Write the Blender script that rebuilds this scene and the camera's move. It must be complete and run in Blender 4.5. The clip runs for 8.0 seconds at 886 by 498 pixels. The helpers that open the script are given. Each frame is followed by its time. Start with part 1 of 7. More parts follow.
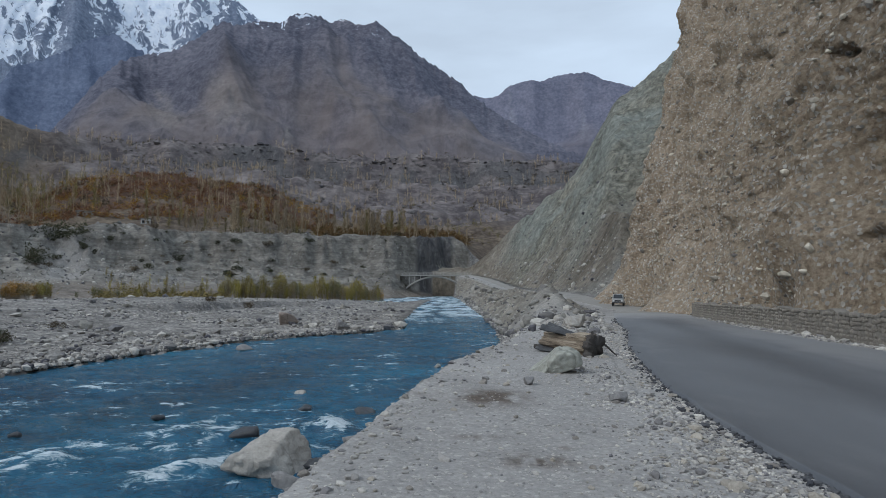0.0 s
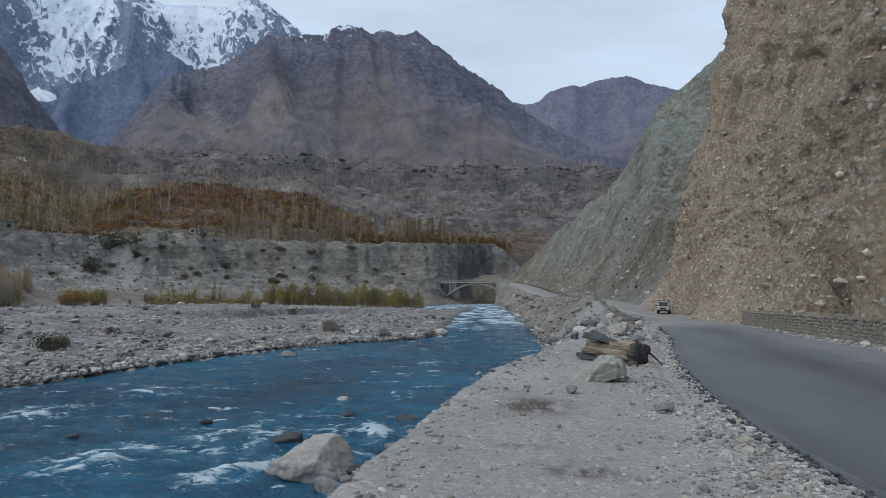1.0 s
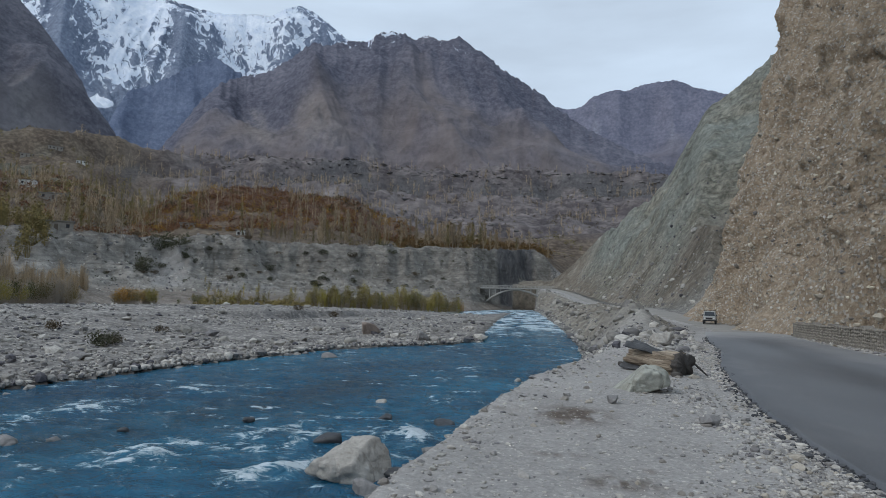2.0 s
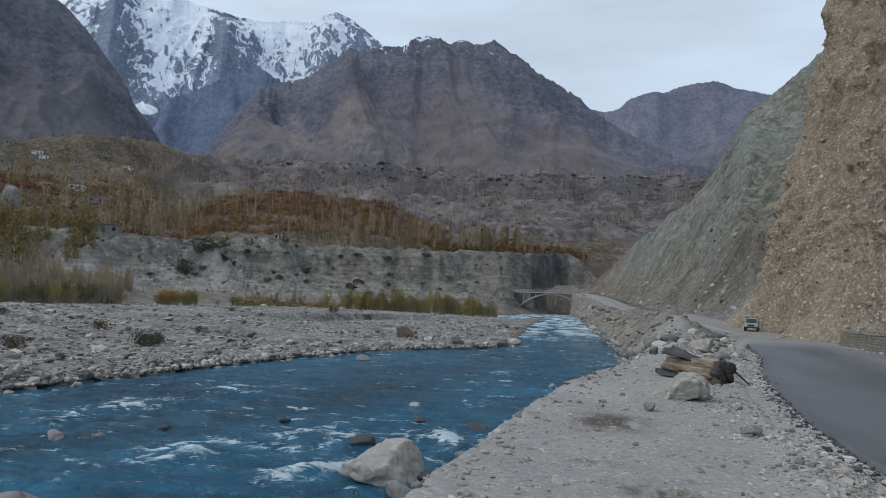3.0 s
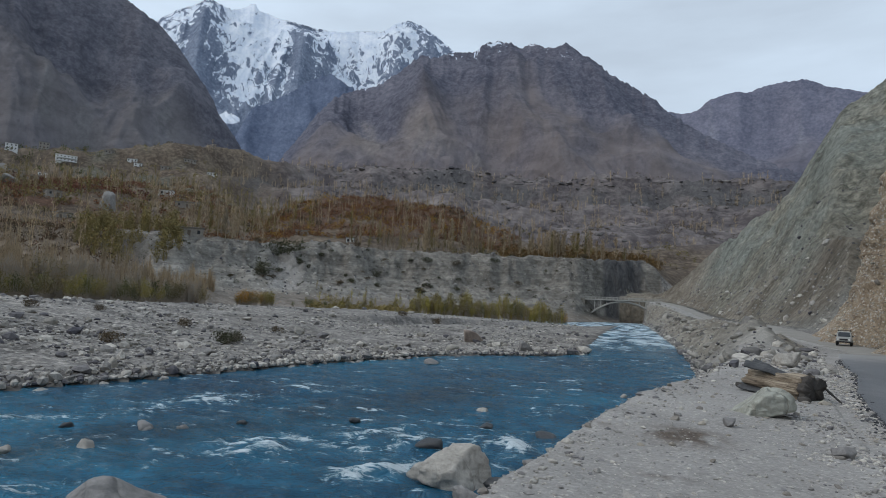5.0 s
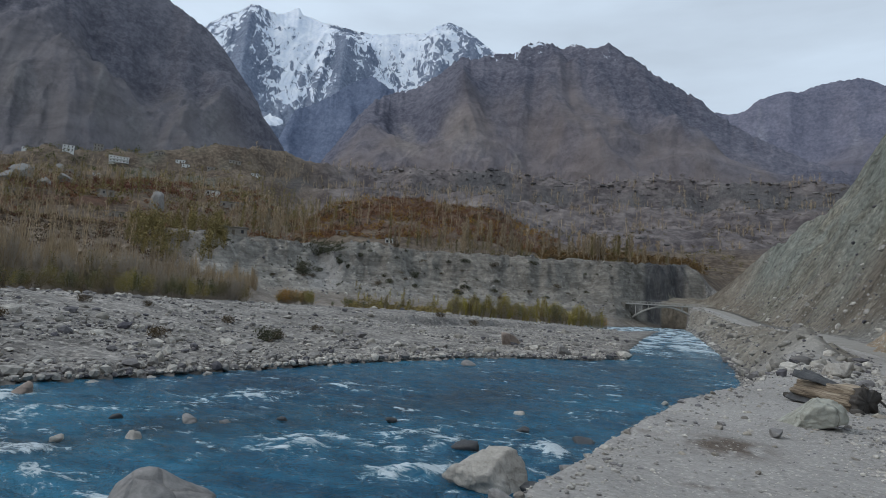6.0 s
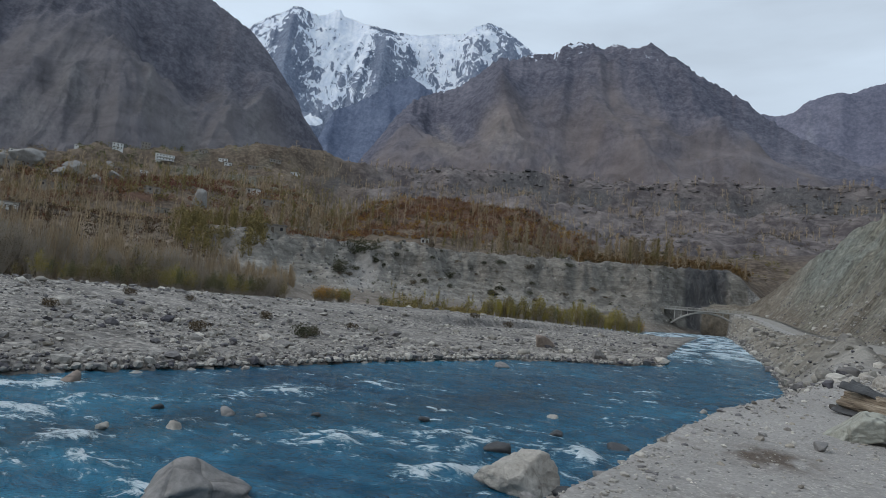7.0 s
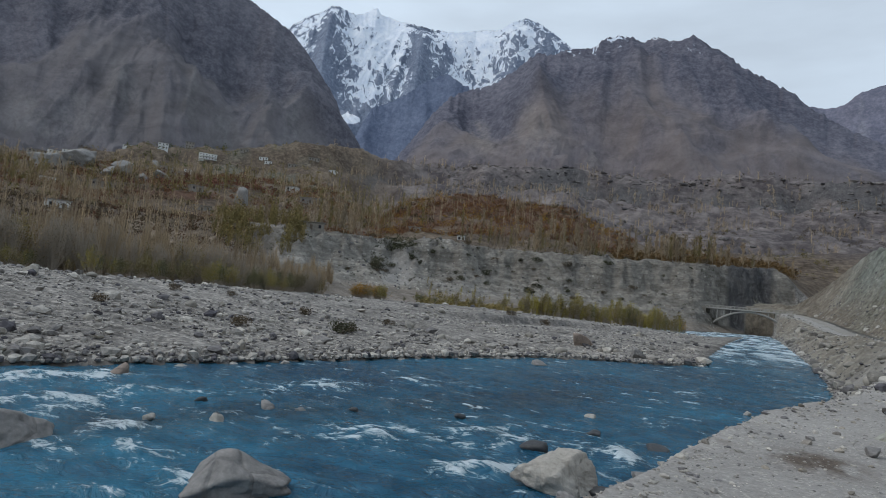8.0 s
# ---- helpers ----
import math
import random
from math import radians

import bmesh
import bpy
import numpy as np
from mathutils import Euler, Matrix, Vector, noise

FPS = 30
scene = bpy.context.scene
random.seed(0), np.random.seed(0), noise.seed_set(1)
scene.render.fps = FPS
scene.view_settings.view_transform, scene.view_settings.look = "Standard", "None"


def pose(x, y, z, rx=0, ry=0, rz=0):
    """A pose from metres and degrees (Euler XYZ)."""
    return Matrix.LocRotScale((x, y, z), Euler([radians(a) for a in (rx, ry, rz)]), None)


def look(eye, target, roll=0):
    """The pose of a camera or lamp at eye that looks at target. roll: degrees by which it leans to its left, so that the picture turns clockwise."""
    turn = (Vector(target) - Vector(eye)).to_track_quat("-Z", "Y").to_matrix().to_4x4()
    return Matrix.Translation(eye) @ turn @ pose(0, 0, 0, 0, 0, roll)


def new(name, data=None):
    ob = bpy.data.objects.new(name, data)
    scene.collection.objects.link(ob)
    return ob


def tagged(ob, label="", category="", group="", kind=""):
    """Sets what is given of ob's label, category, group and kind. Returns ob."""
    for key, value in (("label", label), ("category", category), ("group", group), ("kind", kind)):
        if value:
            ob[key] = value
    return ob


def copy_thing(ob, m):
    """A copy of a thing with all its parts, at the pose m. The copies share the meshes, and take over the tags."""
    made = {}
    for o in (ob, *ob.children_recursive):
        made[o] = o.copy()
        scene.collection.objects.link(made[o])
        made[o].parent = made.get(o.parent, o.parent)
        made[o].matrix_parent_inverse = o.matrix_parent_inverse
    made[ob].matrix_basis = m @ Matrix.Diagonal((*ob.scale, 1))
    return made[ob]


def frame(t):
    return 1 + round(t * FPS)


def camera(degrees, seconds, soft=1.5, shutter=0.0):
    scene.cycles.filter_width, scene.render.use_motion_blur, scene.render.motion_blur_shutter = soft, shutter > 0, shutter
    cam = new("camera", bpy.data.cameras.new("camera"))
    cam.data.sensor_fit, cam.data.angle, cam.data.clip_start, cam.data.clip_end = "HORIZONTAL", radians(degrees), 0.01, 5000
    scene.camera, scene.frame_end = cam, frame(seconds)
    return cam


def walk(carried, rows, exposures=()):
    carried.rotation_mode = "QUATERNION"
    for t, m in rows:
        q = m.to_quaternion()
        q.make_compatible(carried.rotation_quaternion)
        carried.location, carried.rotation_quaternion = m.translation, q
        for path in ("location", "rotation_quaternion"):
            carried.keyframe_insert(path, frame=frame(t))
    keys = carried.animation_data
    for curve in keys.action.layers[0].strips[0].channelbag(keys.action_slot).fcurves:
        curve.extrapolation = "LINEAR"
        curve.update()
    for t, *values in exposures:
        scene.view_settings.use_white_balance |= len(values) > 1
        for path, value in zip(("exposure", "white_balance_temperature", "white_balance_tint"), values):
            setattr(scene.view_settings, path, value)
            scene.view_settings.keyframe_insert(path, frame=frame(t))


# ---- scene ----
EYE = 4.4  # eye above the river's surface
cam = camera(73.2, 8.0, soft=0.6)
# seconds, pitch, roll, yaw: somebody stands on the verge and pans to the left
TURNS = [
    (0.0, 93.5, 0.0, 0.0), (0.5, 93.84, 0.111, 1.744), (1.0, 94.197, -0.014, 3.899), (1.5, 94.417, -0.541, 5.78),
    (2.0, 94.631, -1.063, 7.678), (3.5, 95.024, -1.787, 12.363), (4.0, 95.118, -2.07, 13.878),
    (4.5, 95.15, -2.373, 15.628), (6.0, 95.094, -3.658, 21.055), (6.5, 95.039, -4.346, 22.767),
    (7.0, 94.891, -4.944, 24.368), (7.5, 94.646, -5.263, 26.055), (8.0, 94.306, -5.291, 27.849),
]
walk(cam, [(t, pose(0, 0, EYE, rx, ry, rz)) for t, rx, ry, rz in TURNS], exposures=[(0.0, 0.05, 6300, 10), (1.5, 0.05, 6350, 10), (3.5, 0.03, 6450, 10), (4.5, 0.02, 6500, 10), (6.5, 0.02, 6560, 10), (8.0, 0.02, 6600, 10)])

# ---- world and sun: an overcast evening sky ----
world = bpy.data.worlds.new("overcast_sky")
scene.world = world
world.use_nodes = True
wn, wl = world.node_tree.nodes, world.node_tree.links
wn.clear()
sky = wn.new("ShaderNodeTexSky")
sky.sky_type, sky.sun_disc = "NISHITA", False
sky.sun_elevation, sky.sun_rotation = radians(45), radians(-117)
sky.air_density, sky.dust_density, sky.ozone_density = 1.0, 3.0, 1.0
pale = wn.new("ShaderNodeHueSaturation")
pale.inputs["Saturation"].default_value = 0.42
cloud = wn.new("ShaderNodeMix")
cloud.data_type = "RGBA"
cloud.inputs[7].default_value = (6.7, 8.1, 9.7, 1)
crd = wn.new("ShaderNodeTexCoord")
strech = wn.new("ShaderNodeMapping")
strech.inputs["Scale"].default_value = (1.2, 1.2, 5.0)
puff = wn.new("ShaderNodeTexNoise")
puff.inputs["Scale"].default_value, puff.inputs["Detail"].default_value = 2.2, 5
span = wn.new("ShaderNodeMapRange")
span.inputs[1].default_value, span.inputs[2].default_value = 0.3, 0.7
span.inputs[3].default_value, span.inputs[4].default_value = 0.62, 0.95
back = wn.new("ShaderNodeBackground")
back.inputs["Strength"].default_value = 0.1
wout = wn.new("ShaderNodeOutputWorld")
wl.new(sky.outputs[0], pale.inputs["Color"])
wl.new(crd.outputs["Generated"], strech.inputs[0])
wl.new(strech.outputs[0], puff.inputs["Vector"])
wl.new(puff.outputs[0], span.inputs[0])
wl.new(span.outputs[0], cloud.inputs[0])
wl.new(pale.outputs[0], cloud.inputs[6])
wl.new(cloud.outputs[2], back.inputs["Color"])
wl.new(back.outputs[0], wout.inputs["Surface"])
sun_data = bpy.data.lights.new("sun", "SUN")
sun_data.energy, sun_data.angle, sun_data.color = 0.9, radians(25), (1.0, 0.97, 0.92)
sun = new("sun", sun_data)
sun.matrix_world = look((0, 0, 300), (90, 45, 200))
scene.view_settings.exposure = 0.0

# ---- noise and mesh helpers ----
_perm = np.random.RandomState(7).permutation(4096)
_grad = np.random.RandomState(8).randn(4096, 3)
_grad /= np.linalg.norm(_grad, axis=1)[:, None]


def perlin(x, y, z):
    """Smooth noise of about -1 to 1 at arrays of places."""
    x, y, z = np.broadcast_arrays(np.asarray(x, float), np.asarray(y, float), np.asarray(z, float))
    xi, yi, zi = np.floor(x).astype(int), np.floor(y).astype(int), np.floor(z).astype(int)
    fx, fy, fz = x - xi, y - yi, z - zi
    u, v, w = (f * f * f * (f * (f * 6 - 15) + 10) for f in (fx, fy, fz))
    total = 0.0
    for i in (0, 1):
        for j in (0, 1):
            for k in (0, 1):
                h = _perm[(_perm[(_perm[(xi + i) & 4095] + yi + j) & 4095] + zi + k) & 4095]
                g = _grad[h]
                dot = g[..., 0] * (fx - i) + g[..., 1] * (fy - j) + g[..., 2] * (fz - k)
                total = total + dot * (u if i else 1 - u) * (v if j else 1 - v) * (w if k else 1 - w)
    return total * 1.6


def flat_noise(x, y, seed):
    """The same in the plane, for a given seed."""
    xi, yi = np.floor(x).astype(np.int32), np.floor(y).astype(np.int32)
    fx, fy = x - xi, y - yi
    u, v = fx * fx * fx * (fx * (fx * 6 - 15) + 10), fy * fy * fy * (fy * (fy * 6 - 15) + 10)
    s = int(abs(seed) * 977) & 4095
    p0, p1 = _perm[(xi + s) & 4095], _perm[(xi + s + 1) & 4095]
    out = 0.0
    for p, i in ((p0, 0), (p1, 1)):
        for j in (0, 1):
            h = _perm[(p + yi + j) & 4095]
            w = (u if i else 1 - u) * (v if j else 1 - v)
            out = out + w * (_cos[h] * (fx - i) + _sin[h] * (fy - j))
    return out * 1.45


_angle = np.random.RandomState(9).uniform(0, 2 * np.pi, 4096)
_cos, _sin = np.cos(_angle), np.sin(_angle)


def any_noise(x, y, z):
    if np.ndim(z) == 0 and np.ndim(x) and np.ndim(y):
        return flat_noise(x, y, z)
    return perlin(x, y, z)


def fbm(x, y, z=0.0, octaves=4, gain=0.5):
    total, amp = 0.0, 1.0
    for o in range(octaves):
        total = total + amp * any_noise(x * 2**o + 17.3 * o, y * 2**o - 9.1 * o, z * 2**o + 4.7 * o)
        amp *= gain
    return total


def ridged(x, y, z=0.0, octaves=4, gain=0.5):
    total, amp = 0.0, 1.0
    for o in range(octaves):
        total = total + amp * (1 - 2 * np.abs(any_noise(x * 2**o + 31.7 * o, y * 2**o + 11.9 * o, z * 2**o + 0.37 * o)))
        amp *= gain
    return total


def multi(x, y, seed, octaves=6, gain=0.5):
    """Eroded relief: sharp crests, smooth hollows; about -0.9 to 0.9."""
    total, weight, amp = 0.0, 1.0, 1.0
    for o in range(octaves):
        s = np.clip(1 - np.abs(flat_noise(x * 2**o + 13.1 * o, y * 2**o - 7.7 * o, seed + 0.73 * o)), 0, 1) ** 2 * weight
        weight = np.clip(s * 1.8, 0, 1)
        total = total + s * amp
        amp *= gain
    return total - 0.95


def smooth(a, b, x):
    t = np.clip((x - a) / (b - a), 0, 1)
    return t * t * (3 - 2 * t)


def mesh_np(name, verts, faces, materials=(), smooth_shade=True, slots=None):
    """A mesh from arrays: verts (n, 3); faces (m, k)."""
    me = bpy.data.meshes.new(name)
    verts, faces = np.asarray(verts, np.float32), np.asarray(faces, np.int32)
    m, k = faces.shape
    me.vertices.add(len(verts))
    me.vertices.foreach_set("co", verts.ravel())
    me.loops.add(m * k)
    me.loops.foreach_set("vertex_index", faces.ravel())
    me.polygons.add(m)
    me.polygons.foreach_set("loop_start", np.arange(0, m * k, k, dtype=np.int32))
    me.polygons.foreach_set("loop_total", np.full(m, k, np.int32))
    me.polygons.foreach_set("use_smooth", np.full(m, smooth_shade))
    for material in materials:
        me.materials.append(material)
    if slots is not None:
        me.polygons.foreach_set("material_index", np.asarray(slots, np.int32))
    me.update(calc_edges=True)
    return me


def grid_faces(rows, cols):
    a = (np.arange(rows - 1)[:, None] * cols + np.arange(cols - 1)[None, :]).ravel()
    return np.stack([a, a + 1, a + cols + 1, a + cols], 1)


def add_value(me, name, values):
    at = me.attributes.new(name, "FLOAT", "POINT")
    at.data.foreach_set("value", np.asarray(values, np.float32).ravel())


def part(name, bm, material, parent, label=""):
    """Link a bmesh as one mesh object under a thing or a part."""
    me = bpy.data.meshes.new(name)
    bm.to_mesh(me)
    bm.free()
    me.materials.append(material)
    ob = new(name, me)
    ob.parent = parent
    return tagged(ob, label)


def part_mesh(name, me, parent, label=""):
    ob = new(name, me)
    ob.parent = parent
    return tagged(ob, label)


def empty(name, m=None):
    ob = new(name)
    ob.empty_display_size = 0.2
    if m is not None:
        ob.matrix_world = m
    return ob


def box(bm, centre, size, bevel=0.0, turn=None):
    made = bmesh.ops.create_cube(bm, size=1)["verts"]
    m = Matrix.Translation(centre) @ (turn or Matrix()) @ Matrix.Diagonal((*size, 1))
    bmesh.ops.transform(bm, matrix=m, verts=made)
    if bevel:
        edges = list({e for v in made for e in v.link_edges})
        bmesh.ops.bevel(bm, geom=edges, offset=bevel, segments=2, affect="EDGES", profile=0.6)
    return bm


def tube(bm, a, b, ra, rb, sides=8):
    a, b = Vector(a), Vector(b)
    made = bmesh.ops.create_cone(bm, cap_ends=True, segments=sides, radius1=ra, radius2=rb, depth=(b - a).length)["verts"]
    turn = (b - a).to_track_quat("Z", "Y").to_matrix().to_4x4()
    bmesh.ops.transform(bm, matrix=Matrix.Translation((a + b) / 2) @ turn, verts=made)
    return bm


_ico = {}


def ico(sub):
    if sub not in _ico:
        bm = bmesh.new()
        bmesh.ops.create_icosphere(bm, subdivisions=sub, radius=1)
        bm.verts.index_update()
        _ico[sub] = (np.array([v.co[:] for v in bm.verts]), np.array([[v.index for v in f.verts] for f in bm.faces]))
        bm.free()
    return _ico[sub]


def rock_shape(seed, sub=3, planes=20, rough=0.05, soft=14.0):
    """A broken stone of about radius 1: facets with rounded edges and a grain."""
    rs = np.random.RandomState(seed)
    v, f = ico(sub)
    n = rs.randn(planes, 3)
    n /= np.linalg.norm(n, axis=1)[:, None]
    d = rs.uniform(0.55, 0.88, planes)
    inv = np.maximum(v @ n.T, 0.02) / d
    r = 1 / ((inv**soft).sum(1) ** (1 / soft))
    r = np.minimum(r, 1.3)
    p = v * r[:, None]
    r2 = 1 + rough * fbm(p[:, 0] * 2.3 + seed, p[:, 1] * 2.3, p[:, 2] * 2.3, 3)
    return p * r2[:, None], f


def scatter(base_list, places, sizes, turns, tilt=0.3, seed=0, squash=(1, 1, 1)):
    """One joined array mesh out of many small copies of (verts, faces) shapes."""
    rs = np.random.RandomState(seed)
    which = rs.randint(0, len(base_list), len(places))
    out_v, out_f, start = [], [], 0
    for b, (v, f) in enumerate(base_list):
        ids = np.where(which == b)[0]
        if len(ids) == 0:
            continue
        c, s = np.cos(turns[ids]), np.sin(turns[ids])
        sc = sizes[ids][:, None, None] * (np.asarray(squash) * rs.uniform(0.75, 1.25, (len(ids), 3)))[:, None, :]
        p = v[None] * sc
        a = rs.uniform(-tilt, tilt, len(ids))[:, None]
        y, z = p[..., 1] * np.cos(a) - p[..., 2] * np.sin(a), p[..., 1] * np.sin(a) + p[..., 2] * np.cos(a)
        q = np.stack([p[..., 0] * c[:, None] - y * s[:, None], p[..., 0] * s[:, None] + y * c[:, None], z], -1)
        q += places[ids][:, None, :]
        out_v.append(q.reshape(-1, 3))
        out_f.append((f[None] + (np.arange(len(ids)) * len(v))[:, None, None] + start).reshape(-1, f.shape[1]))
        start += len(ids) * len(v)
    return np.concatenate(out_v), np.concatenate(out_f)


# ---- materials ----
def nodes_of(name):
    m = bpy.data.materials.new(name)
    m.use_nodes = True
    nt = m.node_tree
    return m, nt.nodes, nt.links, nt.nodes["Principled BSDF"]


def ramp(nodes, links, source, stops):
    r = nodes.new("ShaderNodeValToRGB")
    while len(r.color_ramp.elements) < len(stops):
        r.color_ramp.elements.new(0.5)
    for e, (at, col) in zip(r.color_ramp.elements, stops):
        e.position, e.color = at, (*col, 1)
    links.new(source, r.inputs[0])
    return r.outputs[0]


def blend(nodes, links, factor, a, b, how="MIX"):
    x = nodes.new("ShaderNodeMix")
    x.data_type, x.blend_type = "RGBA", how
    for sock, val in ((x.inputs[0], factor), (x.inputs[6], a), (x.inputs[7], b)):
        if isinstance(val, (int, float)):
            sock.default_value = val
        elif isinstance(val, tuple):
            sock.default_value = (*val, 1)
        else:
            links.new(val, sock)
    return x.outputs[2]


def noise_of(nodes, links, scale, detail=6, rough=0.6, stretch=None, coords="Object", distort=0.0):
    c = nodes.new("ShaderNodeTexCoord")
    src = c.outputs[coords]
    if stretch:
        mp = nodes.new("ShaderNodeMapping")
        mp.inputs["Scale"].default_value = stretch
        links.new(src, mp.inputs[0])
        src = mp.outputs[0]
    n = nodes.new("ShaderNodeTexNoise")
    n.inputs["Scale"].default_value, n.inputs["Detail"].default_value = scale, detail
    n.inputs["Roughness"].default_value, n.inputs["Distortion"].default_value = rough, distort
    links.new(src, n.inputs["Vector"])
    return n.outputs[0]


def face_noise(nodes, links, scale, detail=8, rough=0.65, stretch=(1, 1, 1), distort=0.0):
    """Noise laid over a mountain face by its own unwrap, in metres along and up the slope."""
    a = nodes.new("ShaderNodeAttribute")
    a.attribute_name = "face"
    mp = nodes.new("ShaderNodeMapping")
    mp.inputs["Scale"].default_value, mp.inputs["Rotation"].default_value = stretch, (0, 0, radians(12))
    links.new(a.outputs["Vector"], mp.inputs[0])
    n = nodes.new("ShaderNodeTexNoise")
    n.inputs["Scale"].default_value, n.inputs["Detail"].default_value = scale, detail
    n.inputs["Roughness"].default_value, n.inputs["Distortion"].default_value = rough, distort
    links.new(mp.outputs[0], n.inputs["Vector"])
    return n.outputs[0]


def cells_of(nodes, links, scale, stretch=None, feature="F1", output="Color"):
    c = nodes.new("ShaderNodeTexCoord")
    src = c.outputs["Object"]
    if stretch:
        mp = nodes.new("ShaderNodeMapping")
        mp.inputs["Scale"].default_value = stretch
        links.new(src, mp.inputs[0])
        src = mp.outputs[0]
    v = nodes.new("ShaderNodeTexVoronoi")
    v.feature = feature
    v.inputs["Scale"].default_value = scale
    links.new(src, v.inputs["Vector"])
    return v.outputs[output]


def bump(nodes, links, bsdf, height, strength=0.5, distance=0.1, after=None):
    b = nodes.new("ShaderNodeBump")
    b.inputs["Strength"].default_value, b.inputs["Distance"].default_value = strength, distance
    links.new(height, b.inputs["Height"])
    if after is not None:
        links.new(after, b.inputs["Normal"])
    links.new(b.outputs[0], bsdf.inputs["Normal"])
    return b.outputs[0]


def attr(nodes, name):
    a = nodes.new("ShaderNodeAttribute")
    a.attribute_name = name
    return a.outputs["Fac"]


def earth(name, dark, mid, light, big, small, rough=0.95, bump_size=0.1, bump_strength=0.6, stretch=None, speck=None, isles=0.0, objects=0.0, cracks=0.0):
    """Rock, soil or gravel: two scales of noise between three colours, with relief; speck: (scale, colour, share) of pale or dark grains."""
    m, n, l, b = nodes_of(name)
    n1, n2 = noise_of(n, l, big, 5, 0.6, stretch), noise_of(n, l, small, 6, 0.7, stretch)
    c1 = ramp(n, l, n1, [(0.3, dark), (0.52, mid), (0.72, light)])
    c2 = ramp(n, l, n2, [(0.28, dark), (0.5, mid), (0.75, light)])
    col = blend(n, l, 0.55, c1, c2)
    if speck:
        ce = cells_of(n, l, speck[0])
        g = n.new("ShaderNodeSeparateColor")
        l.new(ce, g.inputs[0])
        mask = ramp(n, l, g.outputs[0], [(1 - speck[2] - 0.03, (0, 0, 0)), (1 - speck[2] + 0.03, (0.8, 0.8, 0.8))])
        col = blend(n, l, mask, col, speck[1])
        tone = ramp(n, l, g.outputs[1], [(0.0, (0.72, 0.72, 0.72)), (1.0, (1.25, 1.25, 1.25))])
        col = blend(n, l, 0.8, col, tone, "MULTIPLY")
    if isles or objects:
        if isles:
            g = n.new("ShaderNodeNewGeometry").outputs["Random Per Island"]
            amount = isles
        else:
            g = n.new("ShaderNodeObjectInfo").outputs["Random"]
            amount = objects
        tone = ramp(n, l, g, [(0.0, (1 - amount, 1 - amount, 1 - 0.9 * amount)), (0.5, (1, 0.99, 0.97)), (1.0, (1 + amount, 1 + 0.95 * amount, 1 + 0.85 * amount))])
        col = blend(n, l, 1.0, col, tone, "MULTIPLY")
    first = None
    if cracks:
        edge = cells_of(n, l, cracks, (1.0, 1.3, 0.8), "DISTANCE_TO_EDGE", "Distance")
        line = ramp(n, l, edge, [(0.0, (0.62, 0.6, 0.58)), (0.02, (1, 1, 1))])
        col = blend(n, l, ramp(n, l, n1, [(0.45, (0, 0, 0)), (0.6, (1, 1, 1))]), col, blend(n, l, 1.0, col, line, "MULTIPLY"))
        b1 = n.new("ShaderNodeBump")
        b1.inputs["Strength"].default_value, b1.inputs["Distance"].default_value = 0.8, 0.05
        l.new(ramp(n, l, edge, [(0.0, (0, 0, 0)), (0.08, (1, 1, 1))]), b1.inputs["Height"])
        first = b1.outputs[0]
    l.new(col, b.inputs["Base Color"])
    b.inputs["Roughness"].default_value = rough
    b.inputs["Specular IOR Level"].default_value = 0.25
    bump(n, l, b, n2, bump_strength, bump_size, first)
    return m


def plain(name, colour, rough=0.6, metal=0.0, vary=0.15, scale=8.0, bump_strength=0.15):
    m, n, l, b = nodes_of(name)
    nn = noise_of(n, l, scale, 5)
    lo, hi = tuple(c * (1 - vary) for c in colour), tuple(min(1, c * (1 + vary)) for c in colour)
    l.new(ramp(n, l, nn, [(0.3, lo), (0.7, hi)]), b.inputs["Base Color"])
    b.inputs["Roughness"].default_value, b.inputs["Metallic"].default_value = rough, metal
    bump(n, l, b, nn, bump_strength, 0.02)
    return m


def foliage(name, colours, isles=True):
    """Leaves and twigs: the colour changes from tuft to tuft."""
    m, n, l, b = nodes_of(name)
    src = n.new("ShaderNodeNewGeometry").outputs["Random Per Island"]
    k = len(colours)
    col = ramp(n, l, src, [(i / max(1, k - 1), c) for i, c in enumerate(colours)])
    rnd = n.new("ShaderNodeObjectInfo").outputs["Random"]
    tone = ramp(n, l, rnd, [(0.0, (0.7, 0.72, 0.7)), (1.0, (1.25, 1.2, 1.1))])
    big = ramp(n, l, noise_of(n, l, 0.05, 3), [(0.3, (0.75, 0.75, 0.78)), (0.7, (1.2, 1.15, 1.05))])
    col = blend(n, l, 1.0, blend(n, l, 1.0, col, tone, "MULTIPLY"), big, "MULTIPLY")
    l.new(col, b.inputs["Base Color"])
    b.inputs["Roughness"].default_value = 0.85
    b.inputs["Specular IOR Level"].default_value = 0.15
    return m


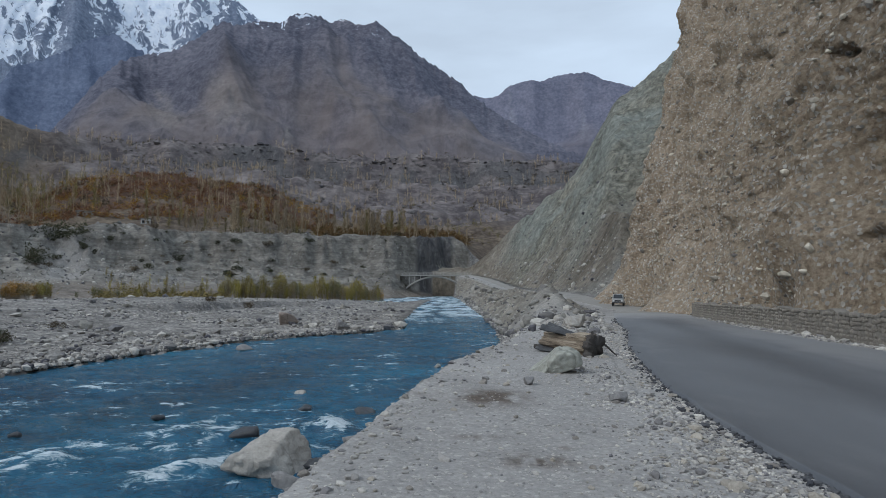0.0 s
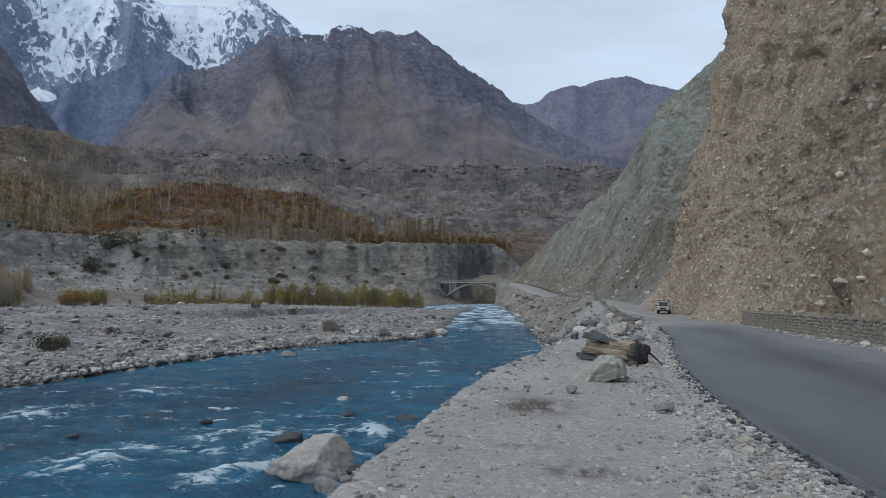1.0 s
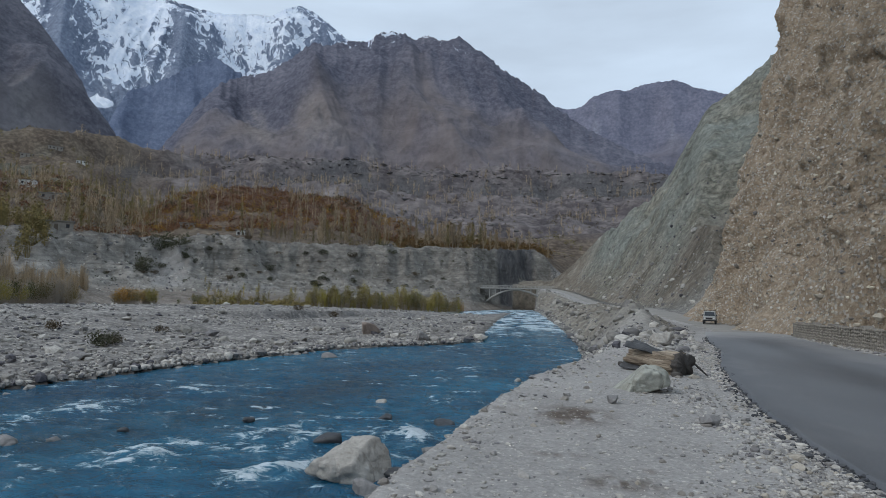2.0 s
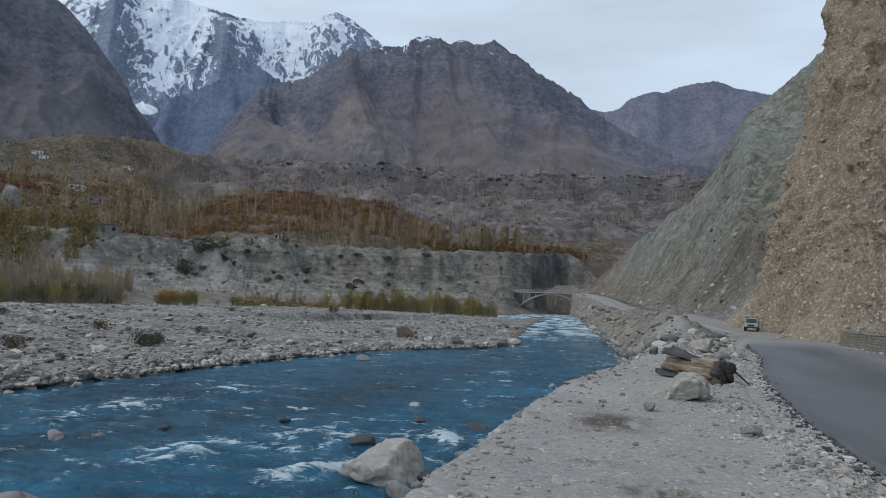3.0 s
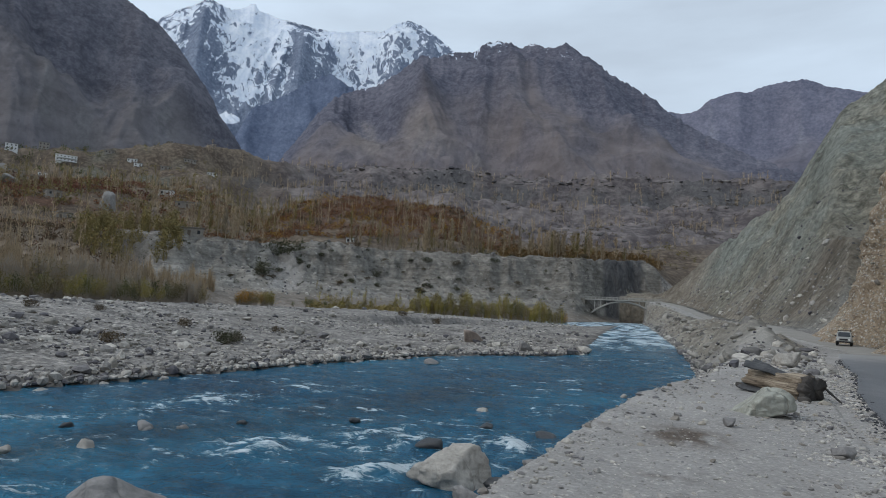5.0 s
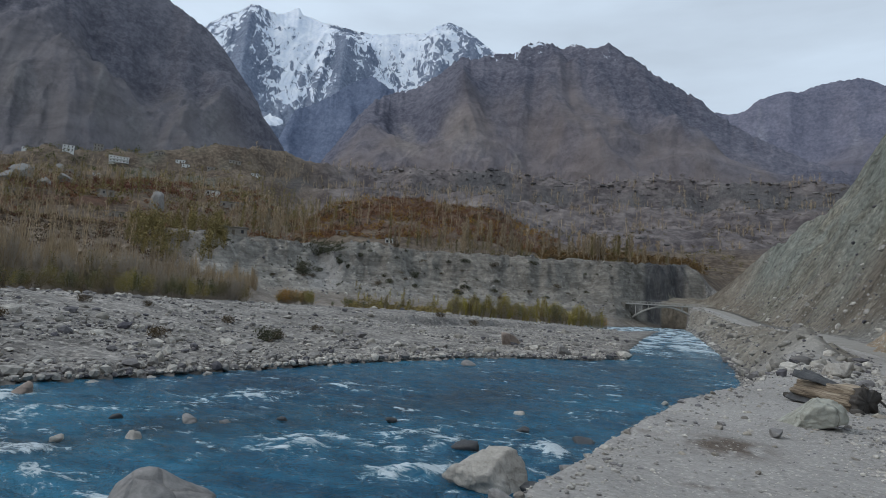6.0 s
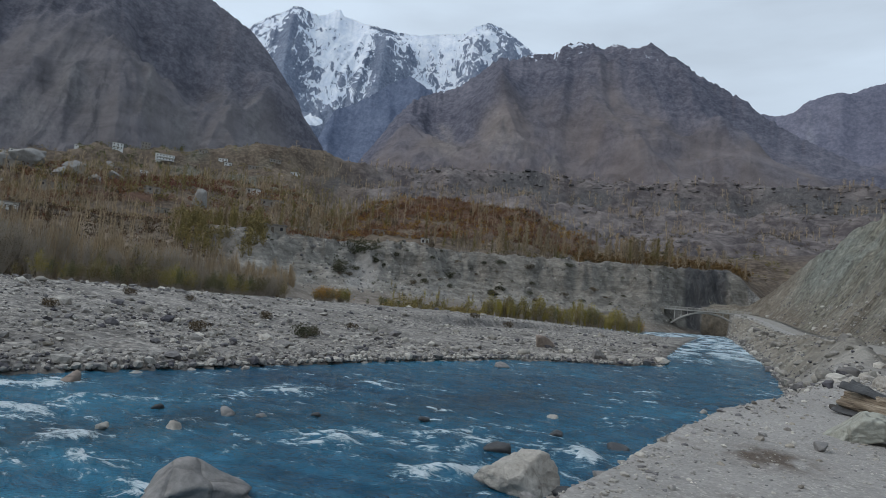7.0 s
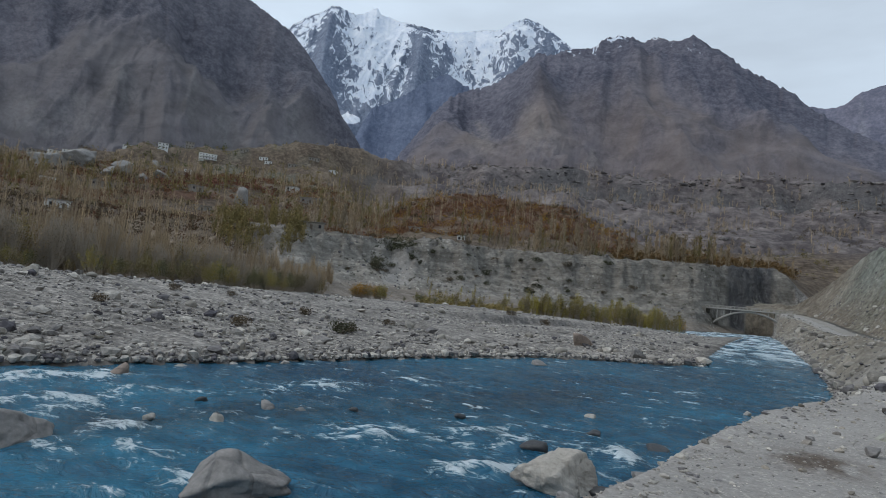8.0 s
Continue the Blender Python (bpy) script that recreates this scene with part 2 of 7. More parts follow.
# ---- the plan: river, road and valley sides ----
RIGHT_BANK = [(-60, -70), (-34, -40), (-19, -18), (-9.5, -5), (-6.3, 0.2), (-4.7, 3.2), (-4.0, 5.4), (-3.5, 8.2), (-2.9, 12.2), (-1.7, 17.2), (0.0, 22), (1.5, 28.2), (3.0, 36), (4.6, 49.5),
              (5.2, 66), (5.5, 88), (5.3, 120), (5.0, 190), (4.2, 236), (6, 262), (16, 300)]
LEFT_BANK = [(-130, -70), (-90, -45), (-62, -24), (-47, -12), (-36, -3), (-31.5, 2), (-28, 7), (-25.8, 12.9), (-22.9, 21.3), (-21, 28.7), (-17.8, 39.4), (-13.3, 49.7), (-8.5, 53.5), (-5.4, 57),
             (-4.9, 75), (-4.9, 110), (-4.2, 160), (-3.2, 208), (-4.5, 236), (-4, 262), (4, 300)]
ROAD = [(9.5, -60, 2.6), (7.6, -20, 2.6), (7.3, 0, 2.55), (7.5, 8, 2.55), (9.1, 17, 2.52), (11.2, 27, 2.42), (13.6, 37, 2.26), (16.4, 47, 2.1), (19.2, 58, 1.98),
        (20.2, 69, 1.97), (20.0, 83, 2.45), (19.9, 103, 3.2), (19.5, 133, 3.05), (18.0, 164, 3.9), (16.6, 190, 5.5), (13.5, 215, 7.3), (10.2, 235, 8.5)]


def along(points, step):
    """Points at even steps along a smooth line through the given ones."""
    p = np.array(points, float)
    t = np.concatenate([[0], np.cumsum(np.linalg.norm(np.diff(p[:, :2], axis=0), axis=1))])
    m = np.gradient(p, t, axis=0)
    s = np.arange(0, t[-1], step)
    i = np.clip(np.searchsorted(t, s, side="right") - 1, 0, len(t) - 2)
    h = (t[i + 1] - t[i])[:, None]
    u = (s - t[i])[:, None] / h
    return ((2 * u**3 - 3 * u**2 + 1) * p[i] + (u**3 - 2 * u**2 + u) * h * m[i] + (-2 * u**3 + 3 * u**2) * p[i + 1] + (u**3 - u**2) * h * m[i + 1])


def to_line(x, y, line):
    """Distance to a line of points and the place along it (index and fraction), and the side (left is plus)."""
    best = np.full(x.shape, 1e9)
    where, side = np.zeros(x.shape), np.ones(x.shape)
    for i in range(len(line) - 1):
        ax, ay = line[i][0], line[i][1]
        bx, by = line[i + 1][0] - ax, line[i + 1][1] - ay
        u = np.clip(((x - ax) * bx + (y - ay) * by) / (bx * bx + by * by), 0, 1)
        d = np.hypot(x - ax - u * bx, y - ay - u * by)
        near = d < best
        best = np.where(near, d, best)
        where = np.where(near, i + u, where)
        side = np.where(near, np.sign(bx * (y - ay) - by * (x - ax)), side)
    return best, where, side


def at_az(az, table):
    t = np.array(table)
    return np.interp(az, t[:, 0], t[:, 1])


def rise(r, el):
    return EYE + r * np.tan(np.radians(el))


BAR_R = [(-75, 52), (-60, 60), (-50, 72), (-40, 92), (-30, 108), (-20, 120), (-10, 132), (-4, 150), (2, 200)]
BAR_EL = [(-75, -0.9), (-64, -0.98), (-52, -1.2), (-37, -1.1), (-24, -1.0), (-10, -1.35), (-4, -1.6), (2, -1.0)]
FOOT_R = [(-75, 120), (-50, 150), (-40, 178), (-36, 190), (-20, 205), (-5, 216), (-2.8, 238), (-1.5, 247), (3, 249)]
FOOT_EL = [(-75, -0.5), (-50, -0.3), (-36, 0.5), (-24, 0.1), (-5, -0.3), (2, -1.0)]
EDGE_R = [(-75, 250), (-50, 245), (-42, 222), (-36, 222), (-33, 236), (-28, 240), (-20, 243), (-12, 246), (-5, 250), (-2.8, 262), (0, 274), (4, 276)]
EDGE_EL = [(-75, 4.6), (-50, 4.6), (-42, 4.8), (-36, 4.85), (-33, 4.35), (-29, 5.0), (-24, 4.65), (-12, 4.65), (-4.6, 4.75), (-2.4, 4.4), (0.9, 4.7), (2.8, 3.5), (6, 2.5)]
HILL_R = [(-75, 420), (-45, 400), (-36, 390), (-25, 370), (-12, 350), (0, 380), (10, 400)]
HILL_EL = [(-75, 6.6), (-50, 8.6), (-40, 8.8), (-36, 6.8), (-34.2, 7.0), (-32.4, 8.4), (-29, 9.4), (-24.8, 9.6), (-20, 9.4), (-16.2, 8.8), (-13, 7.4), (-9, 5.9), (0, 5.7), (10, 6)]
LEDGE_R = [(-75, 640), (-40, 640), (-30, 700), (10, 700)]
LEDGE_EL = [(-75, 7.2), (-65.6, 7.9), (-60, 9), (-54, 10.4), (-49, 11.1), (-41, 12.7), (-37, 12.9), (-33.6, 12.1), (-28, 11.9), (-17, 12.9), (-12, 12.0), (-2.5, 12.5), (6, 11.9), (24, 11.0)]
SPUR_EL = [(2.5, 1.7), (4.7, 3.3), (6.3, 4.8), (7.9, 6.1), (9.5, 7.2), (11.6, 9.0), (13.3, 11.5), (14.3, 13.2), (15.4, 15.1), (16.2, 16.6), (18, 17.8), (19.5, 18.8), (22.2, 20.8), (28, 23), (45, 24)]
SPUR_R = [(2.5, 262), (6.3, 240), (11.6, 215), (16, 205), (22, 215), (45, 230)]
ROAD_R = [(2.5, 242), (5.2, 196), (6.3, 172), (8.4, 142), (11, 112), (13.1, 92), (15.4, 84), (18, 92), (24, 100), (45, 100)]

river_mid = [((a[0] + b[0]) / 2, (a[1] + b[1]) / 2) for a, b in zip(LEFT_BANK, RIGHT_BANK)]
left_line, right_line, road_line = along(LEFT_BANK, 7.0), along(RIGHT_BANK, 4.5), along(ROAD, 7.0)


def scarp_lines(az):
    """Distances of the scarp's foot and of the terrace edge at a bearing."""
    flute = multi(az * 0.33, 0 * az + 2.0, 3.0, 4, 0.6)
    edge = at_az(az, EDGE_R) + (6 * fbm(az * 0.22, 0.5, 1.0, 2) + 5 * flute) * smooth(-55, -45, az) * smooth(4, 0, az)
    return at_az(az, FOOT_R) + 5 * fbm(az * 0.2, 5.0, 1.0, 2), edge


def ground_height(x, y):
    """Height of the bare ground, and the shares of brown soil, dark rock (with the cut bank's painted shade) and scree.
    """
    r, az = np.hypot(x, y), np.degrees(np.arctan2(x, y))
    near = r < 300
    dl, dr, droad, at_road = (np.full(x.shape, 200.0) for _ in range(4))
    sl, sr = np.where(az < 2.8, 1.0, -1.0), np.where(az < 2.8, 1.0, -1.0)
    dl[near], _, sl[near] = to_line(x[near], y[near], left_line)
    dr[near], _, sr[near] = to_line(x[near], y[near], right_line)
    droad[near], at_road[near], _ = to_line(x[near], y[near], road_line)
    zroad = np.interp(at_road, np.arange(len(road_line)), road_line[:, 2])
    in_water = (sl < 0) & (sr > 0)
    left, right = sl > 0, (sr < 0)
    # far side: a gravel bar, a scarp, a terrace, hills
    bar_r, foot_r, edge_r, hill_r, ledge_r = (at_az(az, t) for t in (BAR_R, FOOT_R, EDGE_R, HILL_R, LEDGE_R))
    foot_r, edge_r = scarp_lines(az)
    bar_z, foot_z, edge_z = rise(bar_r, at_az(az, BAR_EL)), rise(foot_r, at_az(az, FOOT_EL)), rise(edge_r, at_az(az, EDGE_EL))
    hill_z, ledge_z = rise(hill_r, at_az(az, HILL_EL)), rise(ledge_r, at_az(az, LEDGE_EL))
    shore_r = np.maximum(r - dl, 10)
    u = np.clip(dl / np.maximum(bar_r - shore_r, 6), 0, 1)
    cut = u + 0.05 * fbm(x * 0.1, y * 0.1, 0, 3)
    low_bar = smooth(-31, -22, az) * smooth(-7.5, -9.5, az)
    step = smooth(0.54, 0.56, cut)
    bank = np.exp(-(((cut - 0.55) / 0.014) ** 2)) * low_bar * (dl < 100)
    step2 = smooth(0.1, 0.6, u) * smooth(-38, -48, az) * 0.3
    near_z = 0.28 * smooth(0, 1.2, dl) + (bar_z - 0.28) * (0.75 * u**0.75 + 0.25 * u) + step2
    stepped = 0.28 * smooth(0, 1.2, dl) + (bar_z - 0.28) * np.where(cut < 0.55, 0.32 * (cut / 0.55), 0.32) + (bar_z - 0.28) * step * (0.58 + 0.1 * smooth(0.55, 1, cut))
    near_z = near_z * (1 - low_bar) + stepped * low_bar
    near_z = np.minimum(np.maximum(near_z, 0.15), np.maximum(bar_z, 0.4)) + 0.16 * fbm(x * 0.35, y * 0.35, 1, 4) * smooth(0, 4, dl)
    def leg(ra, rb, za, zb, power=1.0):
        t = np.clip((r - ra) / np.maximum(rb - ra, 1), 0, 1)
        return za + (zb - za) * t**power
    flat_r = np.maximum(foot_r - 22, bar_r + 5)
    flat_z = np.minimum(rise(flat_r, at_az(az, BAR_EL) - 0.05), foot_z)
    zl = np.where(r < bar_r, near_z, leg(bar_r, flat_r, bar_z, flat_z))
    zl = np.where(r > flat_r, leg(flat_r, foot_r, flat_z, foot_z), zl)
    share = (r - foot_r) / np.maximum(edge_r - foot_r, 1)
    inside = smooth(0.0, 0.1, share) * smooth(1.0, 0.94, share)
    ts = np.clip(share + inside * (0.09 * fbm(x * 0.05, y * 0.05, 2, 4) + 0.07 * multi(x * 0.11, y * 0.11, 6, 5, 0.55)), 0, 1)
    ts = np.interp(ts, [0, 0.3, 0.55, 0.66, 0.74, 0.78, 0.9, 1.0], [0, 0.14, 0.36, 0.56, 0.74, 0.78, 0.96, 1.0])
    wide = smooth(-44, -50, az)
    ts = ts * (1 - wide) + wide * np.clip((r - foot_r) / np.maximum(edge_r - foot_r, 1), 0, 1)
    scarp = foot_z + (edge_z - foot_z) * ts
    zl = np.where(r > foot_r, scarp, zl)
    zl = np.where(r > edge_r, leg(edge_r, hill_r, edge_z, hill_z, 1.5), zl)
    zl = np.where(r > hill_r, np.minimum(leg(hill_r, hill_r + 60, hill_z, hill_z - 9) + 0 * r, 1e9), zl)
    tl = np.clip((r - hill_r - 60) / np.maximum(ledge_r - hill_r - 60, 1) + 0.05 * fbm(x * 0.012, y * 0.012, 4, 4), 0, 1)
    tl = np.interp(tl, [0, 0.3, 0.34, 0.6, 0.65, 0.84, 0.93, 1.0], [0, 0.18, 0.27, 0.44, 0.55, 0.68, 0.95, 1.0])
    zl = np.where(r > hill_r + 60, hill_z - 9 + (ledge_z - hill_z + 9) * tl, zl)
    zl = np.where(r > ledge_r, leg(ledge_r, ledge_r + 160, ledge_z, ledge_z - 30), zl)
    on_scarp = smooth(0.0, 0.15, (r - foot_r) / (edge_r - foot_r)) * smooth(1.02, 0.85, (r - foot_r) / (edge_r - foot_r))
    zl = zl + on_scarp * (0.8 * ridged(x * 0.06, y * 0.06, 2.0, 5, 0.6) + 0.5 * fbm(x * 0.3, y * 0.3, 0, 4, 0.6))
    far = smooth(0, 60, r - edge_r)
    zl = zl + far * (2.2 * fbm(x * 0.02, y * 0.02, 5, 5) + 1.9 * multi(x * 0.022, y * 0.022, 9, 6, 0.55)) * (1 + smooth(400, 700, r) * 0.9)
    terraces = 5.0
    zl = zl + far * smooth(300, 420, r) * 1.1 * np.sin(zl / terraces * 2 * np.pi) * 0.6
    # near side: verge, road bench, spur
    width = 2.5 + 6 * smooth(35, 80, y)
    ur = np.clip(dr / np.minimum(dr + np.maximum(droad - 4.3, 0) + 0.01, width), 0, 1)
    zr = zroad * ur
    bench = smooth(7.5, 4.4, droad)
    rough = (1 - bench) * smooth(0, 2, dr)
    heap = 0.55 * np.exp(-(((x - 6.6) / 1.6) ** 2 + ((y - 27.5) / 4.5) ** 2)) + 2.0 * np.exp(-(((x - 8.6) / 2.3) ** 2 + ((y - 57) / 10) ** 2)) + 0.9 * np.exp(-(((x - 9.5) / 3.0) ** 2 + ((y - 85) / 14) ** 2))
    zr = zr + rough * (0.05 * fbm(x * 0.5, y * 0.5, 2, 4) + smooth(30, 60, y) * (0.5 * fbm(x * 0.16, y * 0.16, 7, 4) + 0.7 * multi(x * 0.2, y * 0.13, 8.0, 5, 0.55) + 0.45)) + heap * (1 - bench)
    bench_r, spur_r = at_az(az, ROAD_R), at_az(az, SPUR_R)
    spur_z = rise(spur_r, at_az(az, SPUR_EL))
    t = np.clip((r - bench_r) / (spur_r - bench_r), 0, 1)
    spur = zroad + (spur_z - zroad) * (0.35 * t + 0.65 * t**1.6)
    gully = ridged(x * 0.03, y * 0.03, 4.4, 4) * 1.2 + 2.0 * fbm(x * 0.035, y * 0.035, 3, 6, 0.55)
    lean = 2.2 * multi(x * 0.035 + y * 0.012, y * 0.02 + spur * 0.035, 14.0, 6, 0.58) + 0.8 * multi(x * 0.14 + spur * 0.1, y * 0.1, 15.0, 4, 0.6)
    spur = spur + lean * smooth(0.03, 0.2, t) * smooth(1.0, 0.93, t) * smooth(3, 7, az)
    spur = spur + gully * smooth(0.02, 0.3, t) * smooth(1.0, 0.9, t) * smooth(3, 9, az) + smooth(0.02, 0.2, t) * 0.9 * fbm(x * 0.2, y * 0.2, 3, 4, 0.6)
    spur = np.where(r > spur_r, spur_z - (r - spur_r) * 0.25, spur)
    zr = np.where((r > bench_r) & (y > 40), spur, zr)
    zr = np.where(y > 40, np.minimum(zr, zroad + np.maximum(droad - 4.6, 0) * 1.05 + np.maximum(droad - 4.6, 0) ** 2 * 0.05), zr)
    # join the two sides
    z = np.where(left, zl, zr)
    zfar = zl * (1 - (1 - smooth(265, 340, r)) * smooth(1.5, 8.0, az))
    z = np.where(r > 250, np.maximum(zr, zfar), z)
    beyond = (r > 250) & (zfar >= zr)
    z = np.where(in_water & (r < 247), -0.25 - 0.5 * smooth(0, 3, np.minimum(dl, dr)), z)
    z = np.where(droad < 4.4, np.minimum(z, zroad - 0.05), z)
    behind = smooth(95, 140, np.abs(az)) * smooth(40, 90, r)
    z = z * (1 - behind) + behind * (2.5 + 0.2 * r)
    lside = np.where(left | beyond, 1.0, 0.0)
    brown = lside * smooth(0.94, 1.03, (r - foot_r) / (edge_r - foot_r)) + lside * smooth(-42, -50, az) * smooth(0, 20, r - bar_r)
    brown = np.maximum(brown, 0.55 * lside * smooth(4, 14, r - bar_r) * smooth(4, -6, r - foot_r))
    rock = smooth(-2.8, -2.3, az + 0.02 * (r - 255)) * smooth(1.2, 0.6, az) * smooth(238, 246, r) * smooth(290, 276, r)
    band = smooth(0.25, 0.6, fbm(x * 0.006, y * 0.006, 2, 3) + 0.7 - 2.2 * np.abs((r - ledge_r + 45) / 110)) * smooth(0.0, 0.3, ridged(x * 0.02, y * 0.02, z * 0.06, 3))
    # the cut bank's steep face is darkened in colour to stand in for shade
    rock = np.clip(rock + 0.5 * bank * lside * (r < bar_r) + 0.75 * band * lside * smooth(-40, -34, az), 0, 1)
    scree = (1 - lside) * smooth(0.05, 0.2, t) * (y > 40)
    verge = np.where(right & (r < bench_r) & (r < 250), 1.0 - 0.95 * smooth(36, 60, y) * (droad > 4.6), 0.0)
    return z, np.clip(brown, 0, 1), rock, scree, verge


def ground_at(x, y):
    return ground_height(np.atleast_1d(np.asarray(x, float)), np.atleast_1d(np.asarray(y, float)))[0]


# ---- materials of the land ----
def ground_material():
    m, n, l, b = nodes_of("ground_mix")
    fine, mid = noise_of(n, l, 3.0, 8, 0.75), noise_of(n, l, 0.35, 6, 0.65)
    broad = noise_of(n, l, 0.03, 6, 0.65)
    grit = cells_of(n, l, 26.0)
    g = n.new("ShaderNodeSeparateColor")
    l.new(grit, g.inputs[0])
    bar = blend(n, l, 0.6, ramp(n, l, mid, [(0.38, (0.118, 0.108, 0.099)), (0.5, (0.218, 0.205, 0.192)), (0.64, (0.33, 0.312, 0.292))]),
                ramp(n, l, fine, [(0.38, (0.075, 0.07, 0.064)), (0.5, (0.22, 0.207, 0.193)), (0.63, (0.47, 0.446, 0.415))]))
    crumb = noise_of(n, l, 14.0, 6, 0.75)
    verge = blend(n, l, 0.55, ramp(n, l, mid, [(0.36, (0.268, 0.253, 0.238)), (0.5, (0.315, 0.3, 0.285)), (0.64, (0.412, 0.393, 0.371))]),
                  ramp(n, l, crumb, [(0.33, (0.219, 0.210, 0.197)), (0.5, (0.326, 0.312, 0.295)), (0.68, (0.460, 0.444, 0.419))]))
    g2 = n.new("ShaderNodeSeparateColor")
    l.new(cells_of(n, l, 2.8), g2.inputs[0])
    bar = blend(n, l, 0.75, bar, ramp(n, l, g2.outputs[0], [(0.0, (0.6, 0.6, 0.61)), (0.6, (1.0, 1.0, 0.99)), (1.0, (1.55, 1.53, 1.48))]), "MULTIPLY")
    silt = ramp(n, l, noise_of(n, l, 0.11, 7, 0.7, (1.0, 1.6, 1.0), "Object", 0.6), [(0.38, (0.62, 0.61, 0.6)), (0.5, (1, 1, 1)), (0.62, (1.16, 1.15, 1.13))])
    bar = blend(n, l, 0.85, bar, silt, "MULTIPLY")
    pebble = ramp(n, l, g.outputs[0], [(0.0, (0.9, 0.9, 0.9)), (0.6, (1, 1, 1)), (0.9, (1.03, 1.03, 1.02)), (0.97, (1.5, 1.48, 1.44))])
    verge = blend(n, l, 0.7, verge, pebble, "MULTIPLY")
    col = blend(n, l, attr(n, "verge"), bar, verge)
    scarp_noise = noise_of(n, l, 0.16, 10, 0.78, (1, 1, 1.8))
    scarp = ramp(n, l, scarp_noise, [(0.36, (0.142, 0.13, 0.114)), (0.5, (0.23, 0.214, 0.19)), (0.64, (0.32, 0.3, 0.268))])
    stones2 = ramp(n, l, noise_of(n, l, 0.6, 8, 0.78), [(0.36, (0.6, 0.6, 0.6)), (0.5, (1.02, 1.02, 1.02)), (0.64, (1.45, 1.44, 1.42))])
    layers = ramp(n, l, noise_of(n, l, 0.5, 6, 0.7, (0.12, 0.12, 1.6), "Object", 0.6), [(0.4, (0.72, 0.71, 0.7)), (0.5, (1, 1, 1)), (0.62, (1.2, 1.2, 1.18))])
    scarp = blend(n, l, 0.7, blend(n, l, 0.55, scarp, stones2, "MULTIPLY"), layers, "MULTIPLY")
    col = blend(n, l, attr(n, "scarp"), col, scarp)
    brown = blend(n, l, 0.5, ramp(n, l, broad, [(0.38, (0.080, 0.059, 0.047)), (0.5, (0.140, 0.107, 0.080)), (0.62, (0.243, 0.194, 0.144))]),
                  ramp(n, l, mid, [(0.38, (0.061, 0.047, 0.035)), (0.5, (0.133, 0.102, 0.076)), (0.64, (0.280, 0.224, 0.166))]))
    far_rock = blend(n, l, 0.5, ramp(n, l, broad, [(0.4, (0.074, 0.062, 0.065)), (0.5, (0.141, 0.121, 0.120)), (0.6, (0.256, 0.222, 0.209))]), ramp(n, l, noise_of(n, l, 0.09, 9, 0.72, (1, 1, 1.6)), [(0.4, (0.061, 0.053, 0.054)), (0.5, (0.141, 0.122, 0.120)), (0.6, (0.284, 0.250, 0.235))]))
    brown = blend(n, l, attr(n, "far"), brown, far_rock)
    brown = blend(n, l, attr(n, "field"), brown, ramp(n, l, mid, [(0.38, (0.09, 0.085, 0.066)), (0.62, (0.2, 0.19, 0.152))]))
    col = blend(n, l, attr(n, "brown"), col, brown)
    red = ramp(n, l, mid, [(0.3, (0.075, 0.04, 0.026)), (0.7, (0.16, 0.082, 0.05))])
    col = blend(n, l, attr(n, "red"), col, red)
    bands = noise_of(n, l, 0.16, 9, 0.75, (2.2, 1.6, 0.4), "Object", 0.6)
    dark = ramp(n, l, bands, [(0.35, (0.05, 0.05, 0.055)), (0.55, (0.11, 0.108, 0.108)), (0.7, (0.22, 0.215, 0.21))])
    col = blend(n, l, attr(n, "rock"), col, dark)
    streak = noise_of(n, l, 0.09, 8, 0.7, (1, 1, 0.45), distort=0.6)
    scree = ramp(n, l, streak, [(0.34, (0.137, 0.143, 0.126)), (0.46, (0.230, 0.243, 0.213)), (0.56, (0.286, 0.301, 0.268)), (0.68, (0.373, 0.381, 0.334))])
    scree = blend(n, l, ramp(n, l, broad, [(0.42, (0, 0, 0)), (0.58, (0.690, 0.735, 0.750))]), scree, ramp(n, l, mid, [(0.38, (0.132, 0.117, 0.088)), (0.62, (0.323, 0.295, 0.231))]))
    stony = ramp(n, l, noise_of(n, l, 0.7, 8, 0.75), [(0.36, (0.6, 0.6, 0.6)), (0.5, (1, 1, 1)), (0.64, (1.45, 1.44, 1.42))])
    scree = blend(n, l, 0.85, scree, stony, "MULTIPLY")
    loose = blend(n, l, 0.85, ramp(n, l, streak, [(0.36, (0.15, 0.127, 0.1)), (0.5, (0.235, 0.205, 0.165)), (0.64, (0.315, 0.285, 0.235))]), stony, "MULTIPLY")
    scree = blend(n, l, attr(n, "talus"), scree, loose)
    col = blend(n, l, attr(n, "scree"), col, scree)
    col = blend(n, l, attr(n, "dirt"), col, ramp(n, l, crumb, [(0.35, (0.06, 0.047, 0.037)), (0.65, (0.16, 0.125, 0.1))]))
    wet = ramp(n, l, attr(n, "damp"), [(0.0, (1, 1, 1)), (1.0, (0.45, 0.44, 0.43))])
    col = blend(n, l, 1.0, col, wet, "MULTIPLY")
    l.new(col, b.inputs["Base Color"])
    b.inputs["Roughness"].default_value, b.inputs["Specular IOR Level"].default_value = 0.95, 0.2
    b1 = n.new("ShaderNodeBump")
    b1.inputs["Strength"].default_value, b1.inputs["Distance"].default_value = 0.8, 0.05
    l.new(fine, b1.inputs["Height"])
    b2 = n.new("ShaderNodeBump")
    b2.inputs["Strength"].default_value, b2.inputs["Distance"].default_value = 1.0, 3.6
    crag = n.new("ShaderNodeMath")
    crag.operation = "MULTIPLY"
    l.new(noise_of(n, l, 0.13, 10, 0.7, None, "Object", 0.4), crag.inputs[0])
    l.new(attr(n, "crag"), crag.inputs[1])
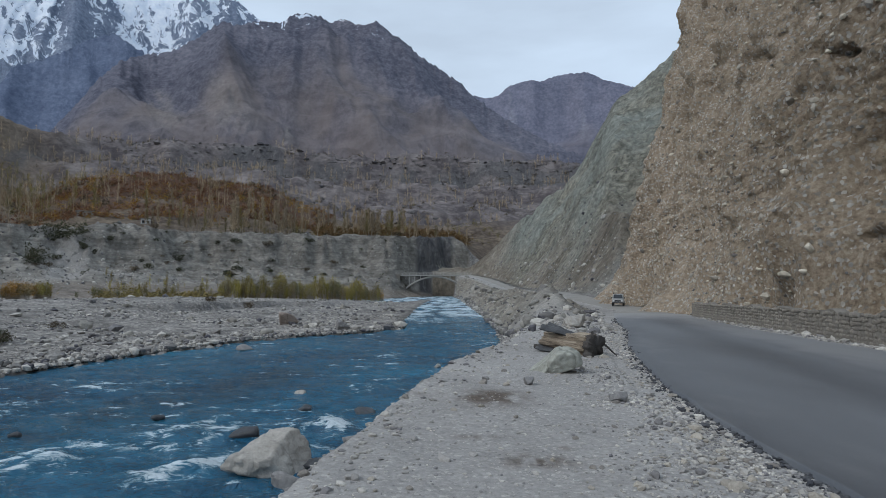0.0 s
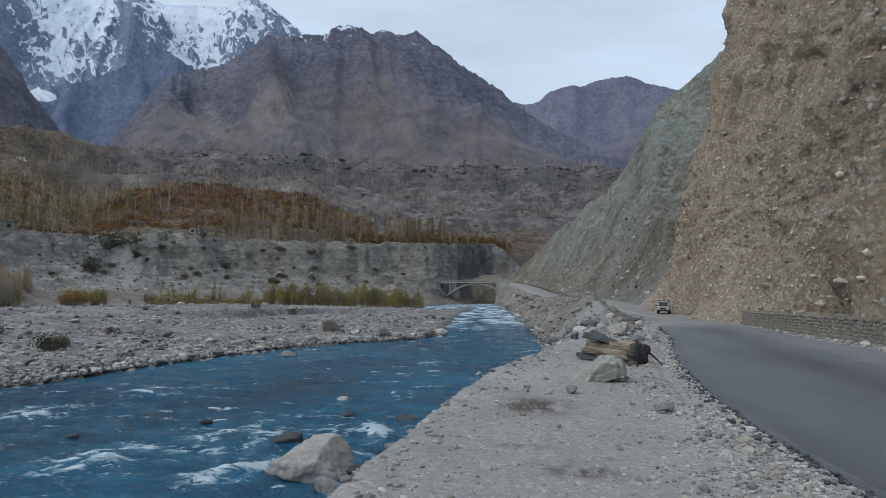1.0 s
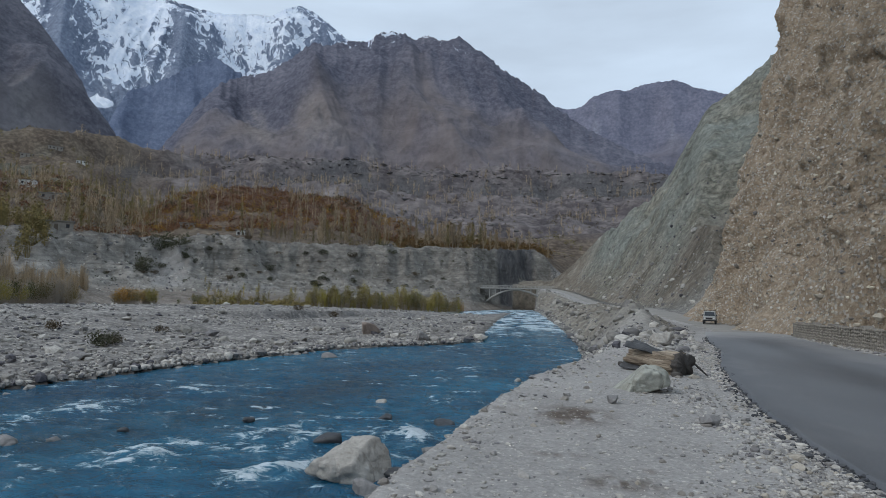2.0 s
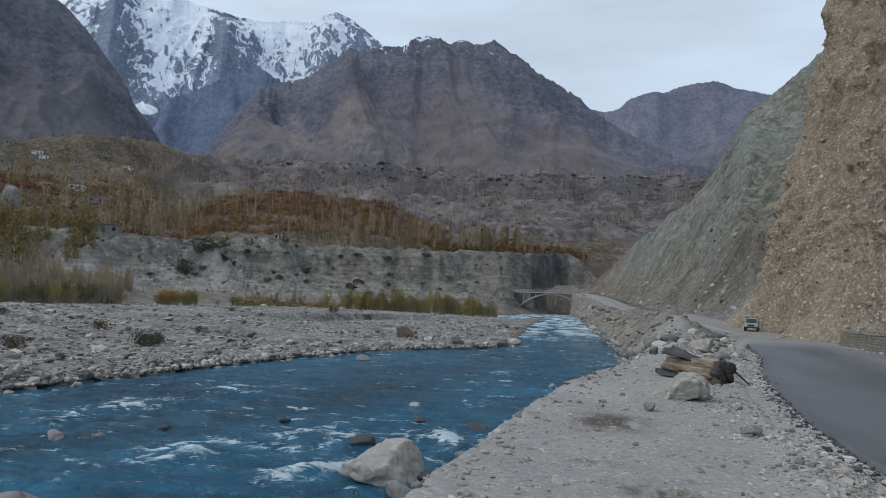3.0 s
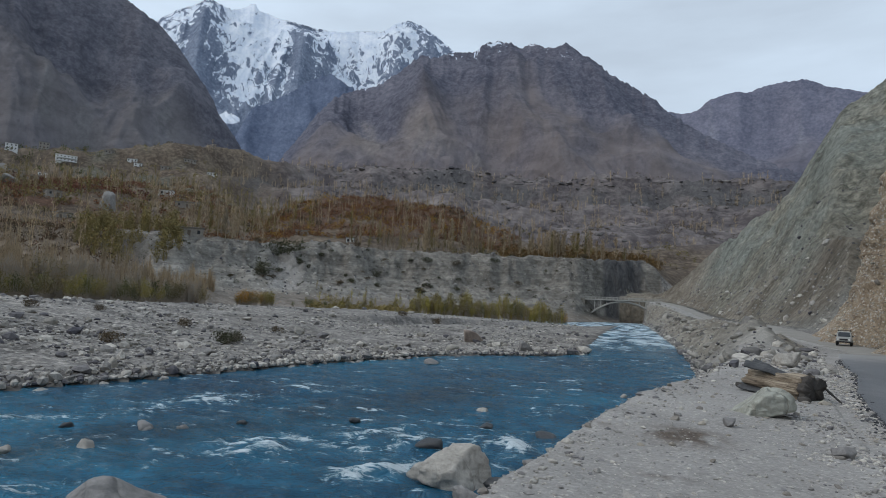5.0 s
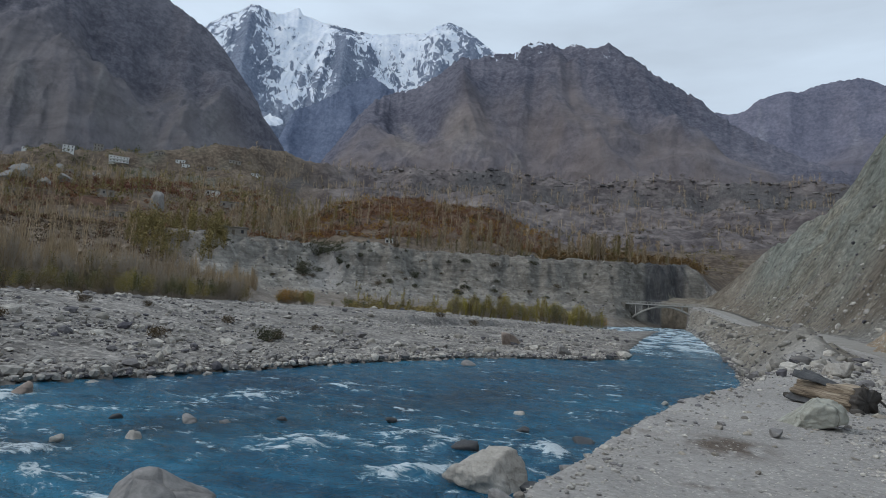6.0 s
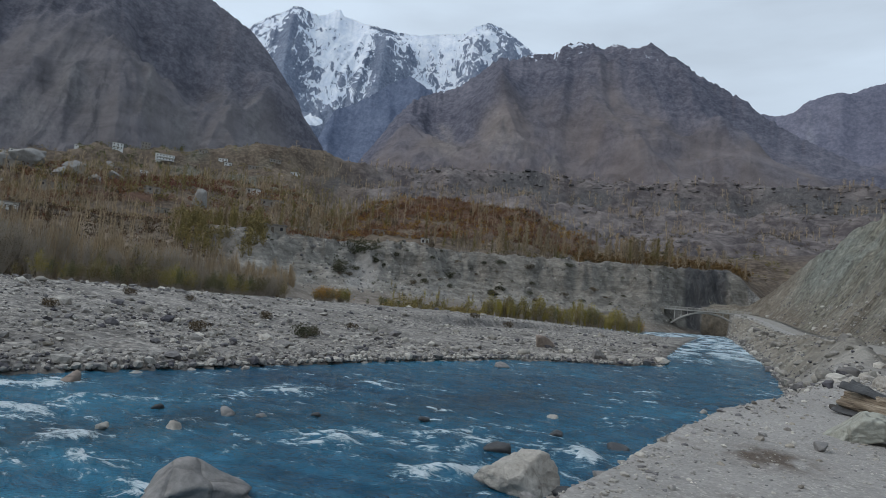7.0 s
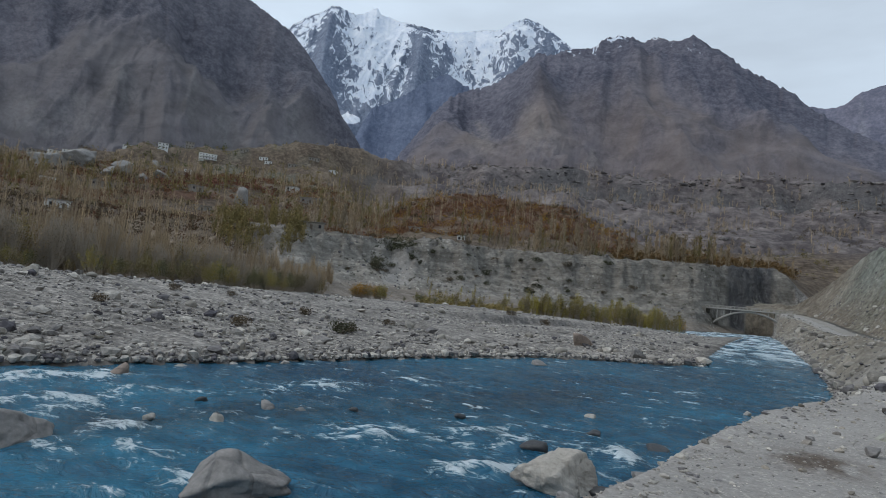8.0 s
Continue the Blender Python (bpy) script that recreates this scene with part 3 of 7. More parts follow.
    l.new(crag.outputs[0], b2.inputs["Height"])
    l.new(b1.outputs[0], b2.inputs["Normal"])
    bump(n, l, b, mid, 0.8, 0.35, b2.outputs[0])
    return m


M_GROUND = ground_material()


def snow_rock(name, dark, mid, light, scale=0.004, low=None, fan=None, snow=False):
    """Mountain rock with gullies, strata and debris; the mesh says where it turns to soil, pale debris or snow."""
    m, n, l, b = nodes_of(name)
    a, c = face_noise(n, l, scale * 1.3, 8, 0.62, (1, 1, 1), 0.4), face_noise(n, l, scale * 6, 8, 0.7)
    grain = face_noise(n, l, scale * 24, 8, 0.78)
    strata = face_noise(n, l, scale * 3, 8, 0.65, (0.6, 1.7, 1), 0.8)
    col = blend(n, l, 0.5, ramp(n, l, a, [(0.38, dark), (0.5, mid), (0.62, light)]), ramp(n, l, c, [(0.36, dark), (0.5, mid), (0.66, light)]))
    col = blend(n, l, 0.25, col, ramp(n, l, strata, [(0.42, dark), (0.52, mid), (0.62, light)]))
    col = blend(n, l, 0.4, col, ramp(n, l, grain, [(0.4, dark), (0.5, mid), (0.6, light)]))
    if low:
        soil = blend(n, l, 0.5, ramp(n, l, c, [(0.36, tuple(0.72 * v for v in low)), (0.64, tuple(1.25 * v for v in low))]),
                     ramp(n, l, strata, [(0.4, tuple(0.72 * v for v in low)), (0.6, tuple(1.3 * v for v in low))]))
        col = blend(n, l, attr(n, "low"), col, soil)
    if fan:
        streak = ramp(n, l, grain, [(0.4, tuple(0.75 * v for v in fan)), (0.6, tuple(1.2 * v for v in fan))])
        col = blend(n, l, attr(n, "fan"), col, streak)
    if snow:
        patch = face_noise(n, l, scale * 7, 12, 0.68, (1.15, 0.75, 1), 0.9)
        add = n.new("ShaderNodeMath")
        add.operation = "MULTIPLY_ADD"
        add.inputs[1].default_value = 2.6
        l.new(patch, add.inputs[0])
        l.new(attr(n, "snow"), add.inputs[2])
        edge = n.new("ShaderNodeMapRange")
        edge.inputs[1].default_value, edge.inputs[2].default_value = 1.76, 1.86
        l.new(add.outputs[0], edge.inputs[0])
        # the snow's colour takes the painted blue haze tint too
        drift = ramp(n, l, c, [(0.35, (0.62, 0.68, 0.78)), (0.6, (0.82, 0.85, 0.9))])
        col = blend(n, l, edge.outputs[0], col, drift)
    l.new(col, b.inputs["Base Color"])
    b.inputs["Roughness"].default_value, b.inputs["Specular IOR Level"].default_value = 0.97, 0.1
    b1 = n.new("ShaderNodeBump")
    b1.inputs["Strength"].default_value, b1.inputs["Distance"].default_value = 0.6, 0.08 / scale
    l.new(a, b1.inputs["Height"])
    b3 = n.new("ShaderNodeBump")
    b3.inputs["Strength"].default_value, b3.inputs["Distance"].default_value = 0.9, 0.012 / scale
    l.new(grain, b3.inputs["Height"])
    l.new(b1.outputs[0], b3.inputs["Normal"])
    bump(n, l, b, c, 0.8, 0.04 / scale, b3.outputs[0])
    return m


# ---- ground: one sheet to the foot of the mountains ----
def lside_of(*shares):
    return np.clip(sum(shares), 0, 1)


def build_ground():
    az = np.concatenate([np.arange(-180, -69, 3.0), np.arange(-69, 40, 0.195), np.arange(40, 181, 3.0)])
    rr = [0.0, 1.0, 2.0, 2.6, 3.2]
    while rr[-1] < 860:
        r = rr[-1]
        rr.append(r + 0.55 if 204 <= r < 247 else r * (1.021 if r < 45 else 1.01 if r < 130 else 1.0065 if r < 300 else 1.011))
    A, C = np.meshgrid(np.radians(az), np.array(rr))
    azd = np.degrees(A)
    foot, edge = scarp_lines(azd)
    near_scarp = smooth(-72, -62, azd) * smooth(6, 2, azd)
    F, E = 205 + (foot - 205) * near_scarp, 245 + (edge - 245) * near_scarp
    R = np.where(C < 100, C, np.where(C < 205, 100 + (C - 100) * (F - 100) / 105, np.where(C < 245, F + (C - 205) * (E - F) / 40, np.where(C < 330, E + (C - 245) * (330 - E) / 85, C))))
    X, Y = R * np.sin(A), R * np.cos(A)
    z, brown, rock, scree, verge = (v.reshape(X.shape) for v in ground_height(X.ravel(), Y.ravel()))
    me = mesh_np("ground", np.stack([X, Y, z], -1).reshape(-1, 3), grid_faces(*X.shape)[:, ::-1], [M_GROUND])
    scarp = smooth(-10, 0, R - foot) * (X < 12) * smooth(-47, -42, azd) * (brown < 0.9)
    red = 0.75 * smooth(-36, -33, azd) * smooth(-10, -16, azd) * smooth(285, 310, R) * smooth(405, 380, R) * smooth(-0.7, 0.2, fbm(X * 0.03, Y * 0.03, 5, 4))
    red = red + 0.8 * smooth(0.1, 0.5, fbm(X * 0.02, Y * 0.02, 8, 3)) * smooth(-40, -46, azd) * smooth(260, 300, R) * smooth(480, 430, R)
    damp = np.where(z < 0.5, smooth(0.35, 0.05, z), 0) * 0.8
    dirt = 1.5 * np.exp(-(((X - 0.8) / 0.5) ** 2 + ((Y - 9.9) / 0.65) ** 2)) * smooth(-0.5, 0.3, fbm(X * 3, Y * 3, 1, 3) + 0.2)
    for dx, dy, w, h, power in ((1.02, 6.4, 0.4, 0.2, 1.1), (0.42, 7.5, 0.3, 0.08, 0.7), (1.4, 6.9, 0.14, 0.06, 0.6), (-0.5, 10.4, 0.5, 0.3, 0.5), (3.0, 6.6, 0.25, 0.1, 0.5)):
        dirt = np.maximum(dirt, power * np.exp(-(((X - dx) / w) ** 2 + ((Y - dy) / h) ** 2)) * smooth(-0.5, 0.4, fbm(X * 5, Y * 5, dx, 3)))
    bank_side = smooth(38, 60, Y) * (X > 4) * (X < 17) * (R < 235) * 0.3
    crag = np.clip(bank_side + smooth(180, 235, R) * lside_of(brown, scarp, rock) + scree, 0, 1)
    far = smooth(380, 470, R + 60 * fbm(X * 0.01, Y * 0.01, 3, 3)) * smooth(-38, -30, azd)
    field = smooth(-52, -48, azd) * smooth(-34, -38, azd) * smooth(470, 500, R) * smooth(0.0, 0.25, fbm(X * 0.012, Y * 0.012, 6, 3)) * 0.9
    path = np.exp(-((R - foot - 9 - 2.5 * np.sin(azd * 0.9)) / 1.3) ** 2) * smooth(-34, -33, azd) * smooth(-20, -24, azd)
    fan = smooth(-34.2, -33.4, azd) * smooth(-30, -31.5, azd) * smooth(0.75, 0.6, (R - foot) / (edge - foot)) * smooth(0, 4, R - foot)
    verge = np.clip(verge + 0.7 * np.maximum(path, fan), 0, 1)
    scarp = scarp * (1 - 0.8 * np.maximum(path, fan))
    tipped = smooth(34, 52, Y) * (X > 3) * (X < 17) * (R < 240) * (brown < 0.1) * (1 - verge) * smooth(0.25, 0.8, z) * (azd > 1.2)
    scree = np.maximum(scree, 0.85 * tipped)
    climb = (R - at_az(azd, ROAD_R)) / (at_az(azd, SPUR_R) - at_az(azd, ROAD_R))
    talus = scree * np.clip(smooth(0.5, 0.12, climb + 0.25 * fbm(X * 0.04, Y * 0.04, 6, 4)) + smooth(8.5, 4.5, azd + 3 * fbm(X * 0.03, Y * 0.03, 2, 3)), 0, 1)
    talus = np.maximum(talus, 0.8 * tipped)
    for name, val in (("talus", talus), ("far", far), ("field", field), ("crag", crag), ("dirt", np.clip(dirt, 0, 0.95)), ("brown", brown), ("rock", rock), ("scree", np.clip(scree, 0, 1)), ("verge", verge), ("scarp", scarp), ("red", np.clip(red, 0, 1)), ("damp", damp)):
        add_value(me, name, np.broadcast_to(val, X.shape))
    return tagged(new("ground", me), "grey gravel banks rising to brown terraced valley sides", "ground", kind="structure")


ground = build_ground()


# ---- river ----
def water_material():
    m, n, l, b = nodes_of("river_water")
    tone = noise_of(n, l, 0.06, 4, 0.55)
    base = ramp(n, l, tone, [(0.36, (0.009, 0.068, 0.132)), (0.64, (0.023, 0.162, 0.27))])
    froth = noise_of(n, l, 2.6, 10, 0.78, (0.7, 1.2, 1), "Object", 1.2)
    f = attr(n, "foam")
    add = n.new("ShaderNodeMath")
    l.new(f, add.inputs[0])
    froth2 = n.new("ShaderNodeMath")
    froth2.operation = "MULTIPLY_ADD"
    froth2.inputs[1].default_value, froth2.inputs[2].default_value = 2.8, -1.05
    l.new(froth, froth2.inputs[0])
    l.new(froth2.outputs[0], add.inputs[1])
    mask = ramp(n, l, add.outputs[0], [(0.0, (0, 0, 0)), (0.64, (0, 0, 0)), (0.78, (0.22, 0.22, 0.22)), (1.0, (0.9, 0.9, 0.9))])
    halo = ramp(n, l, add.outputs[0], [(0.5, (0, 0, 0)), (0.78, (0.75, 0.75, 0.75))])
    streak = ramp(n, l, noise_of(n, l, 0.5, 6, 0.65, (0.6, 1.4, 1)), [(0.36, (0.6, 0.62, 0.66)), (0.64, (1.35, 1.3, 1.25))])
    base = blend(n, l, 0.8, base, streak, "MULTIPLY")
    base = blend(n, l, halo, base, (0.05, 0.18, 0.25))
    base = blend(n, l, attr(n, "shoal"), base, (0.016, 0.036, 0.054))
    l.new(blend(n, l, mask, base, (0.66, 0.74, 0.78)), b.inputs["Base Color"])
    l.new(ramp(n, l, mask, [(0.0, (0.07, 0.07, 0.07)), (0.6, (0.7, 0.7, 0.7))]), b.inputs["Roughness"])
    b.inputs["IOR"].default_value = 1.33
    c1 = noise_of(n, l, 1.1, 6, 0.65, None, "Object", 0.8)
    b1 = n.new("ShaderNodeBump")
    b1.inputs["Strength"].default_value, b1.inputs["Distance"].default_value = 1.0, 0.5
    l.new(c1, b1.inputs["Height"])
    c2 = noise_of(n, l, 5.0, 5, 0.6)
    bump(n, l, b, c2, 0.7, 0.06, b1.outputs[0])
    return m


FOAM = [(-23.5, 13, 2.6, 1.0), (-22.6, 14.5, 1.6, 0.8), (-19.4, 11.2, 1.8, 0.9), (-17.9, 10.7, 1.2, 0.7), (-14.5, 10.1, 1.3, 0.8), (-19, 14.3, 1.8, 0.8), (-19.5, 19, 1.3, 0.5), (-21, 21, 1.6, 0.6),
        (-16.8, 20.9, 2.0, 0.8), (-15.6, 21.3, 1.6, 0.8), (-16.6, 17.6, 1.4, 0.6), (-14.9, 25.8, 1.5, 0.55), (-12.9, 27.5, 1.5, 0.5), (-12.5, 9.6, 1.1, 0.8), (-10.2, 15.2, 1.6, 0.95), (-9.8, 16, 1.3, 0.9),
        (-7.6, 18.2, 2.1, 1.0), (-6.6, 17.8, 1.2, 1.0), (-6.1, 14.2, 1.3, 0.9), (-5.9, 14.9, 1.2, 0.9), (-3.8, 19.3, 1.4, 0.95), (-3.2, 18.5, 1.0, 0.9), (-11.4, 7.7, 0.8, 0.6), (-10.4, 8.6, 0.8, 0.6), (-4.1, 31.7, 1.5, 0.6),
        (-3, 37.3, 1.8, 0.55), (-3.5, 25.9, 1.4, 0.6), (-14.3, 13.6, 1.0, 0.6), (-11.6, 15.1, 1.0, 0.6), (-15, 10.9, 1.0, 0.5)]


def build_river():
    az = np.concatenate([np.arange(-130, -69, 2.0), np.arange(-69, 7, 0.22)])
    rr = [6.0]
    while rr[-1] < 262:
        rr.append(rr[-1] * (1.011 if rr[-1] < 70 else 1.015))
    A, R = np.meshgrid(np.radians(az), np.array(rr))
    X, Y = R * np.sin(A), R * np.cos(A)
    d, s, _ = to_line(X, Y, along(river_mid, 3.0))
    mid = along(river_mid, 3.0)
    ax = mid[np.clip(s.astype(int), 0, len(mid) - 2) + 1] - mid[np.clip(s.astype(int), 0, len(mid) - 2)]
    side = np.sign(ax[..., 0] * (Y - np.interp(s, np.arange(len(mid)), mid[:, 1])) - ax[..., 1] * (X - np.interp(s, np.arange(len(mid)), mid[:, 0])))
    U, V = s * 3.0, d * side
    chop = 0.05 * fbm(X * 0.55 + 0.5 * fbm(X * 0.3, Y * 0.6, 1, 2), Y * 1.25, 8.0, 4, 0.55) + 0.03 * fbm(U * 0.55, V * 0.8, 1.1, 3) + 0.045 * ridged(U * 0.4 + 0.6 * fbm(X * 0.3, Y * 0.3, 0, 2), V * 0.22, 6.0, 3)
    foam = np.zeros_like(X)
    swell = np.zeros_like(X)
    flow = ax[..., :2] / (np.linalg.norm(ax[..., :2], axis=-1, keepdims=True) + 1e-9)
    lace = multi(U * 0.5, V * 1.1, 4.0, 5, 0.6) + 0.5 * fbm(X * 1.6, Y * 1.6, 3, 3)
    for fx, fy, size, power in FOAM:
        du, dv = (X - fx) * flow[..., 0] + (Y - fy) * flow[..., 1], (Y - fy) * flow[..., 0] - (X - fx) * flow[..., 1]
        dv = dv + 0.25 * np.sin(du * 1.3 + fx)
        w = np.exp(-((du / size) ** 2 + (dv / (size * 0.5)) ** 2))
        foam += w * power * np.clip(0.62 * lace + 0.5, 0, 1)
        swell += w * 0.13 * power * np.cos(du * 1.6 + 0.6)
    rapid = smooth(50, 100, Y) * np.clip(0.75 * fbm(V * 0.35, U * 0.14, 2.0, 4) + 0.58, 0, 1.0)
    wave = fbm(X * 0.55 + 0.5 * fbm(X * 0.3, Y * 0.6, 1, 2), Y * 1.25, 8.0, 4, 0.55)
    caps = smooth(0.35, 0.95, wave + 0.4 * fbm(X * 0.1, Y * 0.16, 2, 2)) * 0.66
    Z = chop + swell + 0.05 * foam
    Z = np.where(R > 240, Z - 0.2, Z)
    me = mesh_np("water", np.stack([X, Y, Z], -1).reshape(-1, 3), grid_faces(*X.shape)[:, ::-1], [water_material()])
    bed = [(-17.5, 6), (-16.5, 8.5), (-15.3, 11.8), (-14.3, 14), (-13.2, 17), (-11.5, 20), (-9.5, 24), (-8, 30)]
    shoal = np.exp(-((to_line(X, Y, bed)[0] / 1.7) ** 2)) * np.clip(0.75 + 0.5 * fbm(X * 0.5, Y * 0.5, 5, 3), 0, 1)
    add_value(me, "shoal", 0.7 * shoal)
    add_value(me, "foam", np.clip(foam + rapid + caps, 0, 1) * 0.7)
    return tagged(new("water", me), "fast blue river with white rapids between gravel banks", "river", kind="structure")


water = build_river()


# ---- mountains ----
def mountain(name, label, ridge, r_ridge, r_base, el_base, material, seed, amp=0.2, power=1.15, step=0.1, rows=190, jag=0.1, calm=0.0, fans=(), frost=None):
    """A range seen from the valley: a ridge line of bearings and elevations, falling by spurs and gullies to its foot.
    calm: how far up its slopes are smooth soil; fans: (bearing, elevation, width, height) of pale debris; frost: heights share where snow begins and is full."""
    az = np.arange(ridge[0][0], ridge[-1][0], step)
    t = np.array(ridge)
    crest = np.interp(az, t[:, 0], t[:, 1]) + jag * fbm(az * 2.4, seed * np.ones_like(az), 0.5, 4, 0.62)
    w = int(2.2 / step)
    bell = np.hanning(2 * w + 1) / np.hanning(2 * w + 1).sum()
    broad = np.convolve(np.pad(crest, w, "edge"), bell, "valid")
    u = np.concatenate([np.linspace(0, 1, rows), np.linspace(1.02, 1.3, 8)])
    U, top_el = np.meshgrid(u, crest, indexing="ij")
    body = np.broadcast_to(broad, U.shape)
    E = body + (top_el - body) * smooth(0.72, 1.0, U)
    A = np.meshgrid(u, np.radians(az), indexing="ij")[1]
    D = np.degrees(A)
    rb = r_base * (1 + 0.06 * fbm(D * 0.08, 0 * D, seed, 3))
    rr = r_ridge * (1 + 0.06 * fbm(D * 0.13, 0 * D + 4.0, seed, 3))
    R = rb + (rr - rb) * U
    top, low = EYE + rr * np.tan(np.radians(E)), EYE + rb * np.tan(np.radians(el_base))
    H = top - low
    Z = low + H * np.where(U <= 1, np.clip(U, 0, 1) ** power, 1 - 1.1 * (U - 1))
    X, Y = R * np.sin(A), R * np.cos(A)
    k = 1.0 / (0.22 * (r_base + r_ridge))
    P, Q = A * 0.5 * (r_base + r_ridge) * k, R * k / 1.7
    warp = fbm(P * 0.7, Q * 0.7, seed, 3)
    spur = multi(P * 1.3 + 0.35 * warp, Q * 1.3 + 0.3 * fbm(P, Q, seed + 9, 3), seed + 1.0, 7, 0.5)
    cut = multi(P * 2.4 + 0.5 * warp + 0.6 * Q, Q * 1.1 - 0.2 * P, seed + 3.0, 6, 0.5)
    edge = U + 0.16 * fbm(D * 0.12, U * 2.0, seed + 5, 4)
    crag = 1 - calm * smooth(0.72, 0.5, edge) if calm else 1.0
    fade = smooth(0.0, 0.12, U) * (0.1 + 0.9 * smooth(1.0, 0.78, U))
    Z = Z + H * amp * fade * crag * (0.6 * spur + 0.3 * cut)
    Z = np.where(U < 1, np.minimum(Z, EYE + R * np.tan(np.radians(np.minimum(E, top_el) - 1.4 * (1 - U)))), Z)
    me = mesh_np(name, np.stack([X, Y, Z], -1).reshape(-1, 3), grid_faces(*X.shape), [material])
    seen = np.degrees(np.arctan2(Z - EYE, R))
    fan = np.zeros_like(X)
    for fa, fe, fw, fh in fans:
        v = (seen - fe) / fh
        width = fw * np.clip(0.25 + 0.75 * (0.5 - v), 0.15, 1.2)
        fan = np.maximum(fan, np.exp(-(((D - fa + 0.8 * v * fw * 0.4) / width) ** 2) * 1.5) * smooth(0.6, 0.3, v) * smooth(-0.7, -0.3, v) * np.clip(0.45 + 0.5 * fbm(D * 1.5, seen * 0.8, seed, 4), 0, 0.5))
    soil = smooth(0.78, 0.5, edge) * np.clip(0.8 + 0.4 * fbm(D * 0.3, U * 5, seed + 7, 3), 0, 1)
    dz = np.gradient(Z, axis=0) / np.maximum(np.gradient(R, axis=0), 1.0)
    da = np.gradient(Z, axis=1) / np.maximum(R * math.radians(step), 1.0)
    steep = np.hypot(dz, da)
    snow = np.zeros_like(X)
    if frost:
        share = (seen - frost[0]) / (frost[1] - frost[0])
        snow = 0.23 + 0.55 * np.clip(share, -3.0, 1.1) - 0.16 * np.clip(steep - 0.8, -0.8, 2.0) - 0.4 * cut
        snow = np.maximum(snow, 3.0 * np.exp(-(((D + 38.4) / 1.5) ** 2 + ((seen - 15.5) / 0.7) ** 2) * 1.2) - 1.3)
    face = me.attributes.new("face", "FLOAT_VECTOR", "POINT")
    face.data.foreach_set("vector", np.stack([A * 0.5 * (r_base + r_ridge), 0.75 * Z, 0 * Z + seed * 50], -1).astype(np.float32).ravel())
    for key, val in (("fan", fan), ("low", soil), ("snow", snow)):
        add_value(me, key, val)
    return tagged(new(name, me), label, "mountain", kind="structure")


# distance haze is painted in: rock colours lightened and shifted to blue
M_DARK = snow_rock("brown_mountain_rock", (0.058, 0.062, 0.086), (0.126, 0.124, 0.154), (0.225, 0.215, 0.248), 0.004, (0.184, 0.158, 0.156), (0.275, 0.245, 0.225), True)
M_LEFT = snow_rock("grey_mountain_rock", (0.064, 0.065, 0.084), (0.126, 0.125, 0.149), (0.216, 0.206, 0.231), 0.006, (0.163, 0.152, 0.158), (0.232, 0.225, 0.224))
M_FAR = snow_rock("violet_hazed_rock", (0.088, 0.094, 0.128), (0.155, 0.158, 0.208), (0.24, 0.236, 0.29), 0.004, (0.165, 0.155, 0.182), (0.25, 0.25, 0.28))
# shaded, hazy slope: its dark blue is put into the colour
M_BLUE = snow_rock("blue_haze_shade_rock", (0.072, 0.094, 0.151), (0.127, 0.156, 0.228), (0.202, 0.234, 0.314), 0.004)
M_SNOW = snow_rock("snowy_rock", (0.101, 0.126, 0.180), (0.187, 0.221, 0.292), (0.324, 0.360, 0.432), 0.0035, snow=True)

mountain("mountain_snow", "high jagged mountain range streaked with fresh snow and rock painted haze blue",
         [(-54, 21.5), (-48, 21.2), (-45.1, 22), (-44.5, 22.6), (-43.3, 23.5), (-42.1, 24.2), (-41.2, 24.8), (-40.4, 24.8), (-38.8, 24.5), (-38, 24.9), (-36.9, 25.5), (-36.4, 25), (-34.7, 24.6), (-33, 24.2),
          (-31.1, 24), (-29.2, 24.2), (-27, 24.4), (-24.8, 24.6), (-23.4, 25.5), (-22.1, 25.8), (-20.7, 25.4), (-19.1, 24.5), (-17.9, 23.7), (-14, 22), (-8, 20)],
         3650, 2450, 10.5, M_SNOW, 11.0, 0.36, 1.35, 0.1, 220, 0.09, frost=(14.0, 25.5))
mountain("mountain_shoulder", "dark rock shoulder painted haze blue in front of the snowy range",
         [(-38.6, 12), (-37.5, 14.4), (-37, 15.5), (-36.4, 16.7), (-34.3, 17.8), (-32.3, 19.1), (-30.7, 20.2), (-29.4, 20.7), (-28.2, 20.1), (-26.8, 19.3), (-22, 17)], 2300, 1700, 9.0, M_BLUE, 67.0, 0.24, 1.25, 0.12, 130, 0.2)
mountain("mountain_left", "steep dark grey mountainside above the village",
         [(-80, 19), (-66.8, 21.5), (-63.4, 22.6), (-61.1, 23.4), (-57, 24.9), (-52, 25.2), (-48.8, 24), (-46.9, 23.3), (-45.6, 22.6), (-44.7, 22.1), (-43.8, 21.4), (-42.7, 20.4), (-41.4, 18.9), (-40.5, 17.9), (-39.8, 16.9),
          (-39.2, 15.7), (-38.3, 14.7), (-37.2, 13.2), (-36, 11.2), (-35, 8)],
         1250, 680, 7.0, M_LEFT, 23.0, 0.24, 1.3, 0.13, 190, 0.1, 0.4, [(-43.5, 14.2, 1.6, 5), (-49.5, 13, 2.4, 4), (-52.5, 15.5, 0.9, 5), (-58, 15, 2.2, 4), (-61, 12, 3.5, 3), (-64, 11, 4, 3)])
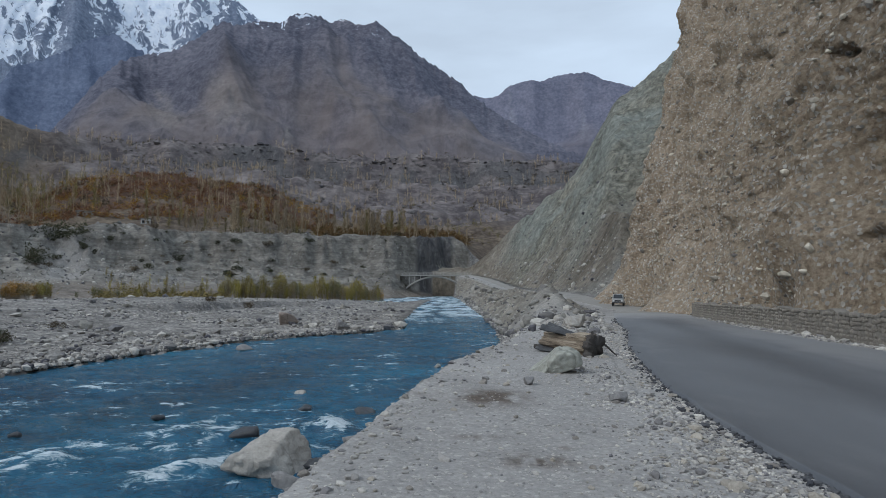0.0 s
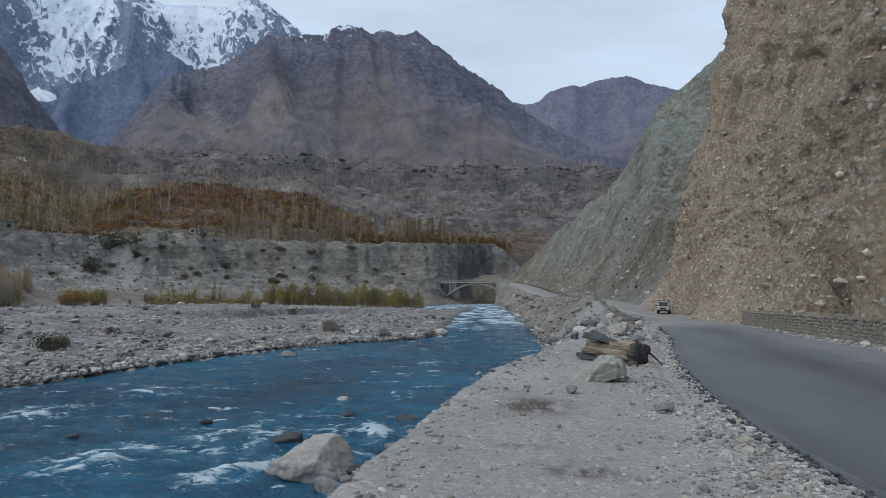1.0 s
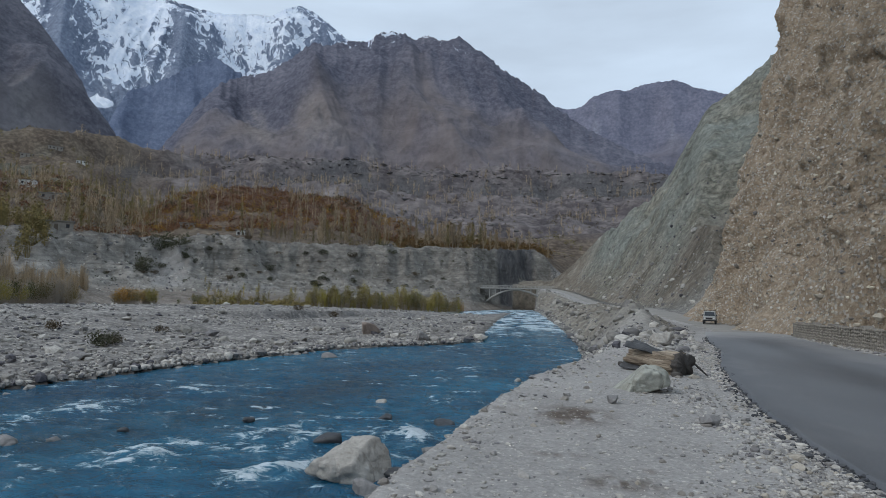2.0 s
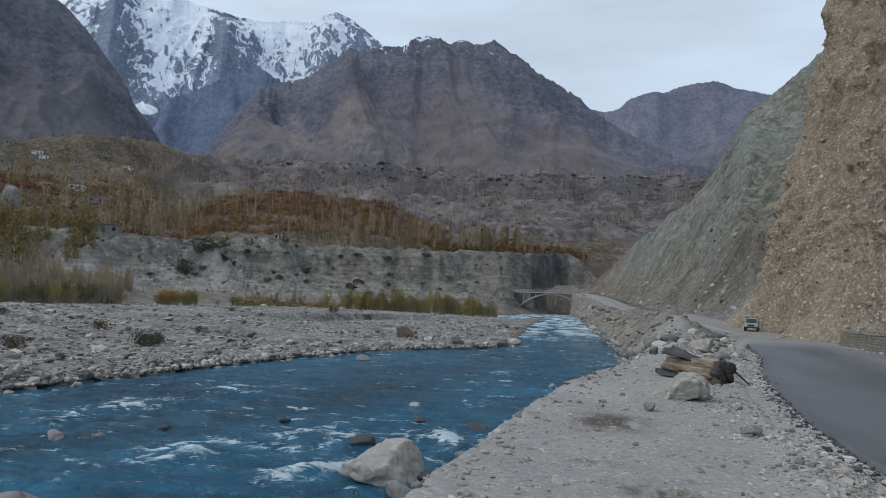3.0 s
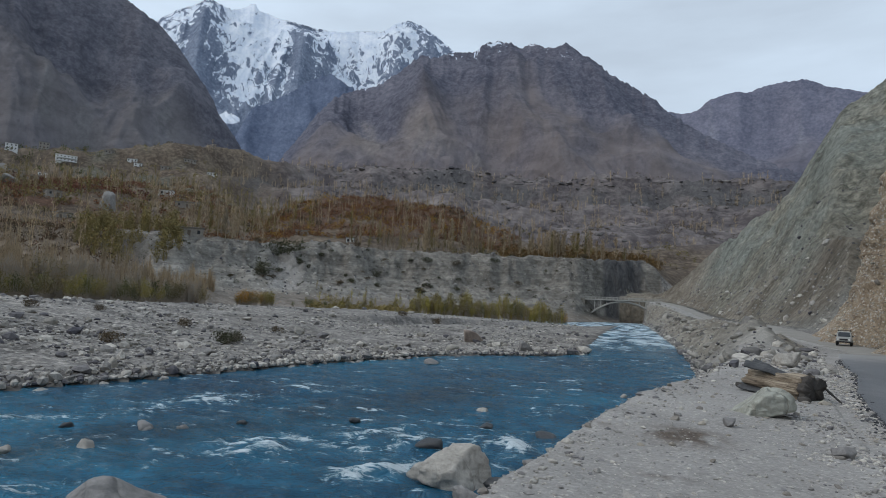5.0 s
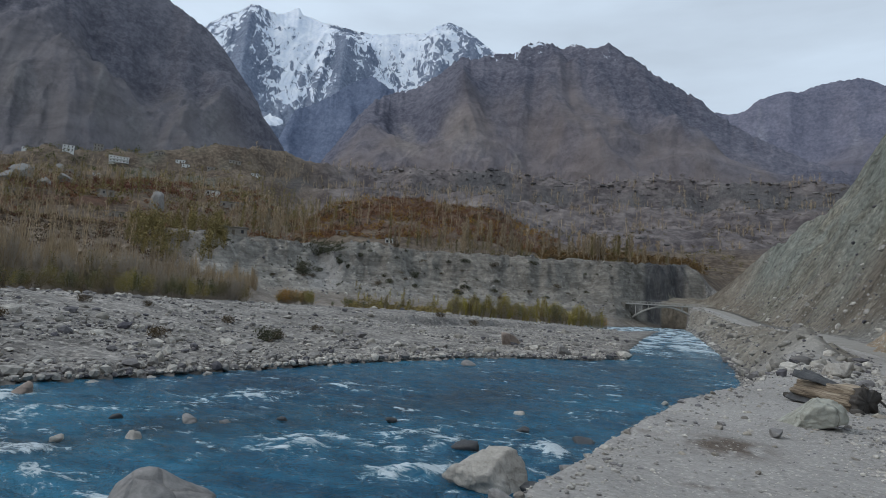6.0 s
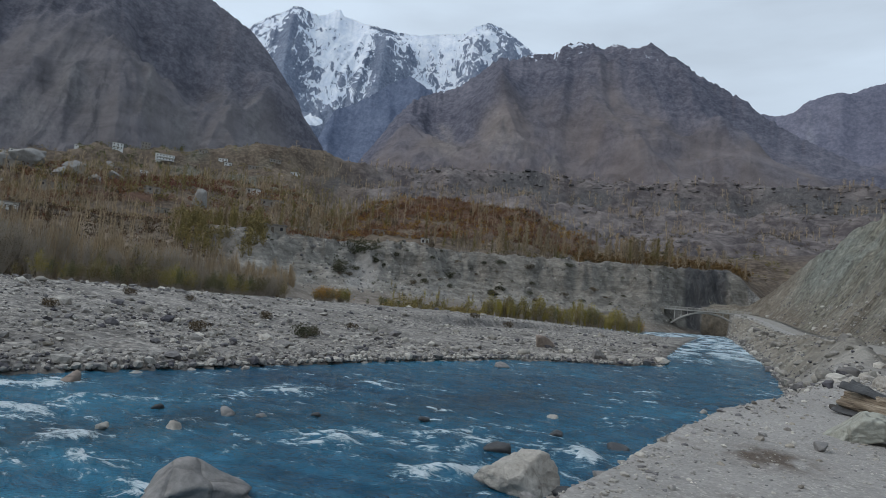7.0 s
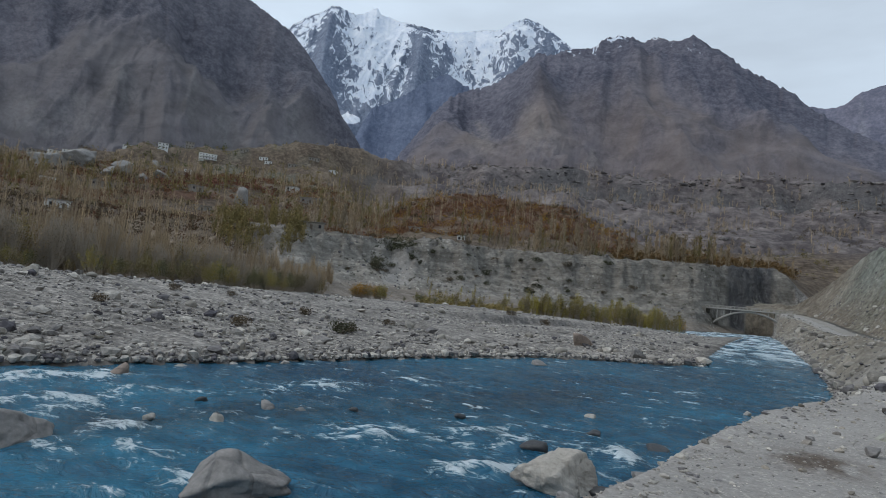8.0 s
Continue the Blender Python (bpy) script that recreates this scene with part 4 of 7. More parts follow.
mountain("mountain_centre", "broad brown mountain with a jagged dark ridge",
         [(-36, 9), (-33.8, 12.2), (-31.9, 14.8), (-30.4, 17), (-28.9, 18.6), (-26.8, 19.6), (-24.9, 20.2), (-23.5, 21.1), (-21.9, 22.1), (-20.9, 22.9), (-19.2, 22.9), (-17.9, 23.4), (-15.7, 23.5), (-14.9, 24), (-14.1, 24.4), (-12.7, 24.4),
          (-11.6, 24.1), (-10.8, 23.9), (-9.8, 24.5), (-8.7, 24.1), (-7.6, 24), (-6.6, 24.35), (-5.8, 23.7), (-5, 23), (-4.2, 22.7), (-2.7, 21.6), (-1, 20.7), (0.7, 19.7), (1.7, 19.1), (2.6, 18.2), (3.2, 17.7), (6, 15.8), (10, 13.5), (16, 11)],
         2000, 960, 9.5, M_DARK, 37.0, 0.25, 1.35, 0.12, 190, 0.18, 0.55, [(-20.3, 16.4, 3.4, 4.5), (-25.5, 15.2, 2.4, 3), (-14.8, 13.9, 0.9, 1.8)], (24.0, 26.5))
mountain("mountain_right", "far mountain painted haze violet at the head of the side valley",
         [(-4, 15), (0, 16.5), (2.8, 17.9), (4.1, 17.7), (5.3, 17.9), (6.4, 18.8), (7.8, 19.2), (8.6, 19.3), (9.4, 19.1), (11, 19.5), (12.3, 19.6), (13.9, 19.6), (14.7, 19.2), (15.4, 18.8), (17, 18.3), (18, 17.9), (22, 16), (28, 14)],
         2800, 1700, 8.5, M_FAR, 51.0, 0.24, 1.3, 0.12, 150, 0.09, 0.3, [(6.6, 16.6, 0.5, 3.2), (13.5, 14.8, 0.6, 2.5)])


# ---- road ----
def asphalt_material():
    m, n, l, b = nodes_of("worn_asphalt")
    grain, patch = noise_of(n, l, 60, 4, 0.7), noise_of(n, l, 0.35, 5, 0.6, (1.0, 0.25, 1))
    col = blend(n, l, 0.65, ramp(n, l, grain, [(0.35, (0.05, 0.053, 0.06)), (0.65, (0.14, 0.146, 0.158))]), ramp(n, l, patch, [(0.32, (0.085, 0.089, 0.096)), (0.68, (0.18, 0.184, 0.19))]))
    dust = ramp(n, l, attr(n, "dust"), [(0.0, (0, 0, 0)), (1.0, (1, 1, 1))])
    col = blend(n, l, dust, col, (0.265, 0.258, 0.25))
    track = ramp(n, l, attr(n, "track"), [(0.0, (1, 1, 1)), (1.0, (0.62, 0.62, 0.63))])
    col = blend(n, l, 1.0, col, track, "MULTIPLY")
    l.new(col, b.inputs["Base Color"])
    l.new(ramp(n, l, patch, [(0.35, (0.48, 0.48, 0.48)), (0.65, (0.66, 0.66, 0.66))]), b.inputs["Roughness"])
    bump(n, l, b, grain, 0.35, 0.008)
    return m


def ribbon(name, line, half, thick, material, y0, y1, wobble, dust_of):
    """A strip of road that lies along the line, with a crown and broken edges."""
    line = line[(line[:, 1] >= y0) & (line[:, 1] <= y1)]
    tang = np.gradient(line[:, :2], axis=0)
    tang /= np.linalg.norm(tang, axis=1)[:, None]
    nor = np.stack([tang[:, 1], -tang[:, 0]], 1)
    across = np.concatenate([[-1, -0.985], np.linspace(-0.97, 0.97, 41), [0.985, 1]])
    s = np.arange(len(line))
    half = half * (1 - 0.24 * smooth(14, 28, line[:, 1])) * (1 - 0.35 * smooth(80, 110, line[:, 1]))
    left = half + wobble * fbm(s * 0.23, 1.5, 0, 4) * 0.6
    right = half + wobble * fbm(s * 0.23, 8.5, 0, 4) * 0.6
    w = np.where(across[None] < 0, left[:, None], right[:, None]) * across[None]
    P = line[:, None, :2] + nor[:, None] * w[..., None]
    Z = line[:, 2:3] + 0.05 * (1 - across[None] ** 2)
    Z = np.where(np.abs(across[None]) > 0.995, Z - thick, Z)
    V = np.concatenate([P, Z[..., None]], -1)
    me = mesh_np(name, V.reshape(-1, 3), grid_faces(*V.shape[:2])[:, ::-1], [material])
    dust, track = dust_of(V[..., 0], V[..., 1], across[None] * np.ones_like(Z))
    add_value(me, "dust", dust)
    add_value(me, "track", track)
    return new(name, me)


def near_dust(x, y, a):
    n = fbm(x * 0.5, y * 0.5, 3, 3) + 0.5 * fbm(x * 2.5, y * 1.2, 5, 3)
    d = np.maximum(smooth(34, 47, y + 3 * n), smooth(0.93, 1.03, a + 0.06 * n) * 0.4)
    d = np.maximum(d, 0.5 * smooth(0.05, 0.6, a + 0.14 * n))
    d = np.maximum(d, 0.16 * smooth(-0.45, -0.8, a + 0.2 * n) * smooth(0.1, 0.5, n))
    t = np.exp(-((a + 0.1 + 0.03 * n) / 0.2) ** 2) + 0.55 * np.exp(-((a - 0.24 + 0.03 * n) / 0.05) ** 2) + 0.6 * np.exp(-((a + 0.97) / 0.05) ** 2)
    return np.clip(d, 0, 1), np.clip(t, 0, 1) * 0.75 * (1 - smooth(30, 42, y))


fine_line = along(ROAD, 0.4)
road = ribbon("road", fine_line, 3.75, 0.12, asphalt_material(), -58, 50, 0.16, near_dust)
tagged(road, "worn dark asphalt road with dusty crumbling edges", "road", kind="structure")
M_DUST = earth("road_dust", (0.21, 0.2, 0.18), (0.28, 0.265, 0.24), (0.34, 0.325, 0.3), 0.3, 4.0, 0.95, 0.02, 0.4)
track = ribbon("track", fine_line, 2.7, 0.1, M_DUST, 49.5, 236, 0.8, lambda x, y, a: (np.zeros_like(x), np.zeros_like(x)))
track.location.z = 0.012
tagged(track, "pale unpaved track climbing from the asphalt to the bridge", "road", kind="structure")


# ---- conglomerate cliff ----
CLIFF = [(60, -25), (38, 0), (26.5, 11), (20.6, 20), (20.4, 30), (22.2, 42), (24.6, 55), (25.6, 67), (25.2, 77), (27.5, 85), (34, 92), (48, 98)]


def cliff_material():
    m, n, l, b = nodes_of("conglomerate")
    big, mid, fine = noise_of(n, l, 0.07, 6, 0.65), noise_of(n, l, 0.6, 8, 0.74), noise_of(n, l, 3.5, 8, 0.8)
    # dark low ends of mid and fine put the crevices' shade into the colour
    c = blend(n, l, 0.5, ramp(n, l, big, [(0.4, (0.266, 0.198, 0.136)), (0.5, (0.413, 0.319, 0.229)), (0.63, (0.534, 0.426, 0.319))]),
              ramp(n, l, mid, [(0.38, (0.154, 0.110, 0.078)), (0.5, (0.398, 0.306, 0.219)), (0.64, (0.635, 0.507, 0.376))]))
    c = blend(n, l, 0.5, c, ramp(n, l, fine, [(0.39, (0.136, 0.101, 0.072)), (0.5, (0.419, 0.329, 0.238)), (0.62, (0.699, 0.617, 0.481))]))
    ce = cells_of(n, l, 2.3)
    g = n.new("ShaderNodeSeparateColor")
    l.new(ce, g.inputs[0])
    near = cells_of(n, l, 2.3, None, "F1", "Distance")
    stone = n.new("ShaderNodeMath")
    stone.operation = "MULTIPLY"
    l.new(ramp(n, l, g.outputs[0], [(0.5, (0, 0, 0)), (0.54, (1, 1, 1))]), stone.inputs[0])
    l.new(ramp(n, l, near, [(0.22, (1, 1, 1)), (0.3, (0, 0, 0))]), stone.inputs[1])
    c = blend(n, l, stone.outputs[0], c, ramp(n, l, g.outputs[1], [(0.0, (0.30, 0.28, 0.25)), (1.0, (0.76, 0.72, 0.66))]))
    small = n.new("ShaderNodeSeparateColor")
    l.new(cells_of(n, l, 6.5), small.inputs[0])
    c = blend(n, l, ramp(n, l, small.outputs[0], [(0.78, (0, 0, 0)), (0.82, (0.7, 0.7, 0.7))]), c, ramp(n, l, small.outputs[1], [(0.0, (0.2, 0.18, 0.155)), (0.5, (0.5, 0.47, 0.42)), (1.0, (0.78, 0.75, 0.69))]))
    l.new(c, b.inputs["Base Color"])
    b.inputs["Roughness"].default_value, b.inputs["Specular IOR Level"].default_value = 0.95, 0.2
    b1, b2 = n.new("ShaderNodeBump"), n.new("ShaderNodeBump")
    b1.inputs["Strength"].default_value, b1.inputs["Distance"].default_value = 0.9, 0.25
    b2.inputs["Strength"].default_value, b2.inputs["Distance"].default_value = 0.8, 0.12
    l.new(fine, b1.inputs["Height"])
    l.new(stone.outputs[0], b2.inputs["Height"])
    l.new(b1.outputs[0], b2.inputs["Normal"])
    bump(n, l, b, mid, 0.9, 0.6, b2.outputs[0])
    return m


def cliff_surface(S, Hh, base, nor):
    """Places on the face: S along the base line (index), Hh metres up."""
    i = np.clip(S.astype(int), 0, len(base) - 2)
    f = (S - i)[..., None]
    p = base[i] * (1 - f) + base[i + 1] * f
    n = nor[i] * (1 - f) + nor[i + 1] * f
    n = n / np.linalg.norm(n, axis=-1, keepdims=True)
    foot = np.clip(1 - Hh / 9.0, 0, 1)
    fans = np.clip(1 + 1.1 * fbm(p[..., 0] * 0.16, p[..., 1] * 0.16, 0 * Hh + 2.5, 3), 0.3, 1.9)
    back = 0.225 * Hh - 3.6 * fans * foot**2 + 0.0008 * Hh**2
    x0, y0 = p[..., 0], p[..., 1]
    big = 1.7 * fbm(x0 * 0.05, y0 * 0.05, Hh * 0.035, 3) + 1.5 * ridged(x0 * 0.1 + 3, y0 * 0.1, Hh * 0.025, 4, 0.6) + 0.25 * ridged(x0 * 0.3, y0 * 0.3 + 0.05 * Hh, Hh * 0.06, 4, 0.55)
    small = 0.7 * fbm(x0 * 0.35, y0 * 0.35, Hh * 0.2, 6, 0.66) + 0.3 * ridged(x0 * 0.5 + 0.12 * Hh, y0 * 0.5, Hh * 0.28, 5, 0.6)
    d = back - (big + small * (1 - 0.75 * foot)) * smooth(-1, 6, Hh)
    q = p + n * d[..., None]
    return np.concatenate([q, (Hh + 1.9)[..., None]], -1)


cliff_base = along(CLIFF, 0.5)
_t = np.gradient(cliff_base, axis=0)
_t = np.stack([np.convolve(np.pad(_t[:, k], 12, "edge"), np.ones(25) / 25, "valid") for k in (0, 1)], 1)
cliff_nor = np.stack([_t[:, 1], -_t[:, 0]], 1) / np.linalg.norm(_t, axis=1)[:, None]


def build_cliff():
    s = np.concatenate([np.linspace(0, 60, 30), np.linspace(60.4, len(cliff_base) - 1.01, 330)])
    h = np.concatenate([np.linspace(-1.5, 14, 100), np.linspace(14.3, 62, 130)])
    H, S = np.meshgrid(h, s, indexing="ij")
    V = cliff_surface(S, H, cliff_base, cliff_nor)
    # hollows under overhanging lips high on the face
    for bearing, elev, w, deep in ((28.3, 19.0, 0.8, 1.7), (30.0, 20.4, 0.5, 1.0), (32.2, 18.8, 0.6, 1.3), (34.1, 18.3, 0.9, 2.0), (36.3, 4.0, 1.0, 1.2), (24.4, 17.4, 0.4, 0.9), (22.4, 4.0, 0.5, 0.9)):
        a = np.degrees(np.arctan2(V[..., 0], V[..., 1]))
        e = np.degrees(np.arctan2(V[..., 2] - EYE, np.hypot(V[..., 0], V[..., 1])))
        k = np.exp(-(((a - bearing) / w) ** 2 + ((e - elev) / (w * 0.55)) ** 2))
        k = np.where(e > elev, k**2.5, k)
        i = np.clip(S.astype(int), 0, len(cliff_nor) - 1)
        V[..., :2] += cliff_nor[i] * (k * deep)[..., None]
    me = mesh_np("cliff", V.reshape(-1, 3), grid_faces(*H.shape)[:, ::-1], [cliff_material()])
    return tagged(new("cliff", me), "tall brown conglomerate cliff studded with cobbles above the road", "cliff", kind="structure")


cliff = build_cliff()


# ---- retaining wall of rubble stone at the foot of the cliff ----
M_WALLSTONE = earth("wall_stone", (0.14, 0.125, 0.106), (0.23, 0.208, 0.178), (0.34, 0.312, 0.272), 1.5, 9.0, 0.95, 0.03, 0.6, objects=0.2)
M_MORTAR = earth("wall_mortar", (0.13, 0.118, 0.1), (0.2, 0.183, 0.157), (0.28, 0.258, 0.225), 1.0, 8.0, 0.95, 0.02, 0.5)
WALL = [(12.8, 9), (13.7, 17), (14.5, 22), (15.1, 26), (16.1, 32), (17.6, 40), (18.8, 45)]


def build_wall():
    line = along(WALL, 0.25)
    tang = np.gradient(line, axis=0)
    tang /= np.linalg.norm(tang, axis=1)[:, None]
    nor = np.stack([-tang[:, 1], tang[:, 0]], 1)
    z0 = ground_at(line[:, 0], line[:, 1]) - 0.25
    bm = bmesh.new()
    rows = []
    for i in range(0, len(line), 2):
        top = z0[i] + 1.25 + 0.09 * math.sin(i * 0.37) + 0.06 * math.sin(i * 1.3)
        a, b = line[i] + nor[i] * 0.12, line[i] - nor[i] * 0.4
        rows.append([bm.verts.new((*a, z0[i])), bm.verts.new((*(a - nor[i] * 0.06), top)), bm.verts.new((*b, top)), bm.verts.new((*b, z0[i]))])
    for p, q in zip(rows, rows[1:]):
        for k in range(4):
            bm.faces.new((p[k], q[k], q[(k + 1) % 4], p[(k + 1) % 4]))
    bm.faces.new(rows[0])
    bm.faces.new(rows[-1][::-1])
    bmesh.ops.recalc_face_normals(bm, faces=bm.faces)
    me = bpy.data.meshes.new("retaining_wall")
    bm.to_mesh(me)
    bm.free()
    me.materials.append(M_MORTAR)
    wall = tagged(new("retaining_wall", me), "low rubble-stone retaining wall along the road", "wall", kind="structure")
    shapes = [mesh_np("stone", v * (1, 0.6, 1), f, [M_WALLSTONE]) for v, f in (rock_shape(300 + k, 2, 16, 0.1, 40.0) for k in range(10))]
    rs = np.random.RandomState(5)
    placed = []
    for row in range(7):
        s = rs.uniform(0, 1)
        while s < len(line) - 2:
            i = int(s)
            size = rs.uniform(0.1, 0.2)
            s += size * 2 / 0.25 * 0.92
            if line[i][1] > 15.0:
                p = line[i] + nor[i] * 0.095
                placed.append((line[i][1], rs.randint(10), pose(p[0], p[1], z0[i] + 0.28 + row * 0.155 + rs.uniform(-0.03, 0.03), rs.uniform(-6, 6), rs.uniform(-9, 9), math.degrees(math.atan2(tang[i][1], tang[i][0]))) @ Matrix.Diagonal((size * 1.2, 0.045, rs.uniform(0.085, 0.115), 1))))
    placed.sort(key=lambda row_: row_[0])
    for _, k, m in placed[:300]:
        ob = new("stone", shapes[k])
        ob.parent = wall
        ob.matrix_world = m
    vs, fs, start = [], [], 0
    for _, k, m in placed[300:]:
        v, f = rock_shape(300 + k, 1, 16, 0.1, 40.0)
        v = v * (1, 0.6, 1)
        m = np.array(m)
        vs.append(v @ m[:3, :3].T + m[:3, 3])
        fs.append(f + start)
        start += len(v)
    rest = part_mesh("stones", mesh_np("stones", np.concatenate(vs), np.concatenate(fs), [M_WALLSTONE]), wall)
    tagged(rest, kind="stuff")
    return wall


# ---- stones ----
M_COBBLE = earth("river_stone", (0.12, 0.116, 0.11), (0.285, 0.273, 0.256), (0.52, 0.5, 0.465), 0.6, 6.0, 0.92, 0.04, 0.6, isles=0.7)
M_PALE = earth("pale_verge_stone", (0.190, 0.179, 0.162), (0.334, 0.319, 0.296), (0.6, 0.575, 0.535), 1.0, 12.0, 0.95, 0.02, 0.5, isles=0.5)
M_PALE_OB = earth("verge_stone", (0.208, 0.190, 0.163), (0.312, 0.285, 0.246), (0.416, 0.380, 0.330), 2.0, 14.0, 0.95, 0.02, 0.5, objects=0.4)
M_BOULDER = earth("pale_boulder_rock", (0.26, 0.235, 0.205), (0.47, 0.44, 0.395), (0.66, 0.63, 0.58), 1.0, 8.0, 0.9, 0.09, 1.0, cracks=0.7)
M_GREYBOULDER = earth("grey_boulder_rock", (0.135, 0.130, 0.128), (0.244, 0.235, 0.228), (0.374, 0.360, 0.339), 0.9, 7.0, 0.85, 0.05, 0.8, cracks=0.9)
M_REDBOULDER = earth("rusty_boulder_rock", (0.19, 0.155, 0.13), (0.30, 0.245, 0.21), (0.42, 0.365, 0.32), 0.9, 7.0, 0.9, 0.05, 0.8, cracks=0.8)
M_GREENBOULDER = earth("green_grey_boulder_rock", (0.228, 0.224, 0.187), (0.359, 0.360, 0.312), (0.527, 0.519, 0.454), 1.4, 10.0, 0.9, 0.04, 0.7, cracks=1.5)
M_DARKROCK = earth("wet_dark_rock", (0.03, 0.031, 0.034), (0.055, 0.057, 0.06), (0.1, 0.102, 0.105), 1.5, 9.0, 0.45, 0.03, 0.6)
M_COBBLE_OB = earth("bar_boulder_rock", (0.156, 0.150, 0.140), (0.260, 0.247, 0.223), (0.385, 0.360, 0.321), 0.8, 6.0, 0.92, 0.05, 0.6, objects=0.35)


def boulder(name, seed, centre, size, turn, material, label, sub=4, planes=11, sink=0.3, group="", flat=False, tilt=(0, 0), skew=0.0, peak=0.0):
    """One broken rock that sits sink of its height below its support."""
    v, f = rock_shape(seed, sub, planes, 0.07, 60.0)
    wear = 0.03 * ridged(v[:, 0] * 2.2 + seed, v[:, 1] * 2.2, v[:, 2] * 2.2, 4, 0.55) + 0.02 * fbm(v[:, 0] * 7, v[:, 1] * 7, v[:, 2] * 7, 3, 0.6)
    v = v * (1 + wear)[:, None]
    v = v / (v.max(0) - v.min(0))
    v = v - (v.max(0) + v.min(0)) / 2
    v = v * np.array(size)
    v[:, 2] += size[2] * (0.5 - sink)
    rho = np.hypot(v[:, 0] / size[0], v[:, 1] / size[1]) * 2
    v[:, 2] *= np.where(v[:, 2] > 0, 1 + peak * (0.45 - rho), 1)
    v[:, 2] += np.where(v[:, 2] > 0, skew * v[:, 0] * v[:, 2] / size[2], 0)
    ob = new(name, mesh_np(name, v, f, [material], not flat))
    ob.matrix_world = pose(*centre, tilt[0], tilt[1], turn)
    return tagged(ob, label, "rock", group)


def stones_stuff(name, label, material, xs, ys, sizes, sub, seed, squash=(1.0, 0.85, 0.6), lift=0.15):
    zs = ground_at(xs, ys)
    places = np.stack([xs, ys, zs + sizes * lift], -1)
    shapes = [rock_shape(seed + k, sub, 15, 0.1, 40.0) for k in range(8)]
    v, f = scatter(shapes, places, sizes, np.random.RandomState(seed).uniform(0, 6.28, len(xs)), 0.4, seed, squash)
    ob = new(name, mesh_np(name, v, f, [material], False))
    return tagged(ob, label, "stones", kind="stuff")


def bar_points(n, seed, shore):
    """Bearings and places on the gravel bar; shore: how strongly they gather at the water."""
    rs = np.random.RandomState(seed)
    az = rs.uniform(-68, -3.5, n * 3)
    pts = along(LEFT_BANK, 0.5)
    paz, pr = np.degrees(np.arctan2(pts[:, 0], pts[:, 1])), np.hypot(pts[:, 0], pts[:, 1])
    keep = (pts[:, 1] > -5) & (pr < 215)
    o = np.argsort(paz[keep])
    r0 = np.interp(az, paz[keep][o], pr[keep][o])
    r1 = at_az(az, BAR_R) + 8
    u = rs.uniform(0, 1, n * 3) ** shore
    r = r0 * (r1 / r0) ** u + 0.3
    x, y = r * np.sin(np.radians(az)), r * np.cos(np.radians(az))
    clump = 1.5 * fbm(x * 0.1, y * 0.1, 4.0, 3) + rs.uniform(-0.6, 0.7, n * 3) + 0.5 * (1 - smooth(0.0, 0.25, u))
    pick = np.where((clump > 0) & (r1 > r0 + 3))[0][:n]
    return x[pick], y[pick], r[pick], u[pick], rs


x_, y_, r_, u_, rs_ = bar_points(11000, 61, 1.0)
stones_stuff("gravel_bar_stones", "grey and pale river cobbles covering the far gravel bar", M_COBBLE, x_, y_, np.clip(0.0006 * r_ + 0.045 * rs_.lognormal(0, 0.95, len(x_)), 0.04, 0.75), 1, 400)
x_, y_, r_, u_, rs_ = bar_points(2200, 62, 2.8)
stones_stuff("shore_stones", "rounded grey boulders packed along the water's edge", M_COBBLE, x_, y_, np.clip(0.115 * rs_.lognormal(0, 0.5, len(x_)), 0.06, 0.5), 1, 420, (1, 0.85, 0.7), 0.2)

q_ = np.random.RandomState(64)
_edge = along(LEFT_BANK, 0.5)
_edge = _edge[(_edge[:, 1] > -4) & (_edge[:, 1] < 60)]
i_ = (q_.uniform(0, 1, 2600) ** 1.3 * (len(_edge) - 1)).astype(int)
a_ = np.arctan2(_edge[i_, 0], _edge[i_, 1])
d_ = q_.normal(0.35, 0.5, 2600)
stones_stuff("waterline_stones", "dark and pale angular stones washed by the water along the bar", M_COBBLE, _edge[i_, 0] + d_ * np.sin(a_), _edge[i_, 1] + d_ * np.cos(a_), np.clip(0.12 * q_.lognormal(0, 0.5, 2600), 0.06, 0.42), 1, 426, (1, 0.85, 0.75), 0.45)

_boulder_meshes = []
for k in range(7):
    _v, _f = rock_shape(500 + k, 3, 18, 0.08, 40.0)
    _boulder_meshes.append(mesh_np("boulder", _v * (0.6, 0.5, 0.42), _f, [M_COBBLE_OB], k % 2 == 0))
x_, y_, r_, u_, rs_ = bar_points(120, 63, 1.2)
for k in range(len(x_)):
    size = float(np.clip(0.38 * rs_.lognormal(0.1, 0.45), 0.25, 1.0)) * (1.0 + r_[k] / 300)
    ob = new("boulder", _boulder_meshes[k % 7])
    z = float(ground_at(x_[k], y_[k])[0])
    ob.matrix_world = pose(x_[k], y_[k], z + 0.12 * size, rs_.uniform(-12, 12), rs_.uniform(-12, 12), rs_.uniform(0, 360)) @ Matrix.Diagonal((size, size, size, 1))
    tagged(ob, "weathered grey boulder lying among cobbles on the gravel bar", "rock", "boulders on the gravel bar")

